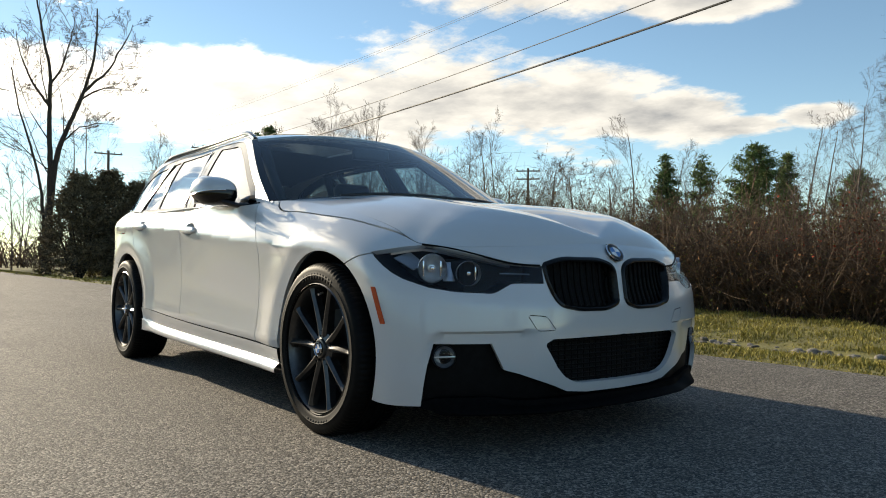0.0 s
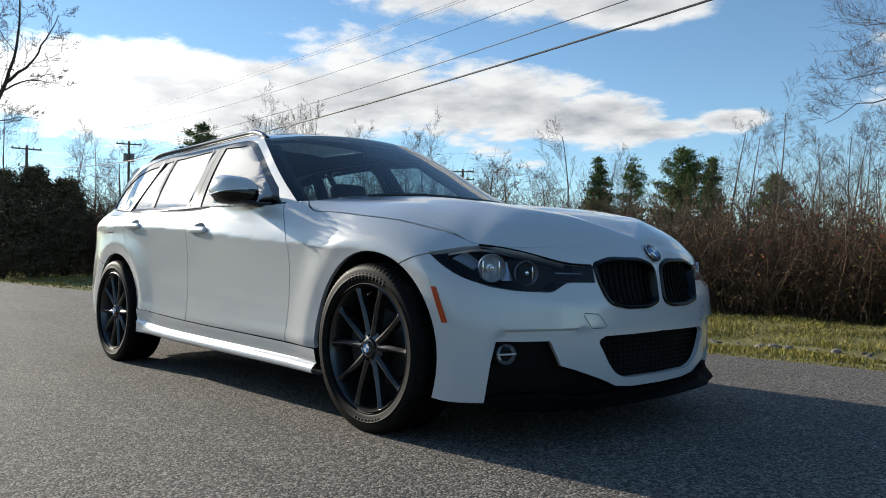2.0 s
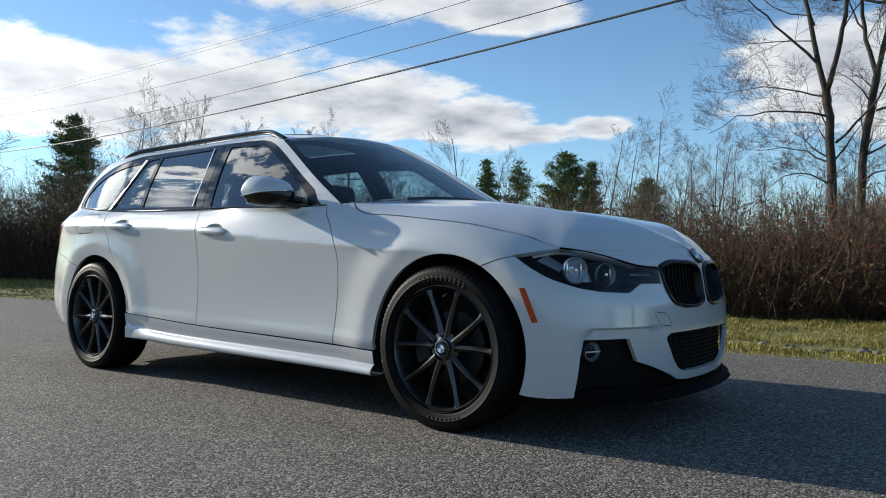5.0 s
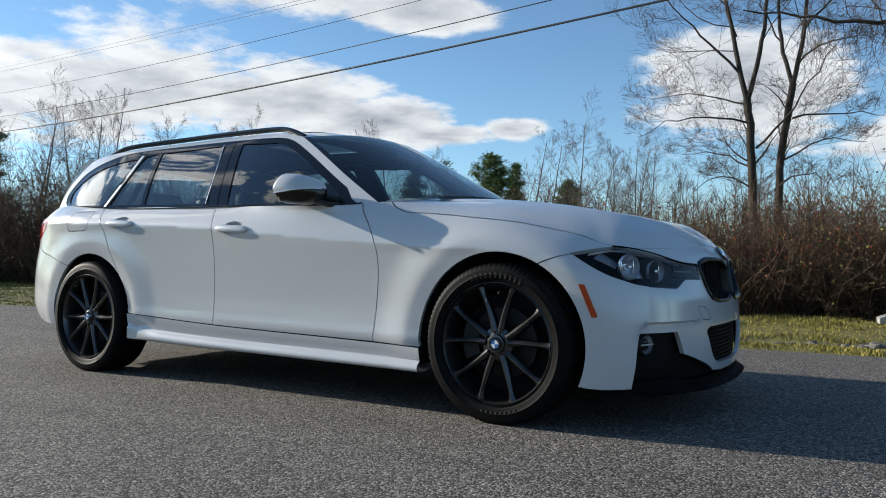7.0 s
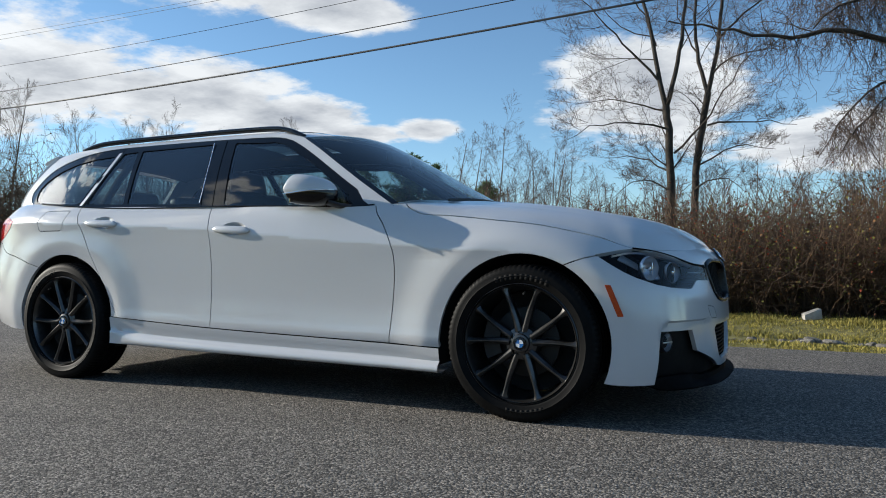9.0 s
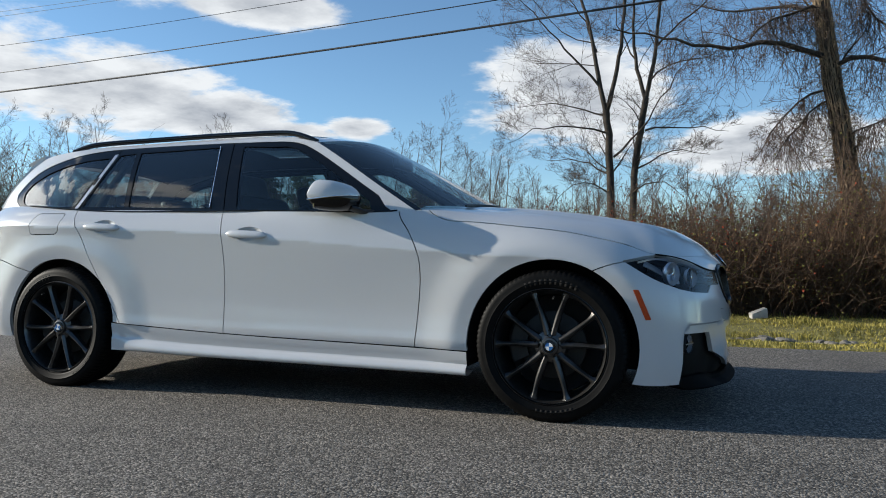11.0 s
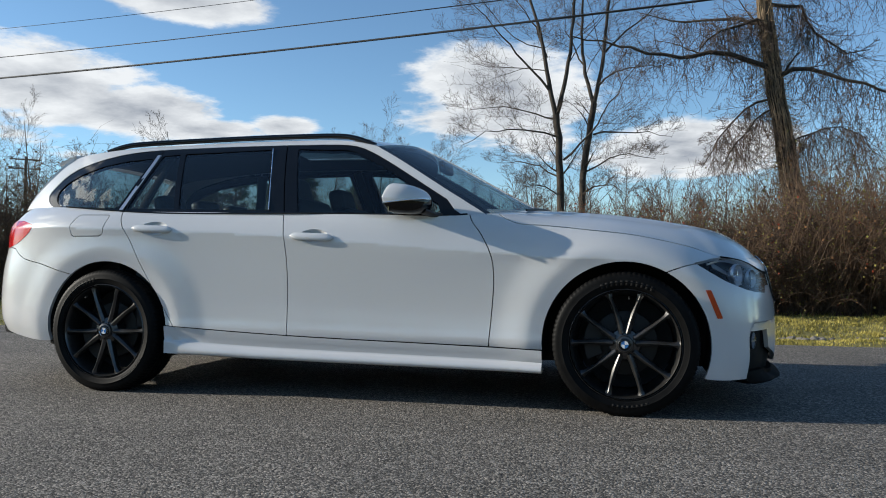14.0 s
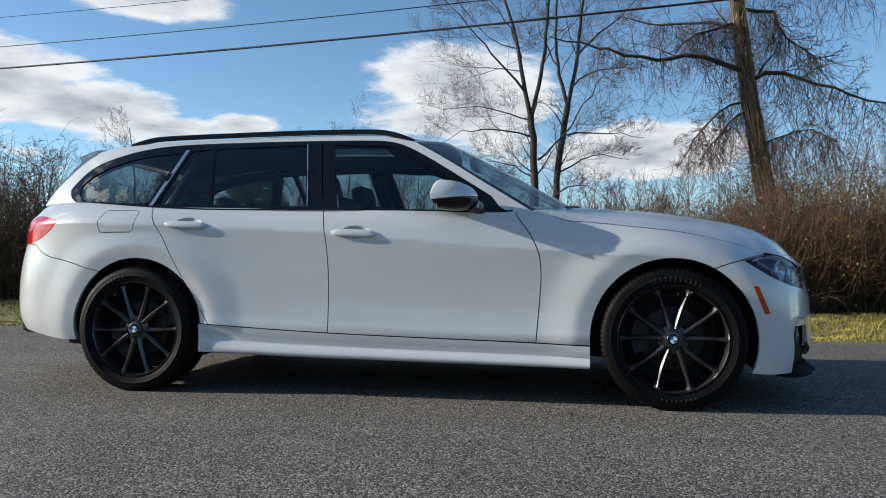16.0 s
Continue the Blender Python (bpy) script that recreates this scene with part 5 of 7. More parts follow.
# wipers
for y0, y1 in ((-0.45, 0.12), (0.05, 0.58)):
    pts = []
    for t in np.linspace(0, 1, 9):
        y = y0 + (y1 - y0) * t
        p = windshield_at(0.03 + 0.07 * t * (1 - t), y / 0.70)
        pts.append((p[0] + 0.012, p[1], p[2] + 0.014))
    part("wiper", tube(pts, 0.007, 6), SATIN_BLACK, car, "black windshield wiper")


# ---- inside the car ----
def cushion(cx, cy, cz, sx, sy, sz, tilt=0.0, bevel=0.05):
    return box(0, 0, 0, sx, sy, sz, bevel, 3, m=Matrix.Translation((cx, cy, cz)) @ pose(0, 0, 0, 0, tilt, 0))


for y in (-0.37, 0.37):
    base = part("front_seat", cushion(-0.02, y, 0.53, 0.52, 0.50, 0.16, -6), SEAT, car, "black leather front seat")
    part("backrest", cushion(-0.36, y, 0.80, 0.16, 0.50, 0.58, -20, 0.06), SEAT, base)
    part("headrest", cushion(-0.50, y, 1.135, 0.10, 0.27, 0.16, -14, 0.045), SEAT, base)
    for dy in (-0.06, 0.06):
        part("headrest_post", tube([(-0.46, y + dy, 1.02), (-0.49, y + dy, 1.12)], 0.007, 8), SATIN_CHROME, base)
bench = part("rear_seat", cushion(-0.95, 0, 0.52, 0.50, 1.28, 0.18, -6), SEAT, car, "black leather rear bench")
part("backrest", cushion(-1.22, 0, 0.78, 0.16, 1.28, 0.52, -22, 0.05), SEAT, bench)
for y in (-0.40, 0.0, 0.40):
    part("headrest", cushion(-1.33, y, 1.06, 0.09, 0.24, 0.12, -14, 0.035), SEAT, bench)
part("cargo_floor", box(-1.75, 0, 0.60, 0.8, 1.10, 0.04, 0.01), SEAT, car, "dark cargo floor")
part("cargo_cover", box(-1.72, 0, 0.98, 0.70, 1.16, 0.015, 0.005), SEAT, car, "dark cargo cover")
dash = part("dashboard", cushion(0.60, 0, 0.86, 0.42, 1.44, 0.20, 8, 0.06), SEAT, car, "black dashboard")
part("instrument_hood", cushion(0.50, 0.37, 0.965, 0.20, 0.36, 0.07, 10, 0.03), SEAT, dash)
part("centre_screen", box(0.44, 0.02, 0.985, 0.02, 0.24, 0.09, 0.008), GLOSS_BLACK, dash)
sw = lathe([(0.182, -0.013), (0.194, -0.009), (0.194, 0.009), (0.182, 0.013), (0.172, 0.009), (0.172, -0.009), (0.182, -0.013)], 40, "x")
wheel_s = part("steering_wheel", sw, SEAT, car, "black leather steering wheel")
wheel_s.matrix_local = Matrix.Translation((0.26, 0.37, 0.845)) @ pose(0, 0, 0, 0, -22, 0)
part("steering_hub", box(0.01, 0, -0.01, 0.05, 0.16, 0.13, 0.03), SEAT, wheel_s)
part("steering_spoke", box(0.0, 0, 0.0, 0.02, 0.35, 0.035, 0.008), SEAT, wheel_s)
part("rear_view_mirror", cushion(0.33, 0.0, 1.30, 0.04, 0.24, 0.07, -8, 0.015), SATIN_BLACK, car, "black inside mirror")
for side in (-1, 1):
    part("door_lining", cushion(-0.30, side * 0.795, 0.64, 1.95, 0.05, 0.60, 0, 0.02), SEAT, car, "black door lining")
    part("cargo_lining", cushion(-1.78, side * 0.66, 0.80, 0.62, 0.06, 0.46, 0, 0.02), SEAT, car, "black cargo side lining")
    part("pillar_lining", tube([(-0.37, side * 0.745, 0.95), (-0.42, side * 0.665, 1.16), (-0.46, side * 0.555, 1.36)], [0.04, 0.035, 0.035], 8, flat=0.6), LINING, car, "grey pillar lining")
    part("pillar_lining", tube([(0.56, side * 0.665, 0.97), (0.33, side * 0.615, 1.14), (0.07, side * 0.545, 1.31)], [0.035, 0.03, 0.035], 8, flat=0.7), LINING, car, "grey pillar lining")
    part("pillar_lining", tube([(-1.33, side * 0.72, 0.98), (-1.26, side * 0.64, 1.18), (-1.20, side * 0.545, 1.35)], [0.04, 0.035, 0.035], 8, flat=0.6), LINING, car, "grey pillar lining")

# ---- ground, road ----
def stipple(m, scale, lo, hi, base, contrast=1.0):
    """Aggregate: small stones of differing brightness over a base colour, with blotches."""
    tc = add(m, "ShaderNodeTexCoord")
    cells = add(m, "ShaderNodeTexVoronoi", Scale=scale)
    cells.feature = "F1"
    fine = add(m, "ShaderNodeTexVoronoi", Scale=scale * 2.3)
    blotch = add(m, "ShaderNodeTexNoise", Scale=0.9, Detail=8.0, Roughness=0.65)
    streak = add(m, "ShaderNodeTexNoise", Scale=1.0, Detail=6.0, Roughness=0.6)
    mp = add(m, "ShaderNodeMapping", Scale=(0.25, 2.2, 1.0))
    for n in (cells, fine, blotch):
        wire(m, tc.outputs["Object"], n.inputs["Vector"])
    wire(m, tc.outputs["Object"], mp.inputs["Vector"])
    wire(m, mp.outputs[0], streak.inputs["Vector"])
    sep = add(m, "ShaderNodeSeparateColor")
    wire(m, cells.outputs["Color"], sep.inputs[0])
    sep2 = add(m, "ShaderNodeSeparateColor")
    wire(m, fine.outputs["Color"], sep2.inputs[0])
    mean = add(m, "ShaderNodeMath", operation="MULTIPLY_ADD")
    wire(m, sep.outputs[0], mean.inputs[0])
    mean.inputs[1].default_value = 0.6
    half = add(m, "ShaderNodeMath", operation="MULTIPLY")
    wire(m, sep2.outputs[1], half.inputs[0])
    half.inputs[1].default_value = 0.4
    wire(m, half.outputs[0], mean.inputs[2])
    ramp = add(m, "ShaderNodeValToRGB")
    el = ramp.color_ramp.elements
    el[0].position, el[0].color = 0.15, (*lo, 1)
    el[1].position, el[1].color = 0.95, (*hi, 1)
    mid = el.new(0.55)
    mid.color = (*base, 1)
    wire(m, mean.outputs[0], ramp.inputs[0])
    mul = add(m, "ShaderNodeMixRGB", blend_type="MULTIPLY")
    mul.inputs[0].default_value = 1.0
    wire(m, ramp.outputs[0], mul.inputs[1])
    tone = add(m, "ShaderNodeMath", operation="ADD")
    wire(m, blotch.outputs["Fac"], tone.inputs[0])
    wire(m, streak.outputs["Fac"], tone.inputs[1])
    mr = add(m, "ShaderNodeMapRange")
    mr.inputs["From Min"].default_value, mr.inputs["From Max"].default_value = 0.7, 1.3
    mr.inputs["To Min"].default_value, mr.inputs["To Max"].default_value = 0.80, 1.18
    wire(m, tone.outputs[0], mr.inputs["Value"])
    wire(m, mr.outputs[0], mul.inputs[2])
    wire(m, mul.outputs[0], bsdf(m).inputs["Base Color"])
    inv = add(m, "ShaderNodeMath", operation="SUBTRACT")
    inv.inputs[0].default_value = 1.0
    wire(m, cells.outputs["Distance"], inv.inputs[1])
    relief(m, inv.outputs[0], 0.75, 0.004)


ASPHALT = material("worn_asphalt", (0.10, 0.10, 0.10), 0.85, 0.0, 0.28)
stipple(ASPHALT, 120.0, (0.032, 0.030, 0.0265), (0.41, 0.372, 0.320), (0.117, 0.105, 0.090))
SOIL = material("grassy_soil", (0.10, 0.10, 0.04), 0.95)
n_, v_ = grain(SOIL, 3.2, (0.11, 0.098, 0.030), (0.24, 0.215, 0.065), 10, 0.7)
relief(SOIL, n_.outputs["Fac"], 0.8, 0.06)
ROAD_EDGE, ROAD_NEAR = 2.66, -5.6


def ground_height(x, y):
    """The land: road bed, grass shoulder, stony ditch, bank, then level fields."""
    prof = np.interp(y, [-400, -14, -7.5, ROAD_NEAR, ROAD_EDGE, 3.2, 4.15, 4.9, 5.7, 6.8, 8.5, 20, 60, 400], [0.0, 0.0, -0.06, -0.03, -0.03, -0.012, -0.13, -0.14, -0.075, -0.03, 0.0, 0.15, 0.2, 0.2])
    bump = 0.025 * noise.noise((x * 0.9, y * 0.9, 0)) + 0.012 * noise.noise((x * 3.1, y * 3.1, 4))
    return float(prof + bump * (1.0 if y > ROAD_EDGE + 0.2 else 0.0))


gx = np.concatenate([[-900, -400, -200, -110, -70], np.linspace(-48, 16, 160), [24, 40, 80, 200, 900]])
gy = np.concatenate([[-900, -300, -80, -30, -14, -9, -7.5, ROAD_NEAR + 0.02, -2, 1, ROAD_EDGE - 0.03], np.linspace(ROAD_EDGE + 0.02, 9.0, 44), [10, 12, 16, 24, 40, 80, 300, 900]])
verts = [(x, y, ground_height(x, y)) for x in gx for y in gy]
n = len(gy)
tagged(raw("ground", verts, [(i * n + k, (i + 1) * n + k, (i + 1) * n + k + 1, i * n + k + 1) for i in range(len(gx) - 1) for k in range(n - 1)], SOIL), "uneven grassy roadside ground with a shallow ditch", "ground", kind="structure")
# the road, with a slightly ragged edge and a rounded shoulder
rx = np.concatenate([[-900, -300, -120, -70], np.arange(-45, 18, 0.18), [24, 40, 80, 300, 900]])
rows = []
for x in rx:
    wob = 0.03 * noise.noise((x * 1.3, 0, 7)) + 0.018 * noise.noise((x * 5.5, 0, 9))
    e = ROAD_EDGE + wob
    rows.append([(x, ROAD_NEAR - 0.2 + wob, -0.06), (x, ROAD_NEAR + wob, -0.004), (x, -1.5, 0.0), (x, e - 0.05, 0.0), (x, e, -0.008), (x, e + 0.04, -0.05)])
k = len(rows[0])
tagged(raw("road", [p for r in rows for p in r], [(i * k + j, (i + 1) * k + j, (i + 1) * k + j + 1, i * k + j + 1) for i in range(len(rows) - 1) for j in range(k - 1)], ASPHALT), "worn grey asphalt road surface", "road", kind="structure")

# ---- plants and roadside things ----
class Pile:
    """Collects verts and faces of many small shapes for one mesh."""

    def __init__(self):
        self.v, self.f = [], []

    def tube(self, pts, rads, sides):
        base = len(self.v)
        up = Vector((0.3, 0.2, 1)).normalized()
        for i, p in enumerate(pts):
            d = (pts[min(i + 1, len(pts) - 1)] - pts[max(i - 1, 0)])
            a = d.cross(up)
            if a.length < 1e-5:
                a = d.cross(Vector((1, 0, 0)))
            a.normalize()
            b = a.cross(d).normalized()
            for k in range(sides):
                t = 2 * math.pi * k / sides
                self.v.append(p + (a * math.cos(t) + b * math.sin(t)) * rads[i])
        for i in range(len(pts) - 1):
            for k in range(sides):
                q = base + i * sides
                self.f.append((q + k, q + (k + 1) % sides, q + sides + (k + 1) % sides, q + sides + k))

    def leaf(self, p, size, rng, wide=0.45):
        a = Vector((rng.gauss(0, 1), rng.gauss(0, 1), rng.gauss(0, 0.7))).normalized()
        b = a.orthogonal().normalized()
        b.rotate(Matrix.Rotation(rng.uniform(0, 6.28), 3, a))
        base = len(self.v)
        n = a.cross(b) * size * 0.18
        self.v += [p, p + a * size * 0.5 + b * size * wide + n, p + a * size, p + a * size * 0.5 - b * size * wide + n]
        self.f += [(base, base + 1, base + 2), (base, base + 2, base + 3)]

    def blade(self, p, lean, width):
        base = len(self.v)
        side = Vector((-lean.y, lean.x, 0))
        side = side.normalized() * width if side.length > 1e-6 else Vector((width, 0, 0))
        self.v += [p - side, p + side, p + lean * 0.55 + Vector((0, 0, lean.z * 0.12)) + side * 0.7, p + lean]
        self.f += [(base, base + 1, base + 2), (base, base + 2, base + 3)]

    def mesh(self, name, mat, parent=None, label="", smooth_all=True):
        return raw(name, self.v, self.f, mat, parent, label, smooth_all)


BARK = material("grey_brown_bark", (0.07, 0.055, 0.042), 0.9)
n_, v_ = grain(BARK, 16, (0.018, 0.014, 0.011), (0.080, 0.062, 0.046), 10, 0.75, stretch=(1, 1, 0.45))
relief(BARK, n_.outputs["Fac"], 0.9, 0.03)
TWIG = material("bare_twigs", (0.07, 0.052, 0.042), 0.85)
grain(TWIG, 3, (0.04, 0.030, 0.025), (0.11, 0.08, 0.062), random_piece="island")
# paler and greyer than TWIG and BARK: distance haze mixed into the colour
FAR_TWIG = material("hazed_far_twigs", (0.15, 0.12, 0.11), 0.9)
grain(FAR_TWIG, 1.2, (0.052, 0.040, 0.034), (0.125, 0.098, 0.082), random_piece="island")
FAR_BARK = material("hazed_far_bark", (0.14, 0.12, 0.10), 0.9)
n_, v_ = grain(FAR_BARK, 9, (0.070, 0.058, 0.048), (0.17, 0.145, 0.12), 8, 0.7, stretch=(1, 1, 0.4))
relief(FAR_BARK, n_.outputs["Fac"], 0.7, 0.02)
CANE = material("bramble_canes", (0.16, 0.09, 0.055), 0.8)
grain(CANE, 4, (0.036, 0.020, 0.011), (0.130, 0.076, 0.041), random_piece="island")
VINE_TWIG = material("thin_brown_vines", (0.09, 0.06, 0.045), 0.85)
grain(VINE_TWIG, 4, (0.045, 0.030, 0.024), (0.125, 0.085, 0.062), random_piece="island")
VINE = material("dry_vines", (0.17, 0.13, 0.09), 0.85)
grain(VINE, 5, (0.11, 0.078, 0.048), (0.30, 0.215, 0.13), random_piece="island")


def leaves_material(name, low, high):
    m = material(name, high, 0.75, 0.0, 0.15)
    grain(m, 2.2, low, high, random_piece="island")
    return m


LEAF_BROWN = leaves_material("dry_brown_leaves", (0.065, 0.031, 0.014), (0.22, 0.113, 0.047))
LEAF_OLIVE = leaves_material("olive_leaves", (0.070, 0.072, 0.020), (0.21, 0.185, 0.050))
LEAF_RED = leaves_material("red_leaves", (0.13, 0.022, 0.014), (0.30, 0.062, 0.028))
NEEDLE = leaves_material("dark_needles", (0.065, 0.11, 0.042), (0.21, 0.27, 0.095))
YEW = leaves_material("dark_shrub_leaves", (0.085, 0.070, 0.042), (0.22, 0.165, 0.095))
GRASS = leaves_material("autumn_grass", (0.16, 0.145, 0.035), (0.42, 0.35, 0.095))


def bough(rng, start, way, length, steps, wander, lift=0.0):
    """A bent line that wanders."""
    pts = [start.copy()]
    d = way.normalized()
    for i in range(steps):
        d = (d + Vector((rng.gauss(0, wander), rng.gauss(0, wander), rng.gauss(0, wander) + lift))).normalized()
        pts.append(pts[-1] + d * (length / steps))
    return pts


def along(pts, t):
    f = t * (len(pts) - 1)
    i = min(int(f), len(pts) - 2)
    return pts[i].lerp(pts[i + 1], f - i), (pts[i + 1] - pts[i]).normalized()


def side_way(rng, d, angle):
    """A way that leaves d by about that angle, in degrees."""
    o = d.orthogonal().normalized()
    o.rotate(Matrix.Rotation(rng.uniform(0, 2 * math.pi), 3, d))
    a = radians(angle)
    return d * math.cos(a) + o * math.sin(a)


def grow(rng, wood, twigs, pts, rads, level, plan, droop=0.0, thin=0.0045):
    """Adds limbs, branches and twigs to a line."""
    if level >= len(plan):
        return
    count, ratio, angle, sides, wander, first = plan[level]
    total = sum((b - a).length for a, b in zip(pts, pts[1:]))
    for i in range(count):
        t = first + (1 - first) * (i + rng.random()) / count
        p, d = along(pts, min(t, 0.99))
        r = float(np.interp(t, np.linspace(0, 1, len(rads)), rads))
        way_ = side_way(rng, d, angle * rng.uniform(0.7, 1.25))
        if way_.z < -0.15:
            way_.z *= -0.4
        length = total * ratio * rng.uniform(0.6, 1.15) * (1.15 - 0.65 * t)
        steps = (7 if level == 0 else 4 if level == 1 else 3 if level == 2 else 2) if thin < 0.0043 else (5 if level == 0 else 3 if level == 1 else 2 if level == 2 else 1)
        line = bough(rng, p, way_, length, steps, wander, 0.05 - droop)
        r0 = max(min(r * (rng.uniform(0.22, 0.36) if level == 0 else rng.uniform(0.34, 0.50)), 0.030), thin)
        rr = [r0 * (1 - (0.80 if r0 > thin * 1.5 else 0.55) * k / steps) for k in range(steps + 1)]
        (wood if level < 1 else twigs).tube(line, rr, sides)
        grow(rng, wood, twigs, line, rr, level + 1, plan, droop, thin)


def bare_tree(seed, height, radius, lean=(0, 0), plan=None, name="bare_tree", label="leafless tree with grey-brown bark", stems=1, mats=(None, None), droop=0.0, thin=0.0055):
    rng = random.Random(seed)
    tree = thing(name, label, "tree", group="")
    wood, twigs = Pile(), Pile()
    plan = plan or [(9, 0.42, 48, 6, 0.16, 0.25), (7, 0.48, 46, 4, 0.20, 0.15), (6, 0.5, 44, 3, 0.25, 0.1), (4, 0.5, 42, 3, 0.3, 0.1)]
    for k in range(stems):
        spread = 0 if stems == 1 else 0.12
        way_ = Vector((lean[0] + rng.uniform(-spread, spread), lean[1] + rng.uniform(-spread, spread), 1))
        pts = bough(rng, Vector((rng.uniform(-0.1, 0.1) * (stems > 1), rng.uniform(-0.1, 0.1) * (stems > 1), -0.15)), way_, height * rng.uniform(0.85, 1.0), 11, 0.030, 0.06)
        rr = [radius * (1.25 if i == 0 else 1.0) * (1 - 0.88 * (i / 11) ** 0.9) + 0.006 for i in range(12)]
        wood.tube(pts, rr, 10)
        grow(rng, wood, twigs, pts, rr, 0, plan, droop, thin)
    wood.mesh("trunk", mats[0] or BARK, tree)
    twigs.mesh("crown", mats[1] or TWIG, tree, "bare thin branches and twigs")
    return tree


def put(tree, x, y, turn=0.0, size=1.0):
    tree.matrix_world = Matrix.Translation((x, y, ground_height(x, y) - 0.02)) @ pose(0, 0, 0, 0, 0, turn) @ Matrix.Scale(size, 4)
    return tree


def curve_line(points, n):
    """A smooth line of n + 1 points through a few guide points."""
    t = [0.0]
    for p, q in zip(points, points[1:]):
        t.append(t[-1] + (Vector(q) - Vector(p)).length)
    at = spline(t, np.array(points, float))
    return [Vector(p) for p in at(np.linspace(0, t[-1], n + 1))]


def limbed_tree(name, label, seed, stems, limbs, plan, x, y, mats=(None, None), droop=0.0, thin=0.0040, jitter=0.03, girth=1.0):
    """A tree by its stems and main limbs, each (guide points, foot radius, tip radius), with smaller branches grown on them."""
    rng = random.Random(seed)
    tree = thing(name, label, "tree")
    wood, twigs = Pile(), Pile()
    lines = []
    for k, (points, r0, r1) in enumerate(list(stems) + list(limbs)):
        n = max(6, int(3 * sum((Vector(q) - Vector(p)).length for p, q in zip(points, points[1:]))))
        line = curve_line(points, n)
        for i, p in enumerate(line[1:], 1):
            p += Vector((rng.gauss(0, jitter), rng.gauss(0, jitter), rng.gauss(0, jitter))) * (0.35 if k < len(stems) else 1.0 if i < n else 0.4)
        rads = [r0 + (r1 - r0) * (i / n) ** 0.85 for i in range(n + 1)]
        if k < len(stems) and points[0][2] < 0:
            rads[0] *= 1.3
        rads = [q * girth for q in rads]
        wood.tube(line, rads, 10 if k < len(stems) else 7)
        lines.append((line, rads))
        if k < len(stems):
            high = [i for i, p in enumerate(line) if p.z > 2.4]
            if len(high) > 2:
                grow(rng, wood, twigs, line[high[0]:], rads[high[0]:], 0, [(max(3, plan[0][0] - 2),) + plan[0][1:]] + plan[1:], droop, thin)
        else:
            grow(rng, wood, twigs, line, rads, 0, plan, droop, thin)
    wood.mesh("trunk", mats[0] or BARK, tree)
    twigs.mesh("crown", mats[1] or TWIG, tree, "bare thin branches and twigs")
    tree.matrix_world = Matrix.Translation((x, y, ground_height(x, y) - 0.02))
    return tree, wood, lines


# two trunks that fork at head height over the thicket, with limbs that sweep out and down
NEAR_PLAN = [(8, 0.55, 54, 5, 0.12, 0.10), (6, 0.66, 50, 3, 0.17, 0.12), (5, 0.80, 50, 3, 0.24, 0.15), (2, 0.95, 46, 3, 0.28, 0.2)]
limbed_tree("bare_tree", "tall leafless tree with dark forked limbs", 11,
            [([(0, 0, -0.2), (-0.09, 0, 2.5), (-0.14, 0, 4.0), (-0.22, 0, 5.05)], 0.175, 0.135),
             ([(-0.22, 0, 5.0), (-0.42, -0.1, 6.0), (-0.69, -0.1, 7.5), (-1.07, 0, 8.8), (-1.6, 0.1, 11.5)], 0.105, 0.02),
             ([(-0.22, 0, 5.0), (-0.01, 0.15, 5.9), (0.21, 0.3, 7.3), (0.29, 0.4, 8.7), (0.5, 0.5, 12.0)], 0.10, 0.02)],
            [([(-0.43, -0.1, 5.8), (-1.24, -0.4, 6.75), (-2.1, -0.6, 7.8), (-2.95, -0.8, 8.7)], 0.055, 0.012),
             ([(-0.2, 0, 4.4), (-1.24, -0.5, 4.55), (-2.0, -0.8, 4.50), (-2.9, -0.9, 4.1)], 0.045, 0.008),
             ([(-0.15, 0, 3.2), (-1.1, 0.4, 3.7), (-2.1, 0.6, 3.75)], 0.04, 0.008),
             ([(-0.2, 0, 4.9), (-1.6, 0.4, 5.4), (-3.0, 0.6, 5.45)], 0.04, 0.008),
             ([(0.0, 0, 3.7), (0.72, -0.3, 4.36), (1.46, -0.5, 5.4), (2.2, -0.6, 6.3)], 0.05, 0.01),
             ([(-0.5, 0, 6.8), (-0.9, 0.3, 7.9), (-1.9, 0.8, 9.2)], 0.05, 0.01),
             ([(-0.1, 0.1, 2.6), (-0.9, -0.7, 2.9), (-1.5, -1.0, 2.4)], 0.035, 0.008)],
            NEAR_PLAN, -0.40, 17.8, girth=0.74)
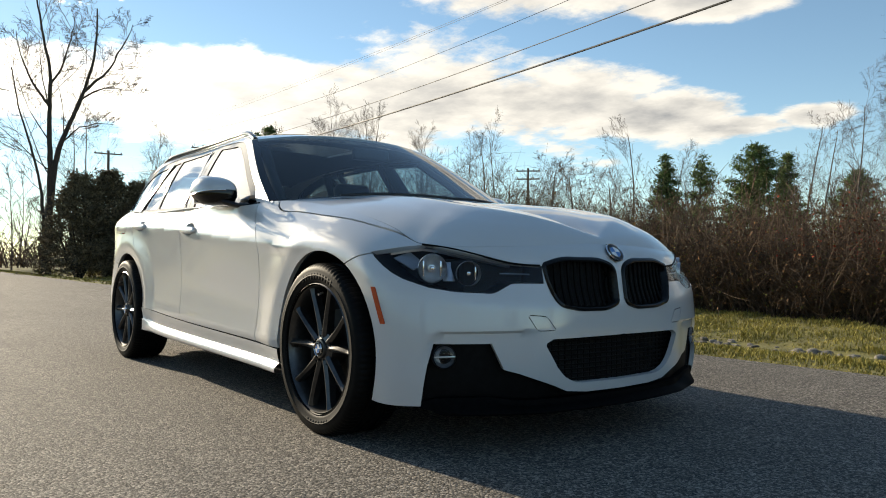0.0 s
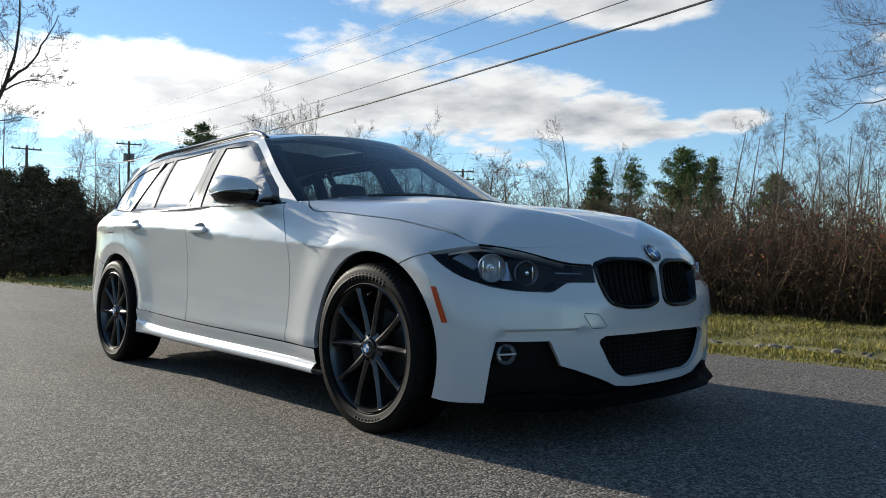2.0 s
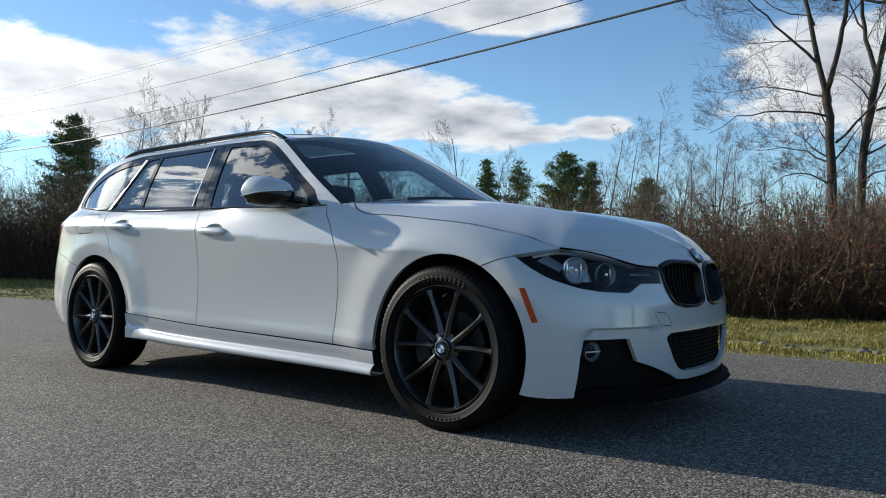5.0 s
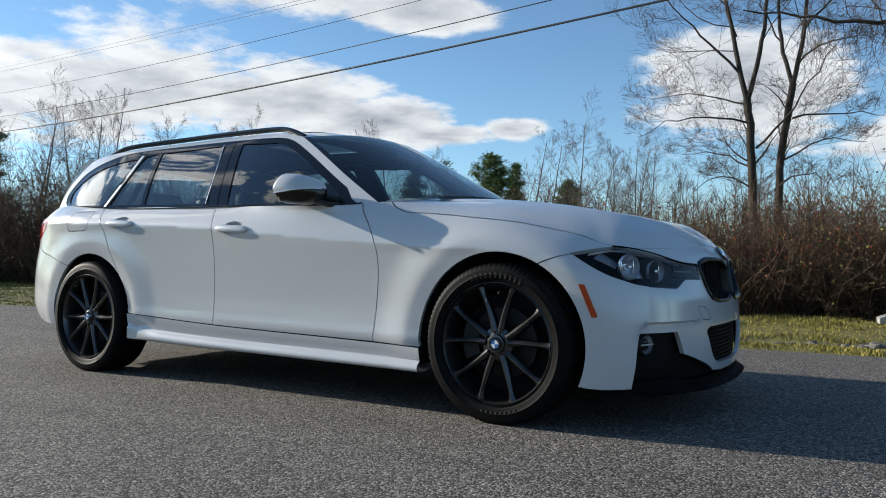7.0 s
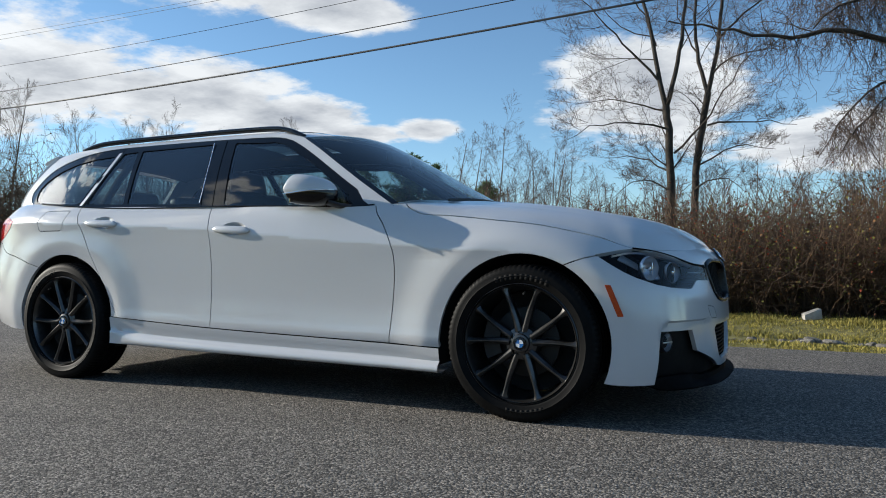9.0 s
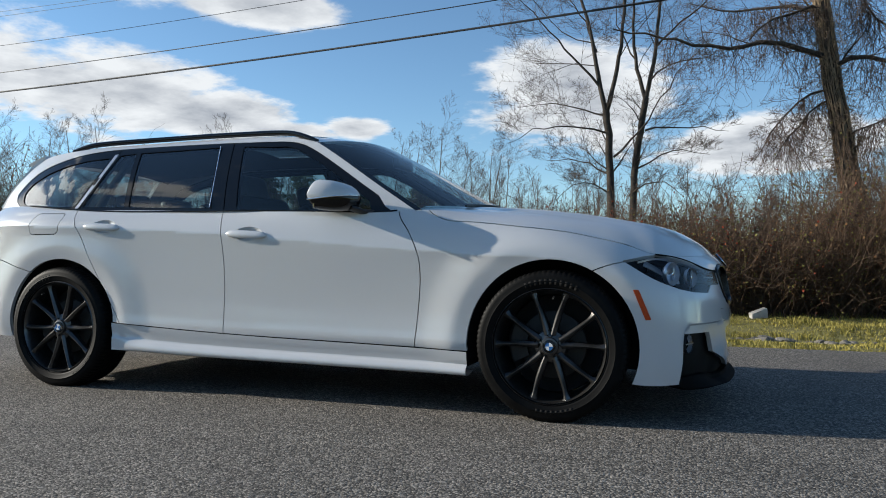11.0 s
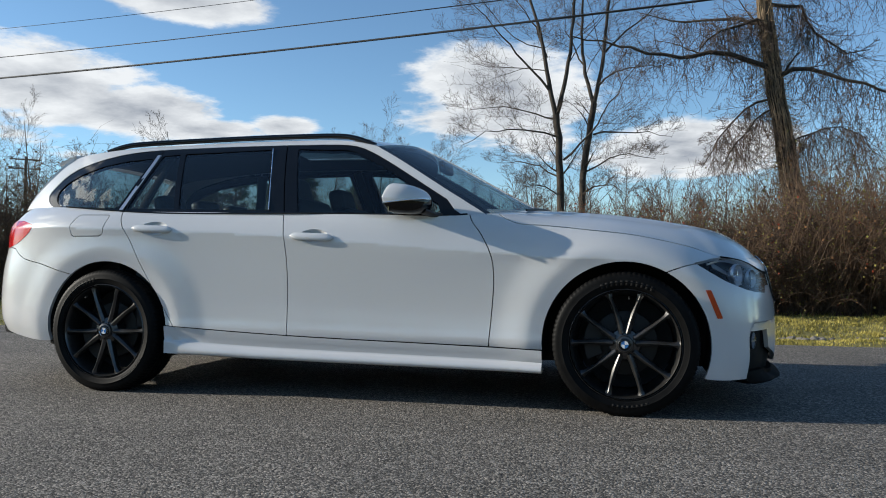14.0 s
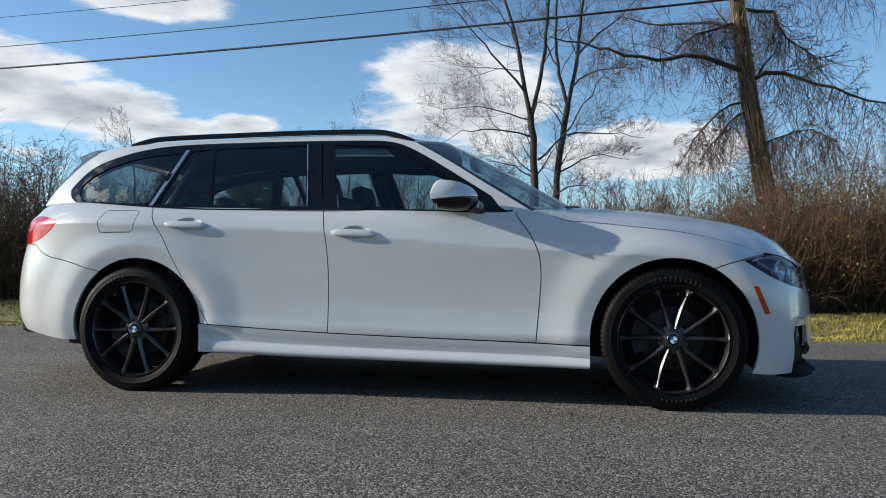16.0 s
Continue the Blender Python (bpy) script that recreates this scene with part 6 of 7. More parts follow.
limbed_tree("bare_tree", "tall leafless forked tree beside a second trunk", 12,
            [([(0, 0, -0.2), (0.10, 0, 2.5), (0.16, 0, 3.5), (0.32, 0, 4.5), (0.46, 0, 5.45)], 0.165, 0.12),
             ([(0.46, 0, 5.4), (0.27, 0.1, 6.1), (0.11, 0.2, 7.2), (0.13, 0.2, 8.6), (0.0, 0.3, 11.4)], 0.085, 0.018),
             ([(0.46, 0, 5.4), (0.70, 0, 6.5), (0.84, -0.1, 7.7), (0.96, -0.2, 8.6), (1.3, -0.3, 11.6)], 0.095, 0.018)],
            [([(0.45, 0, 4.5), (1.48, 0.4, 4.6), (2.73, 0.6, 4.45)], 0.045, 0.008),
             ([(0.25, 0, 3.4), (1.38, -0.5, 3.85), (2.2, -0.8, 3.6)], 0.04, 0.008),
             ([(0.0, 0, 2.6), (0.85, -0.5, 2.95), (1.48, -0.8, 2.5)], 0.04, 0.008),
             ([(0.75, 0, 6.9), (1.49, 0.3, 7.7), (2.22, 0.5, 8.3), (3.0, 0.6, 9.4)], 0.05, 0.01),
             ([(0.55, 0, 5.9), (1.3, -0.4, 6.3), (2.5, -0.6, 6.2)], 0.045, 0.008),
             ([(0.2, 0.1, 6.6), (-0.3, 0.5, 7.6), (-0.5, 0.8, 9.0)], 0.04, 0.008)],
            NEAR_PLAN, 0.0, 18.2, girth=0.74)


def vined_tree(x, y):
    """A thick leaning trunk wrapped in dry vines, with long bent limbs and a curtain of strands."""
    stem = [([(0, 0, -0.2), (-0.19, 0, 2.5), (-0.34, 0, 3.5), (-0.52, 0.05, 4.7), (-0.63, 0.05, 5.8), (-0.72, 0.1, 6.7), (-0.9, 0.2, 10.5)], 0.27, 0.12)]
    limbs = [([(-0.55, 0, 4.95), (-1.29, -0.2, 5.15), (-2.0, -0.3, 5.26), (-2.62, -0.5, 5.18), (-3.4, -0.6, 5.38), (-4.85, -0.7, 5.75)], 0.088, 0.018),
             ([(-0.60, 0, 5.95), (-1.43, 0.3, 6.2), (-2.06, 0.5, 6.22), (-3.3, 0.7, 6.6)], 0.060, 0.012),
             ([(-0.60, 0, 5.9), (-1.59, -0.2, 5.75), (-2.1, -0.3, 5.35)], 0.050, 0.02),
             ([(-0.50, 0, 4.7), (0.16, -0.1, 4.83), (0.75, -0.2, 4.62), (1.27, -0.3, 4.36), (1.8, -0.3, 4.15), (2.9, -0.4, 4.35)], 0.072, 0.014),
             ([(-0.65, 0, 6.35), (-0.05, 0.2, 6.4), (0.32, 0.3, 5.9), (0.70, 0.4, 5.47), (1.5, 0.5, 5.36)], 0.058, 0.012),
             ([(-0.46, 0, 4.3), (-1.14, 0.2, 4.1), (-1.6, 0.3, 3.54), (-2.0, 0.4, 2.9)], 0.040, 0.010),
             ([(-0.44, 0, 4.1), (-1.29, -0.3, 3.45), (-1.65, -0.5, 2.8)], 0.032, 0.010),
             ([(-0.7, 0, 6.9), (0.4, 0.3, 7.4), (1.6, 0.5, 7.2), (2.8, 0.6, 7.5)], 0.06, 0.012),
             ([(-0.75, 0, 7.4), (-1.9, -0.3, 8.0), (-3.2, -0.4, 8.0)], 0.06, 0.012),
             ([(-0.3, 0, 3.2), (0.5, -0.4, 3.5), (1.2, -0.6, 3.2)], 0.03, 0.008)]
    tree, wood, lines = limbed_tree("vine_covered_tree", "thick leafless tree wrapped in hanging dry vines", 21, stem, limbs,
                                    [(10, 0.34, 56, 4, 0.24, 0.10), (8, 0.55, 54, 3, 0.32, 0.1), (5, 0.7, 50, 3, 0.36, 0.1)], x, y, (BARK, VINE_TWIG), 0.07, 0.0042, 0.045, 0.80)
    rng = random.Random(22)
    vines, strands = Pile(), Pile()
    pts, rr = lines[0]
    knots = np.linspace(0, 1, len(rr))
    for i in range(70):  # stems that cling to the trunk
        a = rng.uniform(0, 6.28)
        t0 = rng.uniform(0, 0.5)
        line = []
        for k in range(9):
            t = min(0.99, t0 + 0.34 * k / 8)
            p, d = along(pts, t)
            r = float(np.interp(t, knots, rr)) * rng.uniform(1.0, 1.16)
            a += rng.uniform(-0.30, 0.36)
            line.append(p + Vector((math.cos(a) * r, math.sin(a) * r, 0)))
        vines.tube(line, [rng.uniform(0.006, 0.020)] * 9, 4)
    for i in range(1500):  # short tangle round the trunk, thickest at its foot
        t0 = rng.random() ** 1.5 * 0.62
        p, d = along(pts, t0)
        a = rng.uniform(0, 6.28)
        r = float(np.interp(t0, knots, rr)) * 0.9
        line = bough(rng, p + Vector((math.cos(a) * r, math.sin(a) * r, 0)), Vector((math.cos(a), math.sin(a), rng.uniform(-0.5, 0.8))), rng.uniform(0.2, 0.75) * (1.3 - t0), 4, 0.38, -0.14)
        vines.tube(line, [0.006, 0.005, 0.004, 0.003, 0.002], 3)
    for k, (line, rads) in enumerate(lines[1:]):  # hanging strands, with side shoots
        heavy = line[-1].x > 0
        for i in range(140 if heavy else 80):
            p, d = along(line, rng.uniform(0.06, 0.92 if heavy else 0.75))
            hang = bough(rng, p, Vector((rng.gauss(0, 0.3), rng.gauss(0, 0.3), -1)), rng.uniform(0.5, 2.3 if heavy else 1.5), 7, 0.30, -0.12)
            strands.tube(hang, [0.0065 * (1 - 0.09 * j) for j in range(8)], 3)
            for j in range(4):
                q, e = along(hang, rng.uniform(0.1, 1))
                strands.tube(bough(rng, q, side_way(rng, e, rng.uniform(30, 80)), rng.uniform(0.15, 0.6), 3, 0.4, -0.1), [0.0042, 0.0036, 0.003, 0.002], 3)
    for i in range(420):  # a mound of vines on the thicket at its foot
        a = rng.uniform(0, 6.28)
        r = 1.5 * math.sqrt(rng.random())
        line = bough(rng, Vector((math.cos(a) * r + 0.2, math.sin(a) * r * 0.6 - 0.3, rng.uniform(0.4, 1.6))), Vector((rng.gauss(0, 0.6), rng.gauss(0, 0.5), 1)), rng.uniform(0.7, 1.9) * (1.15 - 0.4 * r), 6, 0.32, -0.18)
        vines.tube(line, [0.007, 0.0065, 0.006, 0.005, 0.004, 0.003, 0.002], 3)
    vines.mesh("vines", VINE, tree, "dry tan vines that wrap the trunk")
    strands.mesh("hanging_vines", VINE_TWIG, tree, "thin brown vines hanging from the limbs")
    return tree


vined_tree(5.05, 12.9)

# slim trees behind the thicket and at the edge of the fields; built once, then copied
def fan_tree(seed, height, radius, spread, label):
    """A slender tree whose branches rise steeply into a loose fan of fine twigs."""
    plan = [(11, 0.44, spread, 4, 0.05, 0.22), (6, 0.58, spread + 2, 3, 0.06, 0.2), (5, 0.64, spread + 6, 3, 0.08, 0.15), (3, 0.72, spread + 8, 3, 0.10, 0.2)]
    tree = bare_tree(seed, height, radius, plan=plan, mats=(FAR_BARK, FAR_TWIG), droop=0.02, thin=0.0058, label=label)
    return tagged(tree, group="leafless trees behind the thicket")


FAN = "slim leafless tree at the edge of the field"
mids = [fan_tree(31, 9.6, 0.085, 30, FAN), fan_tree(32, 9.6, 0.075, 26, FAN), fan_tree(33, 9.6, 0.090, 35, FAN), fan_tree(34, 9.6, 0.080, 32, FAN)]
rng_t = random.Random(77)
MIDS = [(-24.4, 33.8, 10.4), (-33.3, 27.9, 9.3), (-14.2, 35.4, 8.6), (-12.1, 34.2, 9.0), (-11.9, 38.5, 8.2), (-9.6, 33.1, 7.4), (-47.0, 7.7, 10.9), (-50.8, 9.3, 11.5), (-44.1, 11.3, 9.4), (-48.5, 13.9, 10.2),
        (-41.4, 18.6, 9.3), (-38.4, 20.1, 10.5), (-34.6, 20.8, 10.8), (-28.2, 21.4, 7.8), (-10.8, 40.3, 8.7), (-8.3, 34.7, 7.0), (-5.8, 33.3, 6.3), (-32.4, 15.2, 7.7)]
MIDS += [(-30.2, 15.1, 8.3), (-32.6, 18.9, 9.0), (-28.6, 17.7, 9.6), (-32.2, 24.6, 8.8), (-29.9, 27.2, 9.2), (-21.5, 20.6, 7.1), (-22.3, 35.0, 8.6), (-9.9, 38.0, 8.4), (-17.3, 39.7, 9.8),
         (8.0, 24.0, 5.6), (3.2, 24.5, 4.8), (6.8, 28.5, 5.5), (10.2, 25.5, 6.4), (1.2, 29.0, 5.5), (13.0, 22.0, 7.0), (-1.8, 31.0, 5.6), (-3.6, 37.0, 6.6)]
for i, (x, y, h) in enumerate(MIDS):
    put(mids[i] if i < 4 else copy_thing(mids[i % 4], Matrix()), x, y, rng_t.uniform(0, 360), h / 10.4)
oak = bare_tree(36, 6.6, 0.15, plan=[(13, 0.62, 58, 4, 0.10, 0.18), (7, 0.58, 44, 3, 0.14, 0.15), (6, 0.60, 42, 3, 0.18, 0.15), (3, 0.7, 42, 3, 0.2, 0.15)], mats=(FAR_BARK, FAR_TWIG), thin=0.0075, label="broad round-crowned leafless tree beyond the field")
tagged(oak, group="broad leafless trees")
for i, (x, y, h) in enumerate([(-36.4, 42.0, 8.6), (-31.0, 40.0, 7.4), (-42.0, 40.0, 8.2), (-26.5, 42.5, 7.0), (-24.1, 26.3, 6.2), (-28.0, 30.5, 6.6), (-16.0, 46.0, 6.4), (-39.0, 12.5, 7.2), (-4.5, 45.0, 6.2)]):
    put(oak if i == 0 else copy_thing(oak, Matrix()), x, y, 47 * i, h / 7.4)
# a broad old tree with two stems from one foot, over the dark shrubs by the road
limbed_tree("bare_tree", "tall forked leafless tree behind dark shrubs", 41,
            [([(0, 0, -0.2), (0, 0.10, 3.4), (0, 0.07, 5.7), (0.1, 0.0, 7.3), (0.1, 0.02, 8.9), (0.0, -0.2, 10.3), (0, -0.6, 12.6)], 0.27, 0.04),
             ([(0, 0.05, 2.6), (0, 0.18, 4.1), (0, 0.43, 5.7), (0, 1.0, 7.3), (0.1, 1.42, 8.5), (0.2, 1.78, 10.0), (0.2, 1.9, 12.3)], 0.22, 0.04),
             ([(0.4, -0.2, -0.2), (0.4, -0.42, 4.3), (0.4, -0.85, 6.0), (0.4, -1.3, 7.6), (0.4, -1.5, 9.0)], 0.13, 0.03)],
            [([(0.1, 1.4, 8.4), (0.0, 2.3, 9.4), (-0.2, 3.1, 10.8), (-0.3, 3.6, 12.0)], 0.10, 0.02), ([(0, 1.2, 8.0), (0.3, 2.4, 8.7), (0.4, 3.7, 8.6)], 0.07, 0.015),
             ([(0, 0.0, 7.6), (-0.3, -0.8, 9.0), (-0.4, -1.3, 10.8)], 0.09, 0.02), ([(0, 0.02, 8.4), (0.4, 0.6, 9.8), (0.5, 0.9, 11.6)], 0.08, 0.02), ([(0, 0.5, 6.0), (0.6, 1.5, 6.8), (0.9, 2.5, 6.9)], 0.06, 0.015)],
            [(9, 0.46, 42, 5, 0.10, 0.14), (7, 0.55, 42, 4, 0.13, 0.15), (5, 0.62, 44, 3, 0.18, 0.15), (2, 0.7, 42, 3, 0.22, 0.2)], -33.0, 3.87, droop=0.0, thin=0.008, girth=0.75)

# far woods: many bare trees in one mesh, too many to count
def far_woods(name, seed, rows, parent=None):
    rng = random.Random(seed)
    pile = Pile()
    for x, y, h in rows:
        base = Vector((x, y, ground_height(x, y)))
        pts = bough(rng, base, Vector((rng.gauss(0, 0.05), rng.gauss(0, 0.05), 1)), h, 5, 0.05, 0.02)
        rr = [0.10 * h / 9 * (1 - 0.85 * i / 5) for i in range(6)]
        pile.tube(pts, rr, 4)
        for i in range(14):
            t = 0.22 + 0.75 * (i + rng.random()) / 14
            p, d = along(pts, min(t, 0.98))
            line = bough(rng, p, side_way(rng, d, rng.uniform(22, 42)), h * 0.30 * rng.uniform(0.6, 1.2) * (1.2 - 0.7 * t), 3, 0.14, 0.05)
            pile.tube(line, [0.022, 0.018, 0.013, 0.008], 3)
            for k in range(9):
                q, e = along(line, rng.uniform(0.2, 0.98))
                tw = bough(rng, q, side_way(rng, e, rng.uniform(20, 42)), h * 0.12 * rng.uniform(0.6, 1.3), 2, 0.2, 0.04)
                pile.tube(tw, [0.012, 0.009, 0.005], 3)
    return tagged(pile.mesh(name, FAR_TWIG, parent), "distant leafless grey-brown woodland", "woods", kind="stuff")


rng_w = random.Random(5)
ring = []
for i in range(205):
    yaw = rng_w.uniform(-28, 104) if i < 140 else rng_w.uniform(-16, 32)
    dist = rng_w.uniform(52, 78)
    low = 1.0 if yaw > 24 else 1.1
    ring.append((2 - dist * math.sin(radians(yaw)), -3 + dist * math.cos(radians(yaw)), rng_w.uniform(4.2, 7.0) * low))
far_woods("far_woods", 6, ring)
# unseen woods added behind the camera to darken reflections and fill light
unseen_ring = []
for i in range(110):
    yaw = rng_w.uniform(108, 300)
    dist = rng_w.uniform(34, 62)
    unseen_ring.append((-dist * math.sin(radians(yaw)), dist * math.cos(radians(yaw)) - 5, rng_w.uniform(6, 10)))
far_woods("far_woods", 8, unseen_ring)
# scrub under the far trees closes the horizon
scrub = Pile()
for i in range(8600):
    # from 5200 on: an unseen belt, added to darken reflections and low sky light
    yaw = rng_w.uniform(-30, 106) if i < 5200 else rng_w.uniform(100, 285)
    dist = rng_w.uniform(46, 80) if i < 5200 else rng_w.uniform(26, 48)
    x, y = 2 - dist * math.sin(radians(yaw)), -3 + dist * math.cos(radians(yaw))
    h = rng_w.uniform(1.0, 3.6) if i < 5200 else rng_w.uniform(1.5, 4.6)
    line = bough(rng_w, Vector((x, y, 0.1)), Vector((rng_w.gauss(0, 0.35), rng_w.gauss(0, 0.35), 1)), h, 3, 0.2, 0.0)
    scrub.tube(line, [0.035, 0.028, 0.018, 0.008], 3)
    for k in range(7):
        p, d = along(line, rng_w.uniform(0.15, 1))
        scrub.leaf(p + Vector((rng_w.gauss(0, 0.3), rng_w.gauss(0, 0.3), 0)), rng_w.uniform(0.07, 0.15) * (1 if i < 5200 else 1.7), rng_w)
tagged(scrub.mesh("far_scrub", CANE), "distant brown leafless scrub", "scrub", kind="stuff")


def pine(seed, height, width, label="dark green pine tree behind bare scrub", blunt=0.0, gaps=0.0):
    """An evergreen of tiered boughs; blunt: 0 a pointed spruce, 1 a rounded pine; gaps: share of boughs that are missing."""
    rng = random.Random(seed)
    tree = thing("pine_tree", label, "tree", group="pine trees")
    wood, green = Pile(), Pile()
    pts = bough(rng, Vector((0, 0, -0.1)), Vector((0, 0, 1)), height, 8, 0.02, 0.02)
    wood.tube(pts, [0.16 * (1 - 0.93 * i / 8) for i in range(9)], 7)
    z = 1.6
    while z < height - 0.1:
        tier = rng.uniform(0.75, 1.12)
        down = height - z
        reach_ = width * tier * ((1 - math.exp(-down / 1.0)) * blunt + min(1.0, 0.05 + down / (height * 0.72)) * (1 - blunt))
        for i in range(8):
            if rng.random() < gaps:
                continue
            a = rng.uniform(0, 6.28)
            reach = reach_ * rng.uniform(0.7, 1.1)
            p, d = along(pts, min(0.99, (z + rng.uniform(-0.1, 0.1)) / height))
            line = bough(rng, p, Vector((math.cos(a), math.sin(a), rng.uniform(0.05, 0.40) if blunt else rng.uniform(-0.25, 0.1))), reach, 4, 0.09, 0.05)
            wood.tube(line, [0.022, 0.018, 0.013, 0.009, 0.005], 3)
            for k in range(int(95 * reach) + 16):
                q, e = along(line, rng.uniform(0.12, 1.0) ** 0.8)
                q = q + Vector((rng.gauss(0, 0.14), rng.gauss(0, 0.14), rng.gauss(0.03, 0.05)))
                green.leaf(q, rng.uniform(0.14, 0.30), rng, 0.075)
        z += rng.uniform(0.24, 0.40)
    wood.mesh("trunk", BARK, tree)
    green.mesh("crown", NEEDLE, tree, "dark green needles")
    return tree


put(pine(51, 7.9, 2.35, "broad dark green pine tree behind bare scrub", 0.85, 0.12), -20.9, 40.9)
put(pine(52, 7.7, 1.70, "narrow dark spruce tree beside a broad pine"), -20.1, 43.7)
put(pine(53, 7.0, 1.75, "pointed dark spruce tree behind olive scrub"), -22.7, 35.1)
put(pine(54, 7.2, 1.40, "open thin-crowned green pine tree", 0.9, 0.58), -22.5, 37.6)
put(pine(55, 8.5, 2.1, "dark green pine tree behind leafless trees", 0.5, 0.15), -37.3, 16.0)
put(pine(56, 7.2, 2.2, "low dark pine tree far behind the scrub", 0.7, 0.2), -20.0, 52.6)


def shrub(seed, height, width):
    """A dense dark evergreen cone with a ragged outline."""
    rng = random.Random(seed)
    s = thing("evergreen_shrub", "large dense dark evergreen shrub beside the road", "shrub", group="evergreen shrubs")
    wood, green = Pile(), Pile()
    for i in range(14):
        a = rng.uniform(0, 6.28)
        wood.tube(bough(rng, Vector((0.1 * math.cos(a), 0.1 * math.sin(a), 0)), Vector((math.cos(a) * 0.3, math.sin(a) * 0.3, 1)), height * rng.uniform(0.5, 0.95), 5, 0.1), [0.05, 0.04, 0.03, 0.02, 0.012, 0.006], 4)
    for i in range(1500):
        t = rng.random() ** 0.8
        a = rng.uniform(0, 6.28)
        lobes = 1 + 0.40 * noise.noise((2.2 * math.cos(a) + seed, 2.2 * math.sin(a), 5 * t)) + 0.3 * noise.noise((6 * math.cos(a), 6 * math.sin(a) + seed, 9 * t))
        r = width * lobes * min(1.0, 1.15 * (1.01 - t) ** 0.8) * rng.uniform(0.55, 0.95)
        spray = bough(rng, Vector((r * math.cos(a), r * math.sin(a), t * height)), Vector((math.cos(a), math.sin(a), 0.9)), rng.uniform(0.2, 0.55), 3, 0.2, 0.05)
        wood.tube(spray, [0.008, 0.006, 0.004, 0.002], 3)
        for k in range(12):
            q, e = along(spray, rng.random())
            green.leaf(q + Vector((rng.gauss(0, 0.05), rng.gauss(0, 0.05), rng.gauss(0, 0.05))), rng.uniform(0.07, 0.17), rng, 0.22)
    wood.mesh("trunk", BARK, s)
    green.mesh("crown", YEW, s, "dense dark foliage")
    return s


put(shrub(61, 4.1, 1.75), -29.5, 4.5)
put(shrub(62, 4.3, 1.60), -29.8, 5.7)
put(shrub(63, 3.8, 1.60), -29.7, 6.9)


# the thicket along the ditch
def thicket_height(x):
    return float(np.interp(x, [-45, -28, -20, -13, -8, -4, 0, 2.5, 4.5, 7, 12, 20], [4.4, 4.3, 4.1, 3.3, 2.5, 1.95, 1.6, 1.75, 2.5, 2.9, 3.1, 3.1]))


def thicket_front(x):
    return float(np.interp(x, [-45, -26, -20, -8, 0, 20], [8.2, 8.0, 8.6, 7.4, 7.05, 7.0]))


def thicket(seed, x0, x1, canes):
    rng = random.Random(seed)
    t = thing("bramble_thicket", "tangled brown bramble thicket with few dry leaves", "thicket", group="thicket along the ditch")
    stems, leaves, olive, red = Pile(), Pile(), Pile(), Pile()
    for i in range(int(canes * (1.25 if x1 < -10 else 1.45))):
        x = rng.uniform(x0, x1)
        depth = 3.2 * rng.random() ** 1.4
        y = thicket_front(x) + depth
        h = thicket_height(x) * rng.uniform(0.45, 1.05) * (0.80 + 0.09 * depth) * (1 + 0.22 * noise.noise((x * 0.8, y * 0.8, 3)))
        arch = rng.random() < 0.45
        line = bough(rng, Vector((x, y, ground_height(x, y) - 0.03)), Vector((rng.gauss(0, 0.30), rng.gauss(-0.10, 0.26), 1)), h * (1.25 if arch else 1.0), 4, 0.16, -0.16 if arch else 0.02)
        r = rng.uniform(0.004, 0.0085) * (1.7 if x < -10 else 1.0)
        stems.tube(line, [r, r * 0.9, r * 0.75, r * 0.5, r * 0.25], 3)
        for k in range(6):
            p, d = along(line, rng.uniform(0.15, 0.98))
            tw = bough(rng, p, side_way(rng, d, rng.uniform(30, 75)), rng.uniform(0.18, 0.7) * (1 if x > -12 else 1.5), 2, 0.28, -0.06)
            stems.tube(tw, [r * 0.5, r * 0.38, r * 0.2], 3)
            if rng.random() < 0.65:
                for q in range(rng.randint(1, 3)):
                    e, _ = along(tw, rng.random())
                    pick = rng.random()
                    warm = noise.noise((x * 0.5, 1.5, y * 0.5))
                    pile = olive if pick < 0.24 + 0.35 * max(0, warm) + (0.22 if x > 1.5 else 0) else leaves
                    if -0.8 < x < 2.4 and e.z > 0.75 and pick > 0.62 or 2.4 < x < 9 and pick > 0.95:
                        pile = red
                    pile.leaf(e, rng.uniform(0.020, 0.044) * (1 if x > -12 else 1.4), rng)
    stems.mesh("cane_tangle", CANE, t, "arching brown canes")
    leaves.mesh("foliage", LEAF_BROWN, t, "dry brown leaves")
    olive.mesh("foliage", LEAF_OLIVE, t, "olive green leaves")
    if red.f:
        red.mesh("foliage", LEAF_RED, t, "red autumn leaves")
    return t


for i, (x0, x1, c) in enumerate([(-44, -34, 700), (-34, -26, 750), (-26, -20, 700), (-20, -15, 650), (-15, -11, 600), (-11, -8, 560), (-8, -5, 620), (-5, -2, 700), (-2, 1, 900), (1, 3, 760), (3, 5, 800), (5, 7.5, 850), (7.5, 10.5, 700), (10.5, 15, 500)]):
    thicket(100 + i, x0, x1, c)

# lower, thinner scrub on the field behind the thicket
rng_b = random.Random(401)
behind_scrub = Pile()
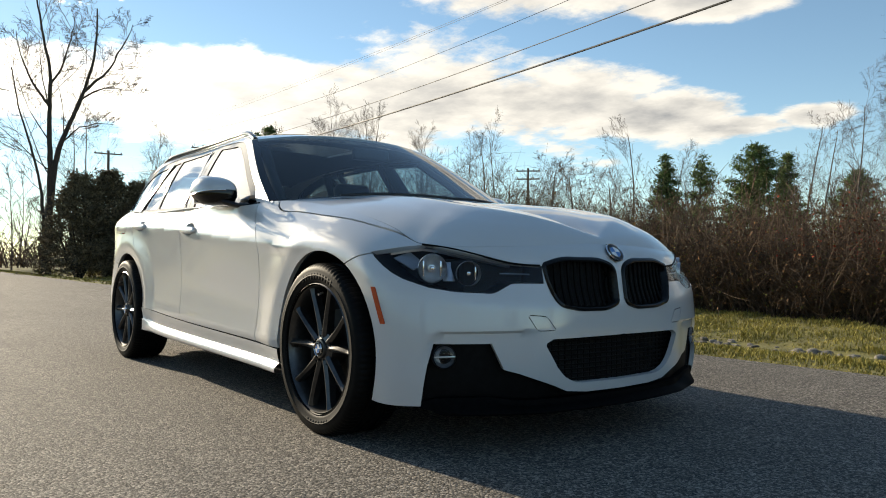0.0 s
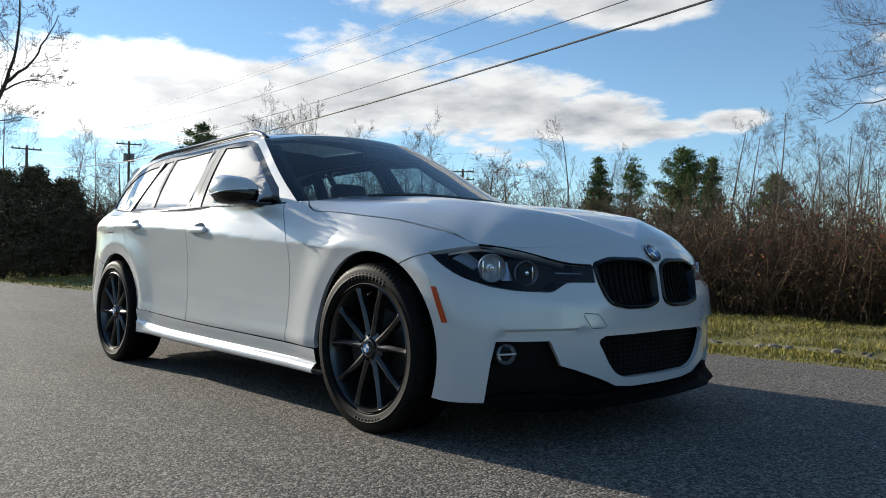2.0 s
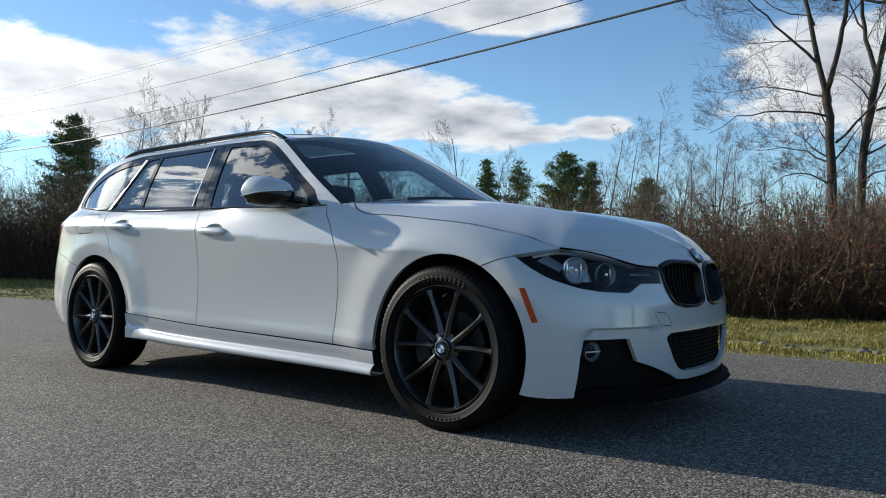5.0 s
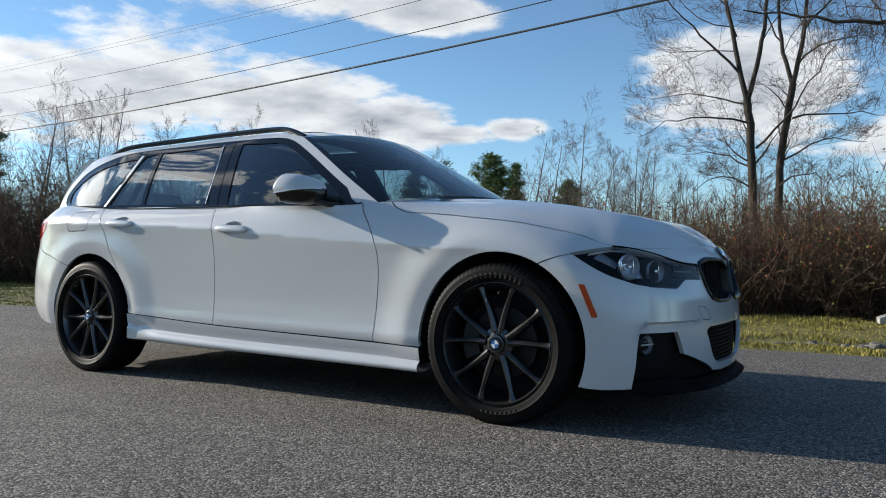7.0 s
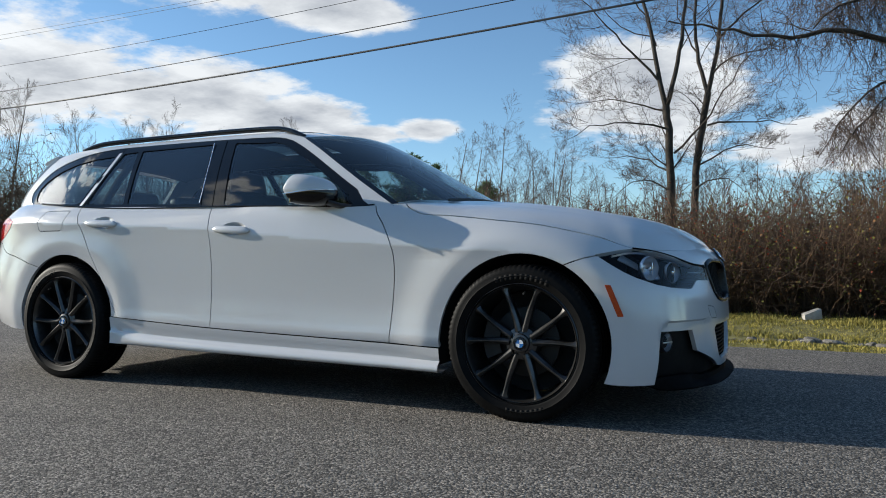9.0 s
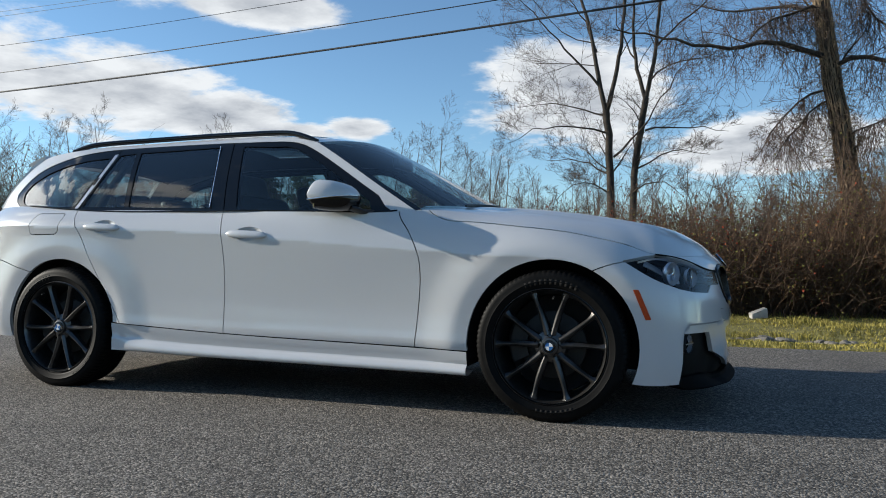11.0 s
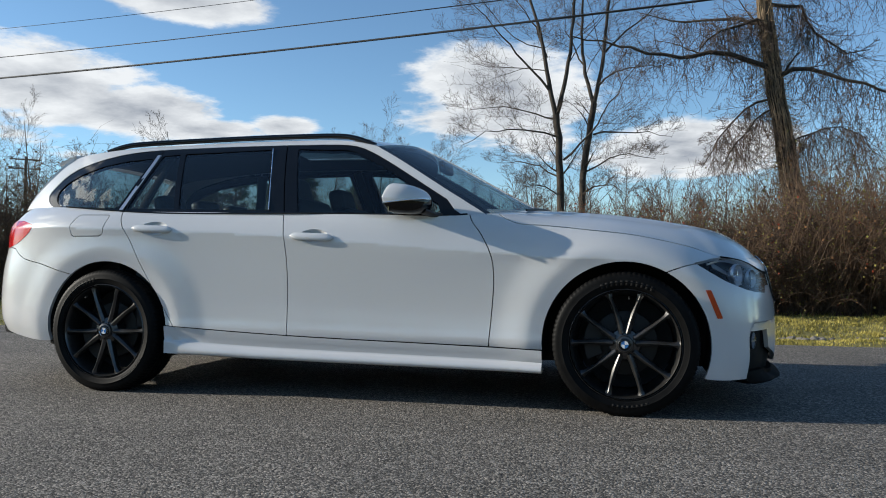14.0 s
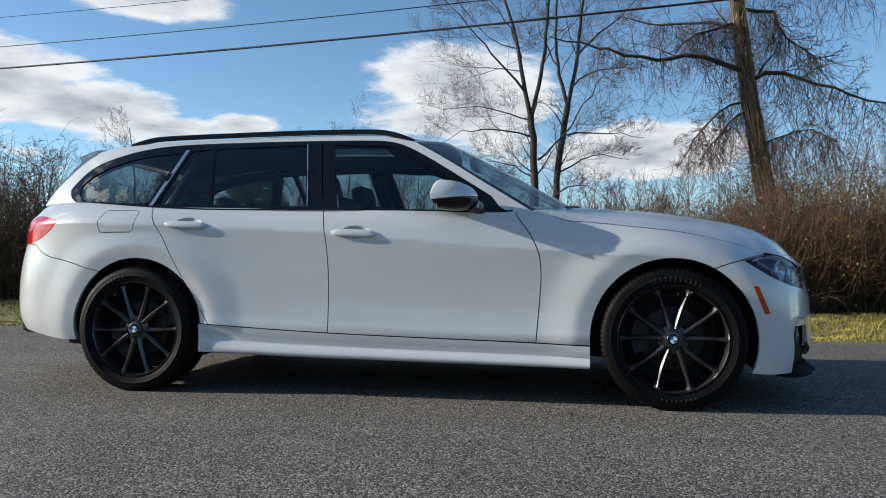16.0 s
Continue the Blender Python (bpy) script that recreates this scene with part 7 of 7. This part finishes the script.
for i in range(3600):
    x = rng_b.uniform(-34, 16)
    y = thicket_front(x) + 3.0 + 22 * rng_b.random() ** 1.6
    h = rng_b.uniform(0.9, 2.5) * (1 + 0.25 * noise.noise((x * 0.3, y * 0.3, 8)))
    line = bough(rng_b, Vector((x, y, ground_height(x, y))), Vector((rng_b.gauss(0, 0.25), rng_b.gauss(0, 0.25), 1)), h, 4, 0.16, 0.0)
    behind_scrub.tube(line, [0.014, 0.012, 0.010, 0.007, 0.004], 3)
    for k in range(5):
        p, d = along(line, rng_b.uniform(0.2, 1))
        behind_scrub.tube(bough(rng_b, p, side_way(rng_b, d, rng_b.uniform(30, 60)), rng_b.uniform(0.3, 0.8), 2, 0.2, 0.0), [0.007, 0.005, 0.003], 3)
        if k < 3:
            behind_scrub.leaf(p, rng_b.uniform(0.02, 0.045), rng_b)
tagged(behind_scrub.mesh("field_scrub", CANE), "leafless brown scrub on the field", "scrub", kind="stuff")


# grass
def lawn(seed, x0, x1, y0, y1, count, tall, width):
    rng = random.Random(seed)
    pile = Pile()
    for i in range(count):
        x, y = rng.uniform(x0, x1), rng.uniform(y0, y1)
        if 4.15 < y < 4.95 and rng.random() < 0.85:
            continue
        clump = 0.45 + 1.1 * max(0.0, noise.noise((x * 1.7, y * 1.7, 2)) + 0.3)
        h = tall * rng.uniform(0.5, 1.2) * clump
        base = Vector((x, y, ground_height(x, y) - 0.004))
        for k in range(3):
            pile.blade(base + Vector((rng.gauss(0, 0.012), rng.gauss(0, 0.012), 0)), Vector((rng.gauss(0, 0.35), rng.gauss(0, 0.35), 1)) * h, width)
    return tagged(pile.mesh("grass", GRASS, smooth_all=False), "short yellow-green autumn grass", "grass", kind="stuff")


lawn(201, -4, 9, 2.66, 4.15, 17000, 0.040, 0.0042)
lawn(202, -6, 11, 4.85, 7.6, 22000, 0.055, 0.0046)
lawn(203, -16, -4, 2.68, 7.8, 11000, 0.035, 0.007)
lawn(204, -45, -16, 2.7, 9.0, 9000, 0.07, 0.012)

# ---- stones, wires, poles ----
STONE = material("pale_ditch_stone", (0.30, 0.28, 0.25), 0.85)
n_, v_ = grain(STONE, 7, (0.10, 0.088, 0.070), (0.27, 0.245, 0.205), 8, 0.65, random_piece="object")
relief(STONE, n_.outputs["Fac"], 0.6, 0.02)
rng_s = random.Random(9)
stone_meshes = []
for k in range(7):
    bm = bmesh.new()
    bmesh.ops.create_icosphere(bm, subdivisions=2, radius=1.0)
    for v in bm.verts:
        q = v.co * 1.3 + Vector((k * 7.1, 0, 0))
        v.co *= 1 + 0.34 * noise.noise(q) + 0.10 * noise.noise(q * 3)
        v.co.z = max(v.co.z, -0.5) * 0.62
    sharpen(bm, 22)
    me = bpy.data.meshes.new("stone")
    bm.to_mesh(me)
    bm.free()
    me.materials.append(STONE)
    stone_meshes.append(me)
for i in range(380):
    x = rng_s.uniform(-5.5, 9.5)
    y = 4.48 + rng_s.gauss(0, 0.17)
    s = rng_s.choice((0.020, 0.026, 0.032, 0.040, 0.052)) * rng_s.uniform(0.8, 1.2)
    ob = new("stone", stone_meshes[i % 7])
    ob.matrix_world = Matrix.Translation((x, y, ground_height(x, y) + 0.30 * s)) @ pose(0, 0, 0, rng_s.uniform(-12, 12), rng_s.uniform(-12, 12), rng_s.uniform(0, 360)) @ Matrix.Diagonal((s * rng_s.uniform(0.9, 1.5), s, s * rng_s.uniform(0.8, 1.1), 1))
    tagged(ob, "pale rough stone lying in the grassy ditch", "stone", "stones in the ditch")
CONCRETE = material("pale_concrete", (0.42, 0.40, 0.36), 0.9)
n_, v_ = grain(CONCRETE, 12, (0.34, 0.32, 0.29), (0.48, 0.46, 0.42))
slab = box(0, 0, 0, 0.21, 0.14, 0.13, 0.015, 2)
for v in slab.verts:
    if v.co.z > 0 and v.co.x < 0:
        v.co.z -= 0.05
ob = link_mesh("concrete_block", slab, CONCRETE)
ob.matrix_world = Matrix.Translation((2.735, 6.62, ground_height(2.735, 6.62) + 0.065)) @ pose(0, 0, 0, 4, -6, 15)
tagged(ob, "small pale concrete block on the grass bank", "block")

CABLE = material("black_cable", (0.02, 0.02, 0.022), 0.6)
grain(CABLE, 6, (0.014, 0.014, 0.015), (0.03, 0.03, 0.032))
WIRES = [("w", 8.0, -0.08, 4.805, 0.0171, 0.00111, 0.019), ("w", 7.75, -0.10, 5.142, 0.0085, 0.00121, 0.009), ("w", 7.25, -0.10, 5.50, 0.0081, 0.0017, 0.005), ("w", 7.75, -0.085, 6.02, -0.03, 0.0005, 0.004),
         ("w", 8.4, -0.085, 6.40, -0.03, 0.0006, 0.004)]
for _, y0, sl, a, b, c, r in WIRES:
    pts = [(x, y0 + sl * x, a + b * x + c * x * x) for x in np.linspace(-62, 18, 80)]
    tagged(link_mesh("overhead_cable", tube(pts, r, 6), CABLE), "dark overhead cable strung beside the road", "cable", "overhead cables")

POLE = material("weathered_pole", (0.12, 0.095, 0.075), 0.9)
n_, v_ = grain(POLE, 6, (0.07, 0.055, 0.045), (0.18, 0.145, 0.115), stretch=(1, 1, 0.15))
relief(POLE, n_.outputs["Fac"], 0.6, 0.01)
METAL = material("grey_transformer", (0.20, 0.21, 0.22), 0.5, 0.4)
grain(METAL, 8, (0.16, 0.17, 0.18), (0.24, 0.25, 0.26))
PORCELAIN = material("brown_insulator", (0.12, 0.06, 0.04), 0.3)
grain(PORCELAIN, 20, (0.09, 0.045, 0.03), (0.15, 0.08, 0.055))


def power_pole(x, y, height, yaw, arms=1, cans=True):
    p = thing("utility_pole", "weathered wooden utility pole with crossarm and insulators", "pole", group="utility poles")
    part("pole_shaft", tube([(0, 0, -0.3), (0, 0, height * 0.5), (0, 0, height)], [0.15, 0.13, 0.10], 10), POLE, p)
    for k in range(arms):
        z = height - 0.25 - 0.75 * k
        arm = part("crossarm", box(0, 0.11, z, 2.2, 0.09, 0.11, 0.008), POLE, p)
        for u in (-1.0, -0.5, 0.5, 1.0):
            ins = lathe([(0.0, 0.0), (0.045, 0.01), (0.05, 0.05), (0.03, 0.06), (0.045, 0.09), (0.02, 0.13), (0.0, 0.14)], 12, "z")
            bmesh.ops.translate(ins, verts=ins.verts[:], vec=(u, 0.11, z + 0.06))
            part("insulator", ins, PORCELAIN, arm)
        for u in (-0.6, 0.6):
            part("brace", tube([(u, 0.08, z - 0.03), (0, 0.10, z - 0.55)], 0.018, 6), METAL, p)
    if cans:
        for u in (-0.28, 0.28):
            can = lathe([(0.0, 0.0), (0.19, 0.0), (0.20, 0.03), (0.20, 0.68), (0.18, 0.74), (0.05, 0.78), (0.0, 0.78)], 20, "z")
            bmesh.ops.translate(can, verts=can.verts[:], vec=(u, -0.12, height - 1.9))
            part("transformer", can, METAL, p)
    p.matrix_world = Matrix.Translation((x, y, ground_height(x, y))) @ pose(0, 0, 0, 0, 0, yaw)
    return p


power_pole(-66.0, 22.6, 11.4, 70)
power_pole(-62.0, 13.2, 9.6, 85, cans=False)
power_pole(-46.0, 46.0, 9.2, 45, arms=2, cans=False)
power_pole(18.0, 6.5, 7.2, 85, cans=False)
post = thing("wooden_post", "thin weathered wooden post in the scrub", "post")
part("post_shaft", tube([(0, 0, -0.2), (0, 0, 2.9), (0, 0, 5.6)], [0.10, 0.09, 0.08], 8), POLE, post)
post.matrix_world = Matrix.Translation((-20.8, 44.0, 0.1))
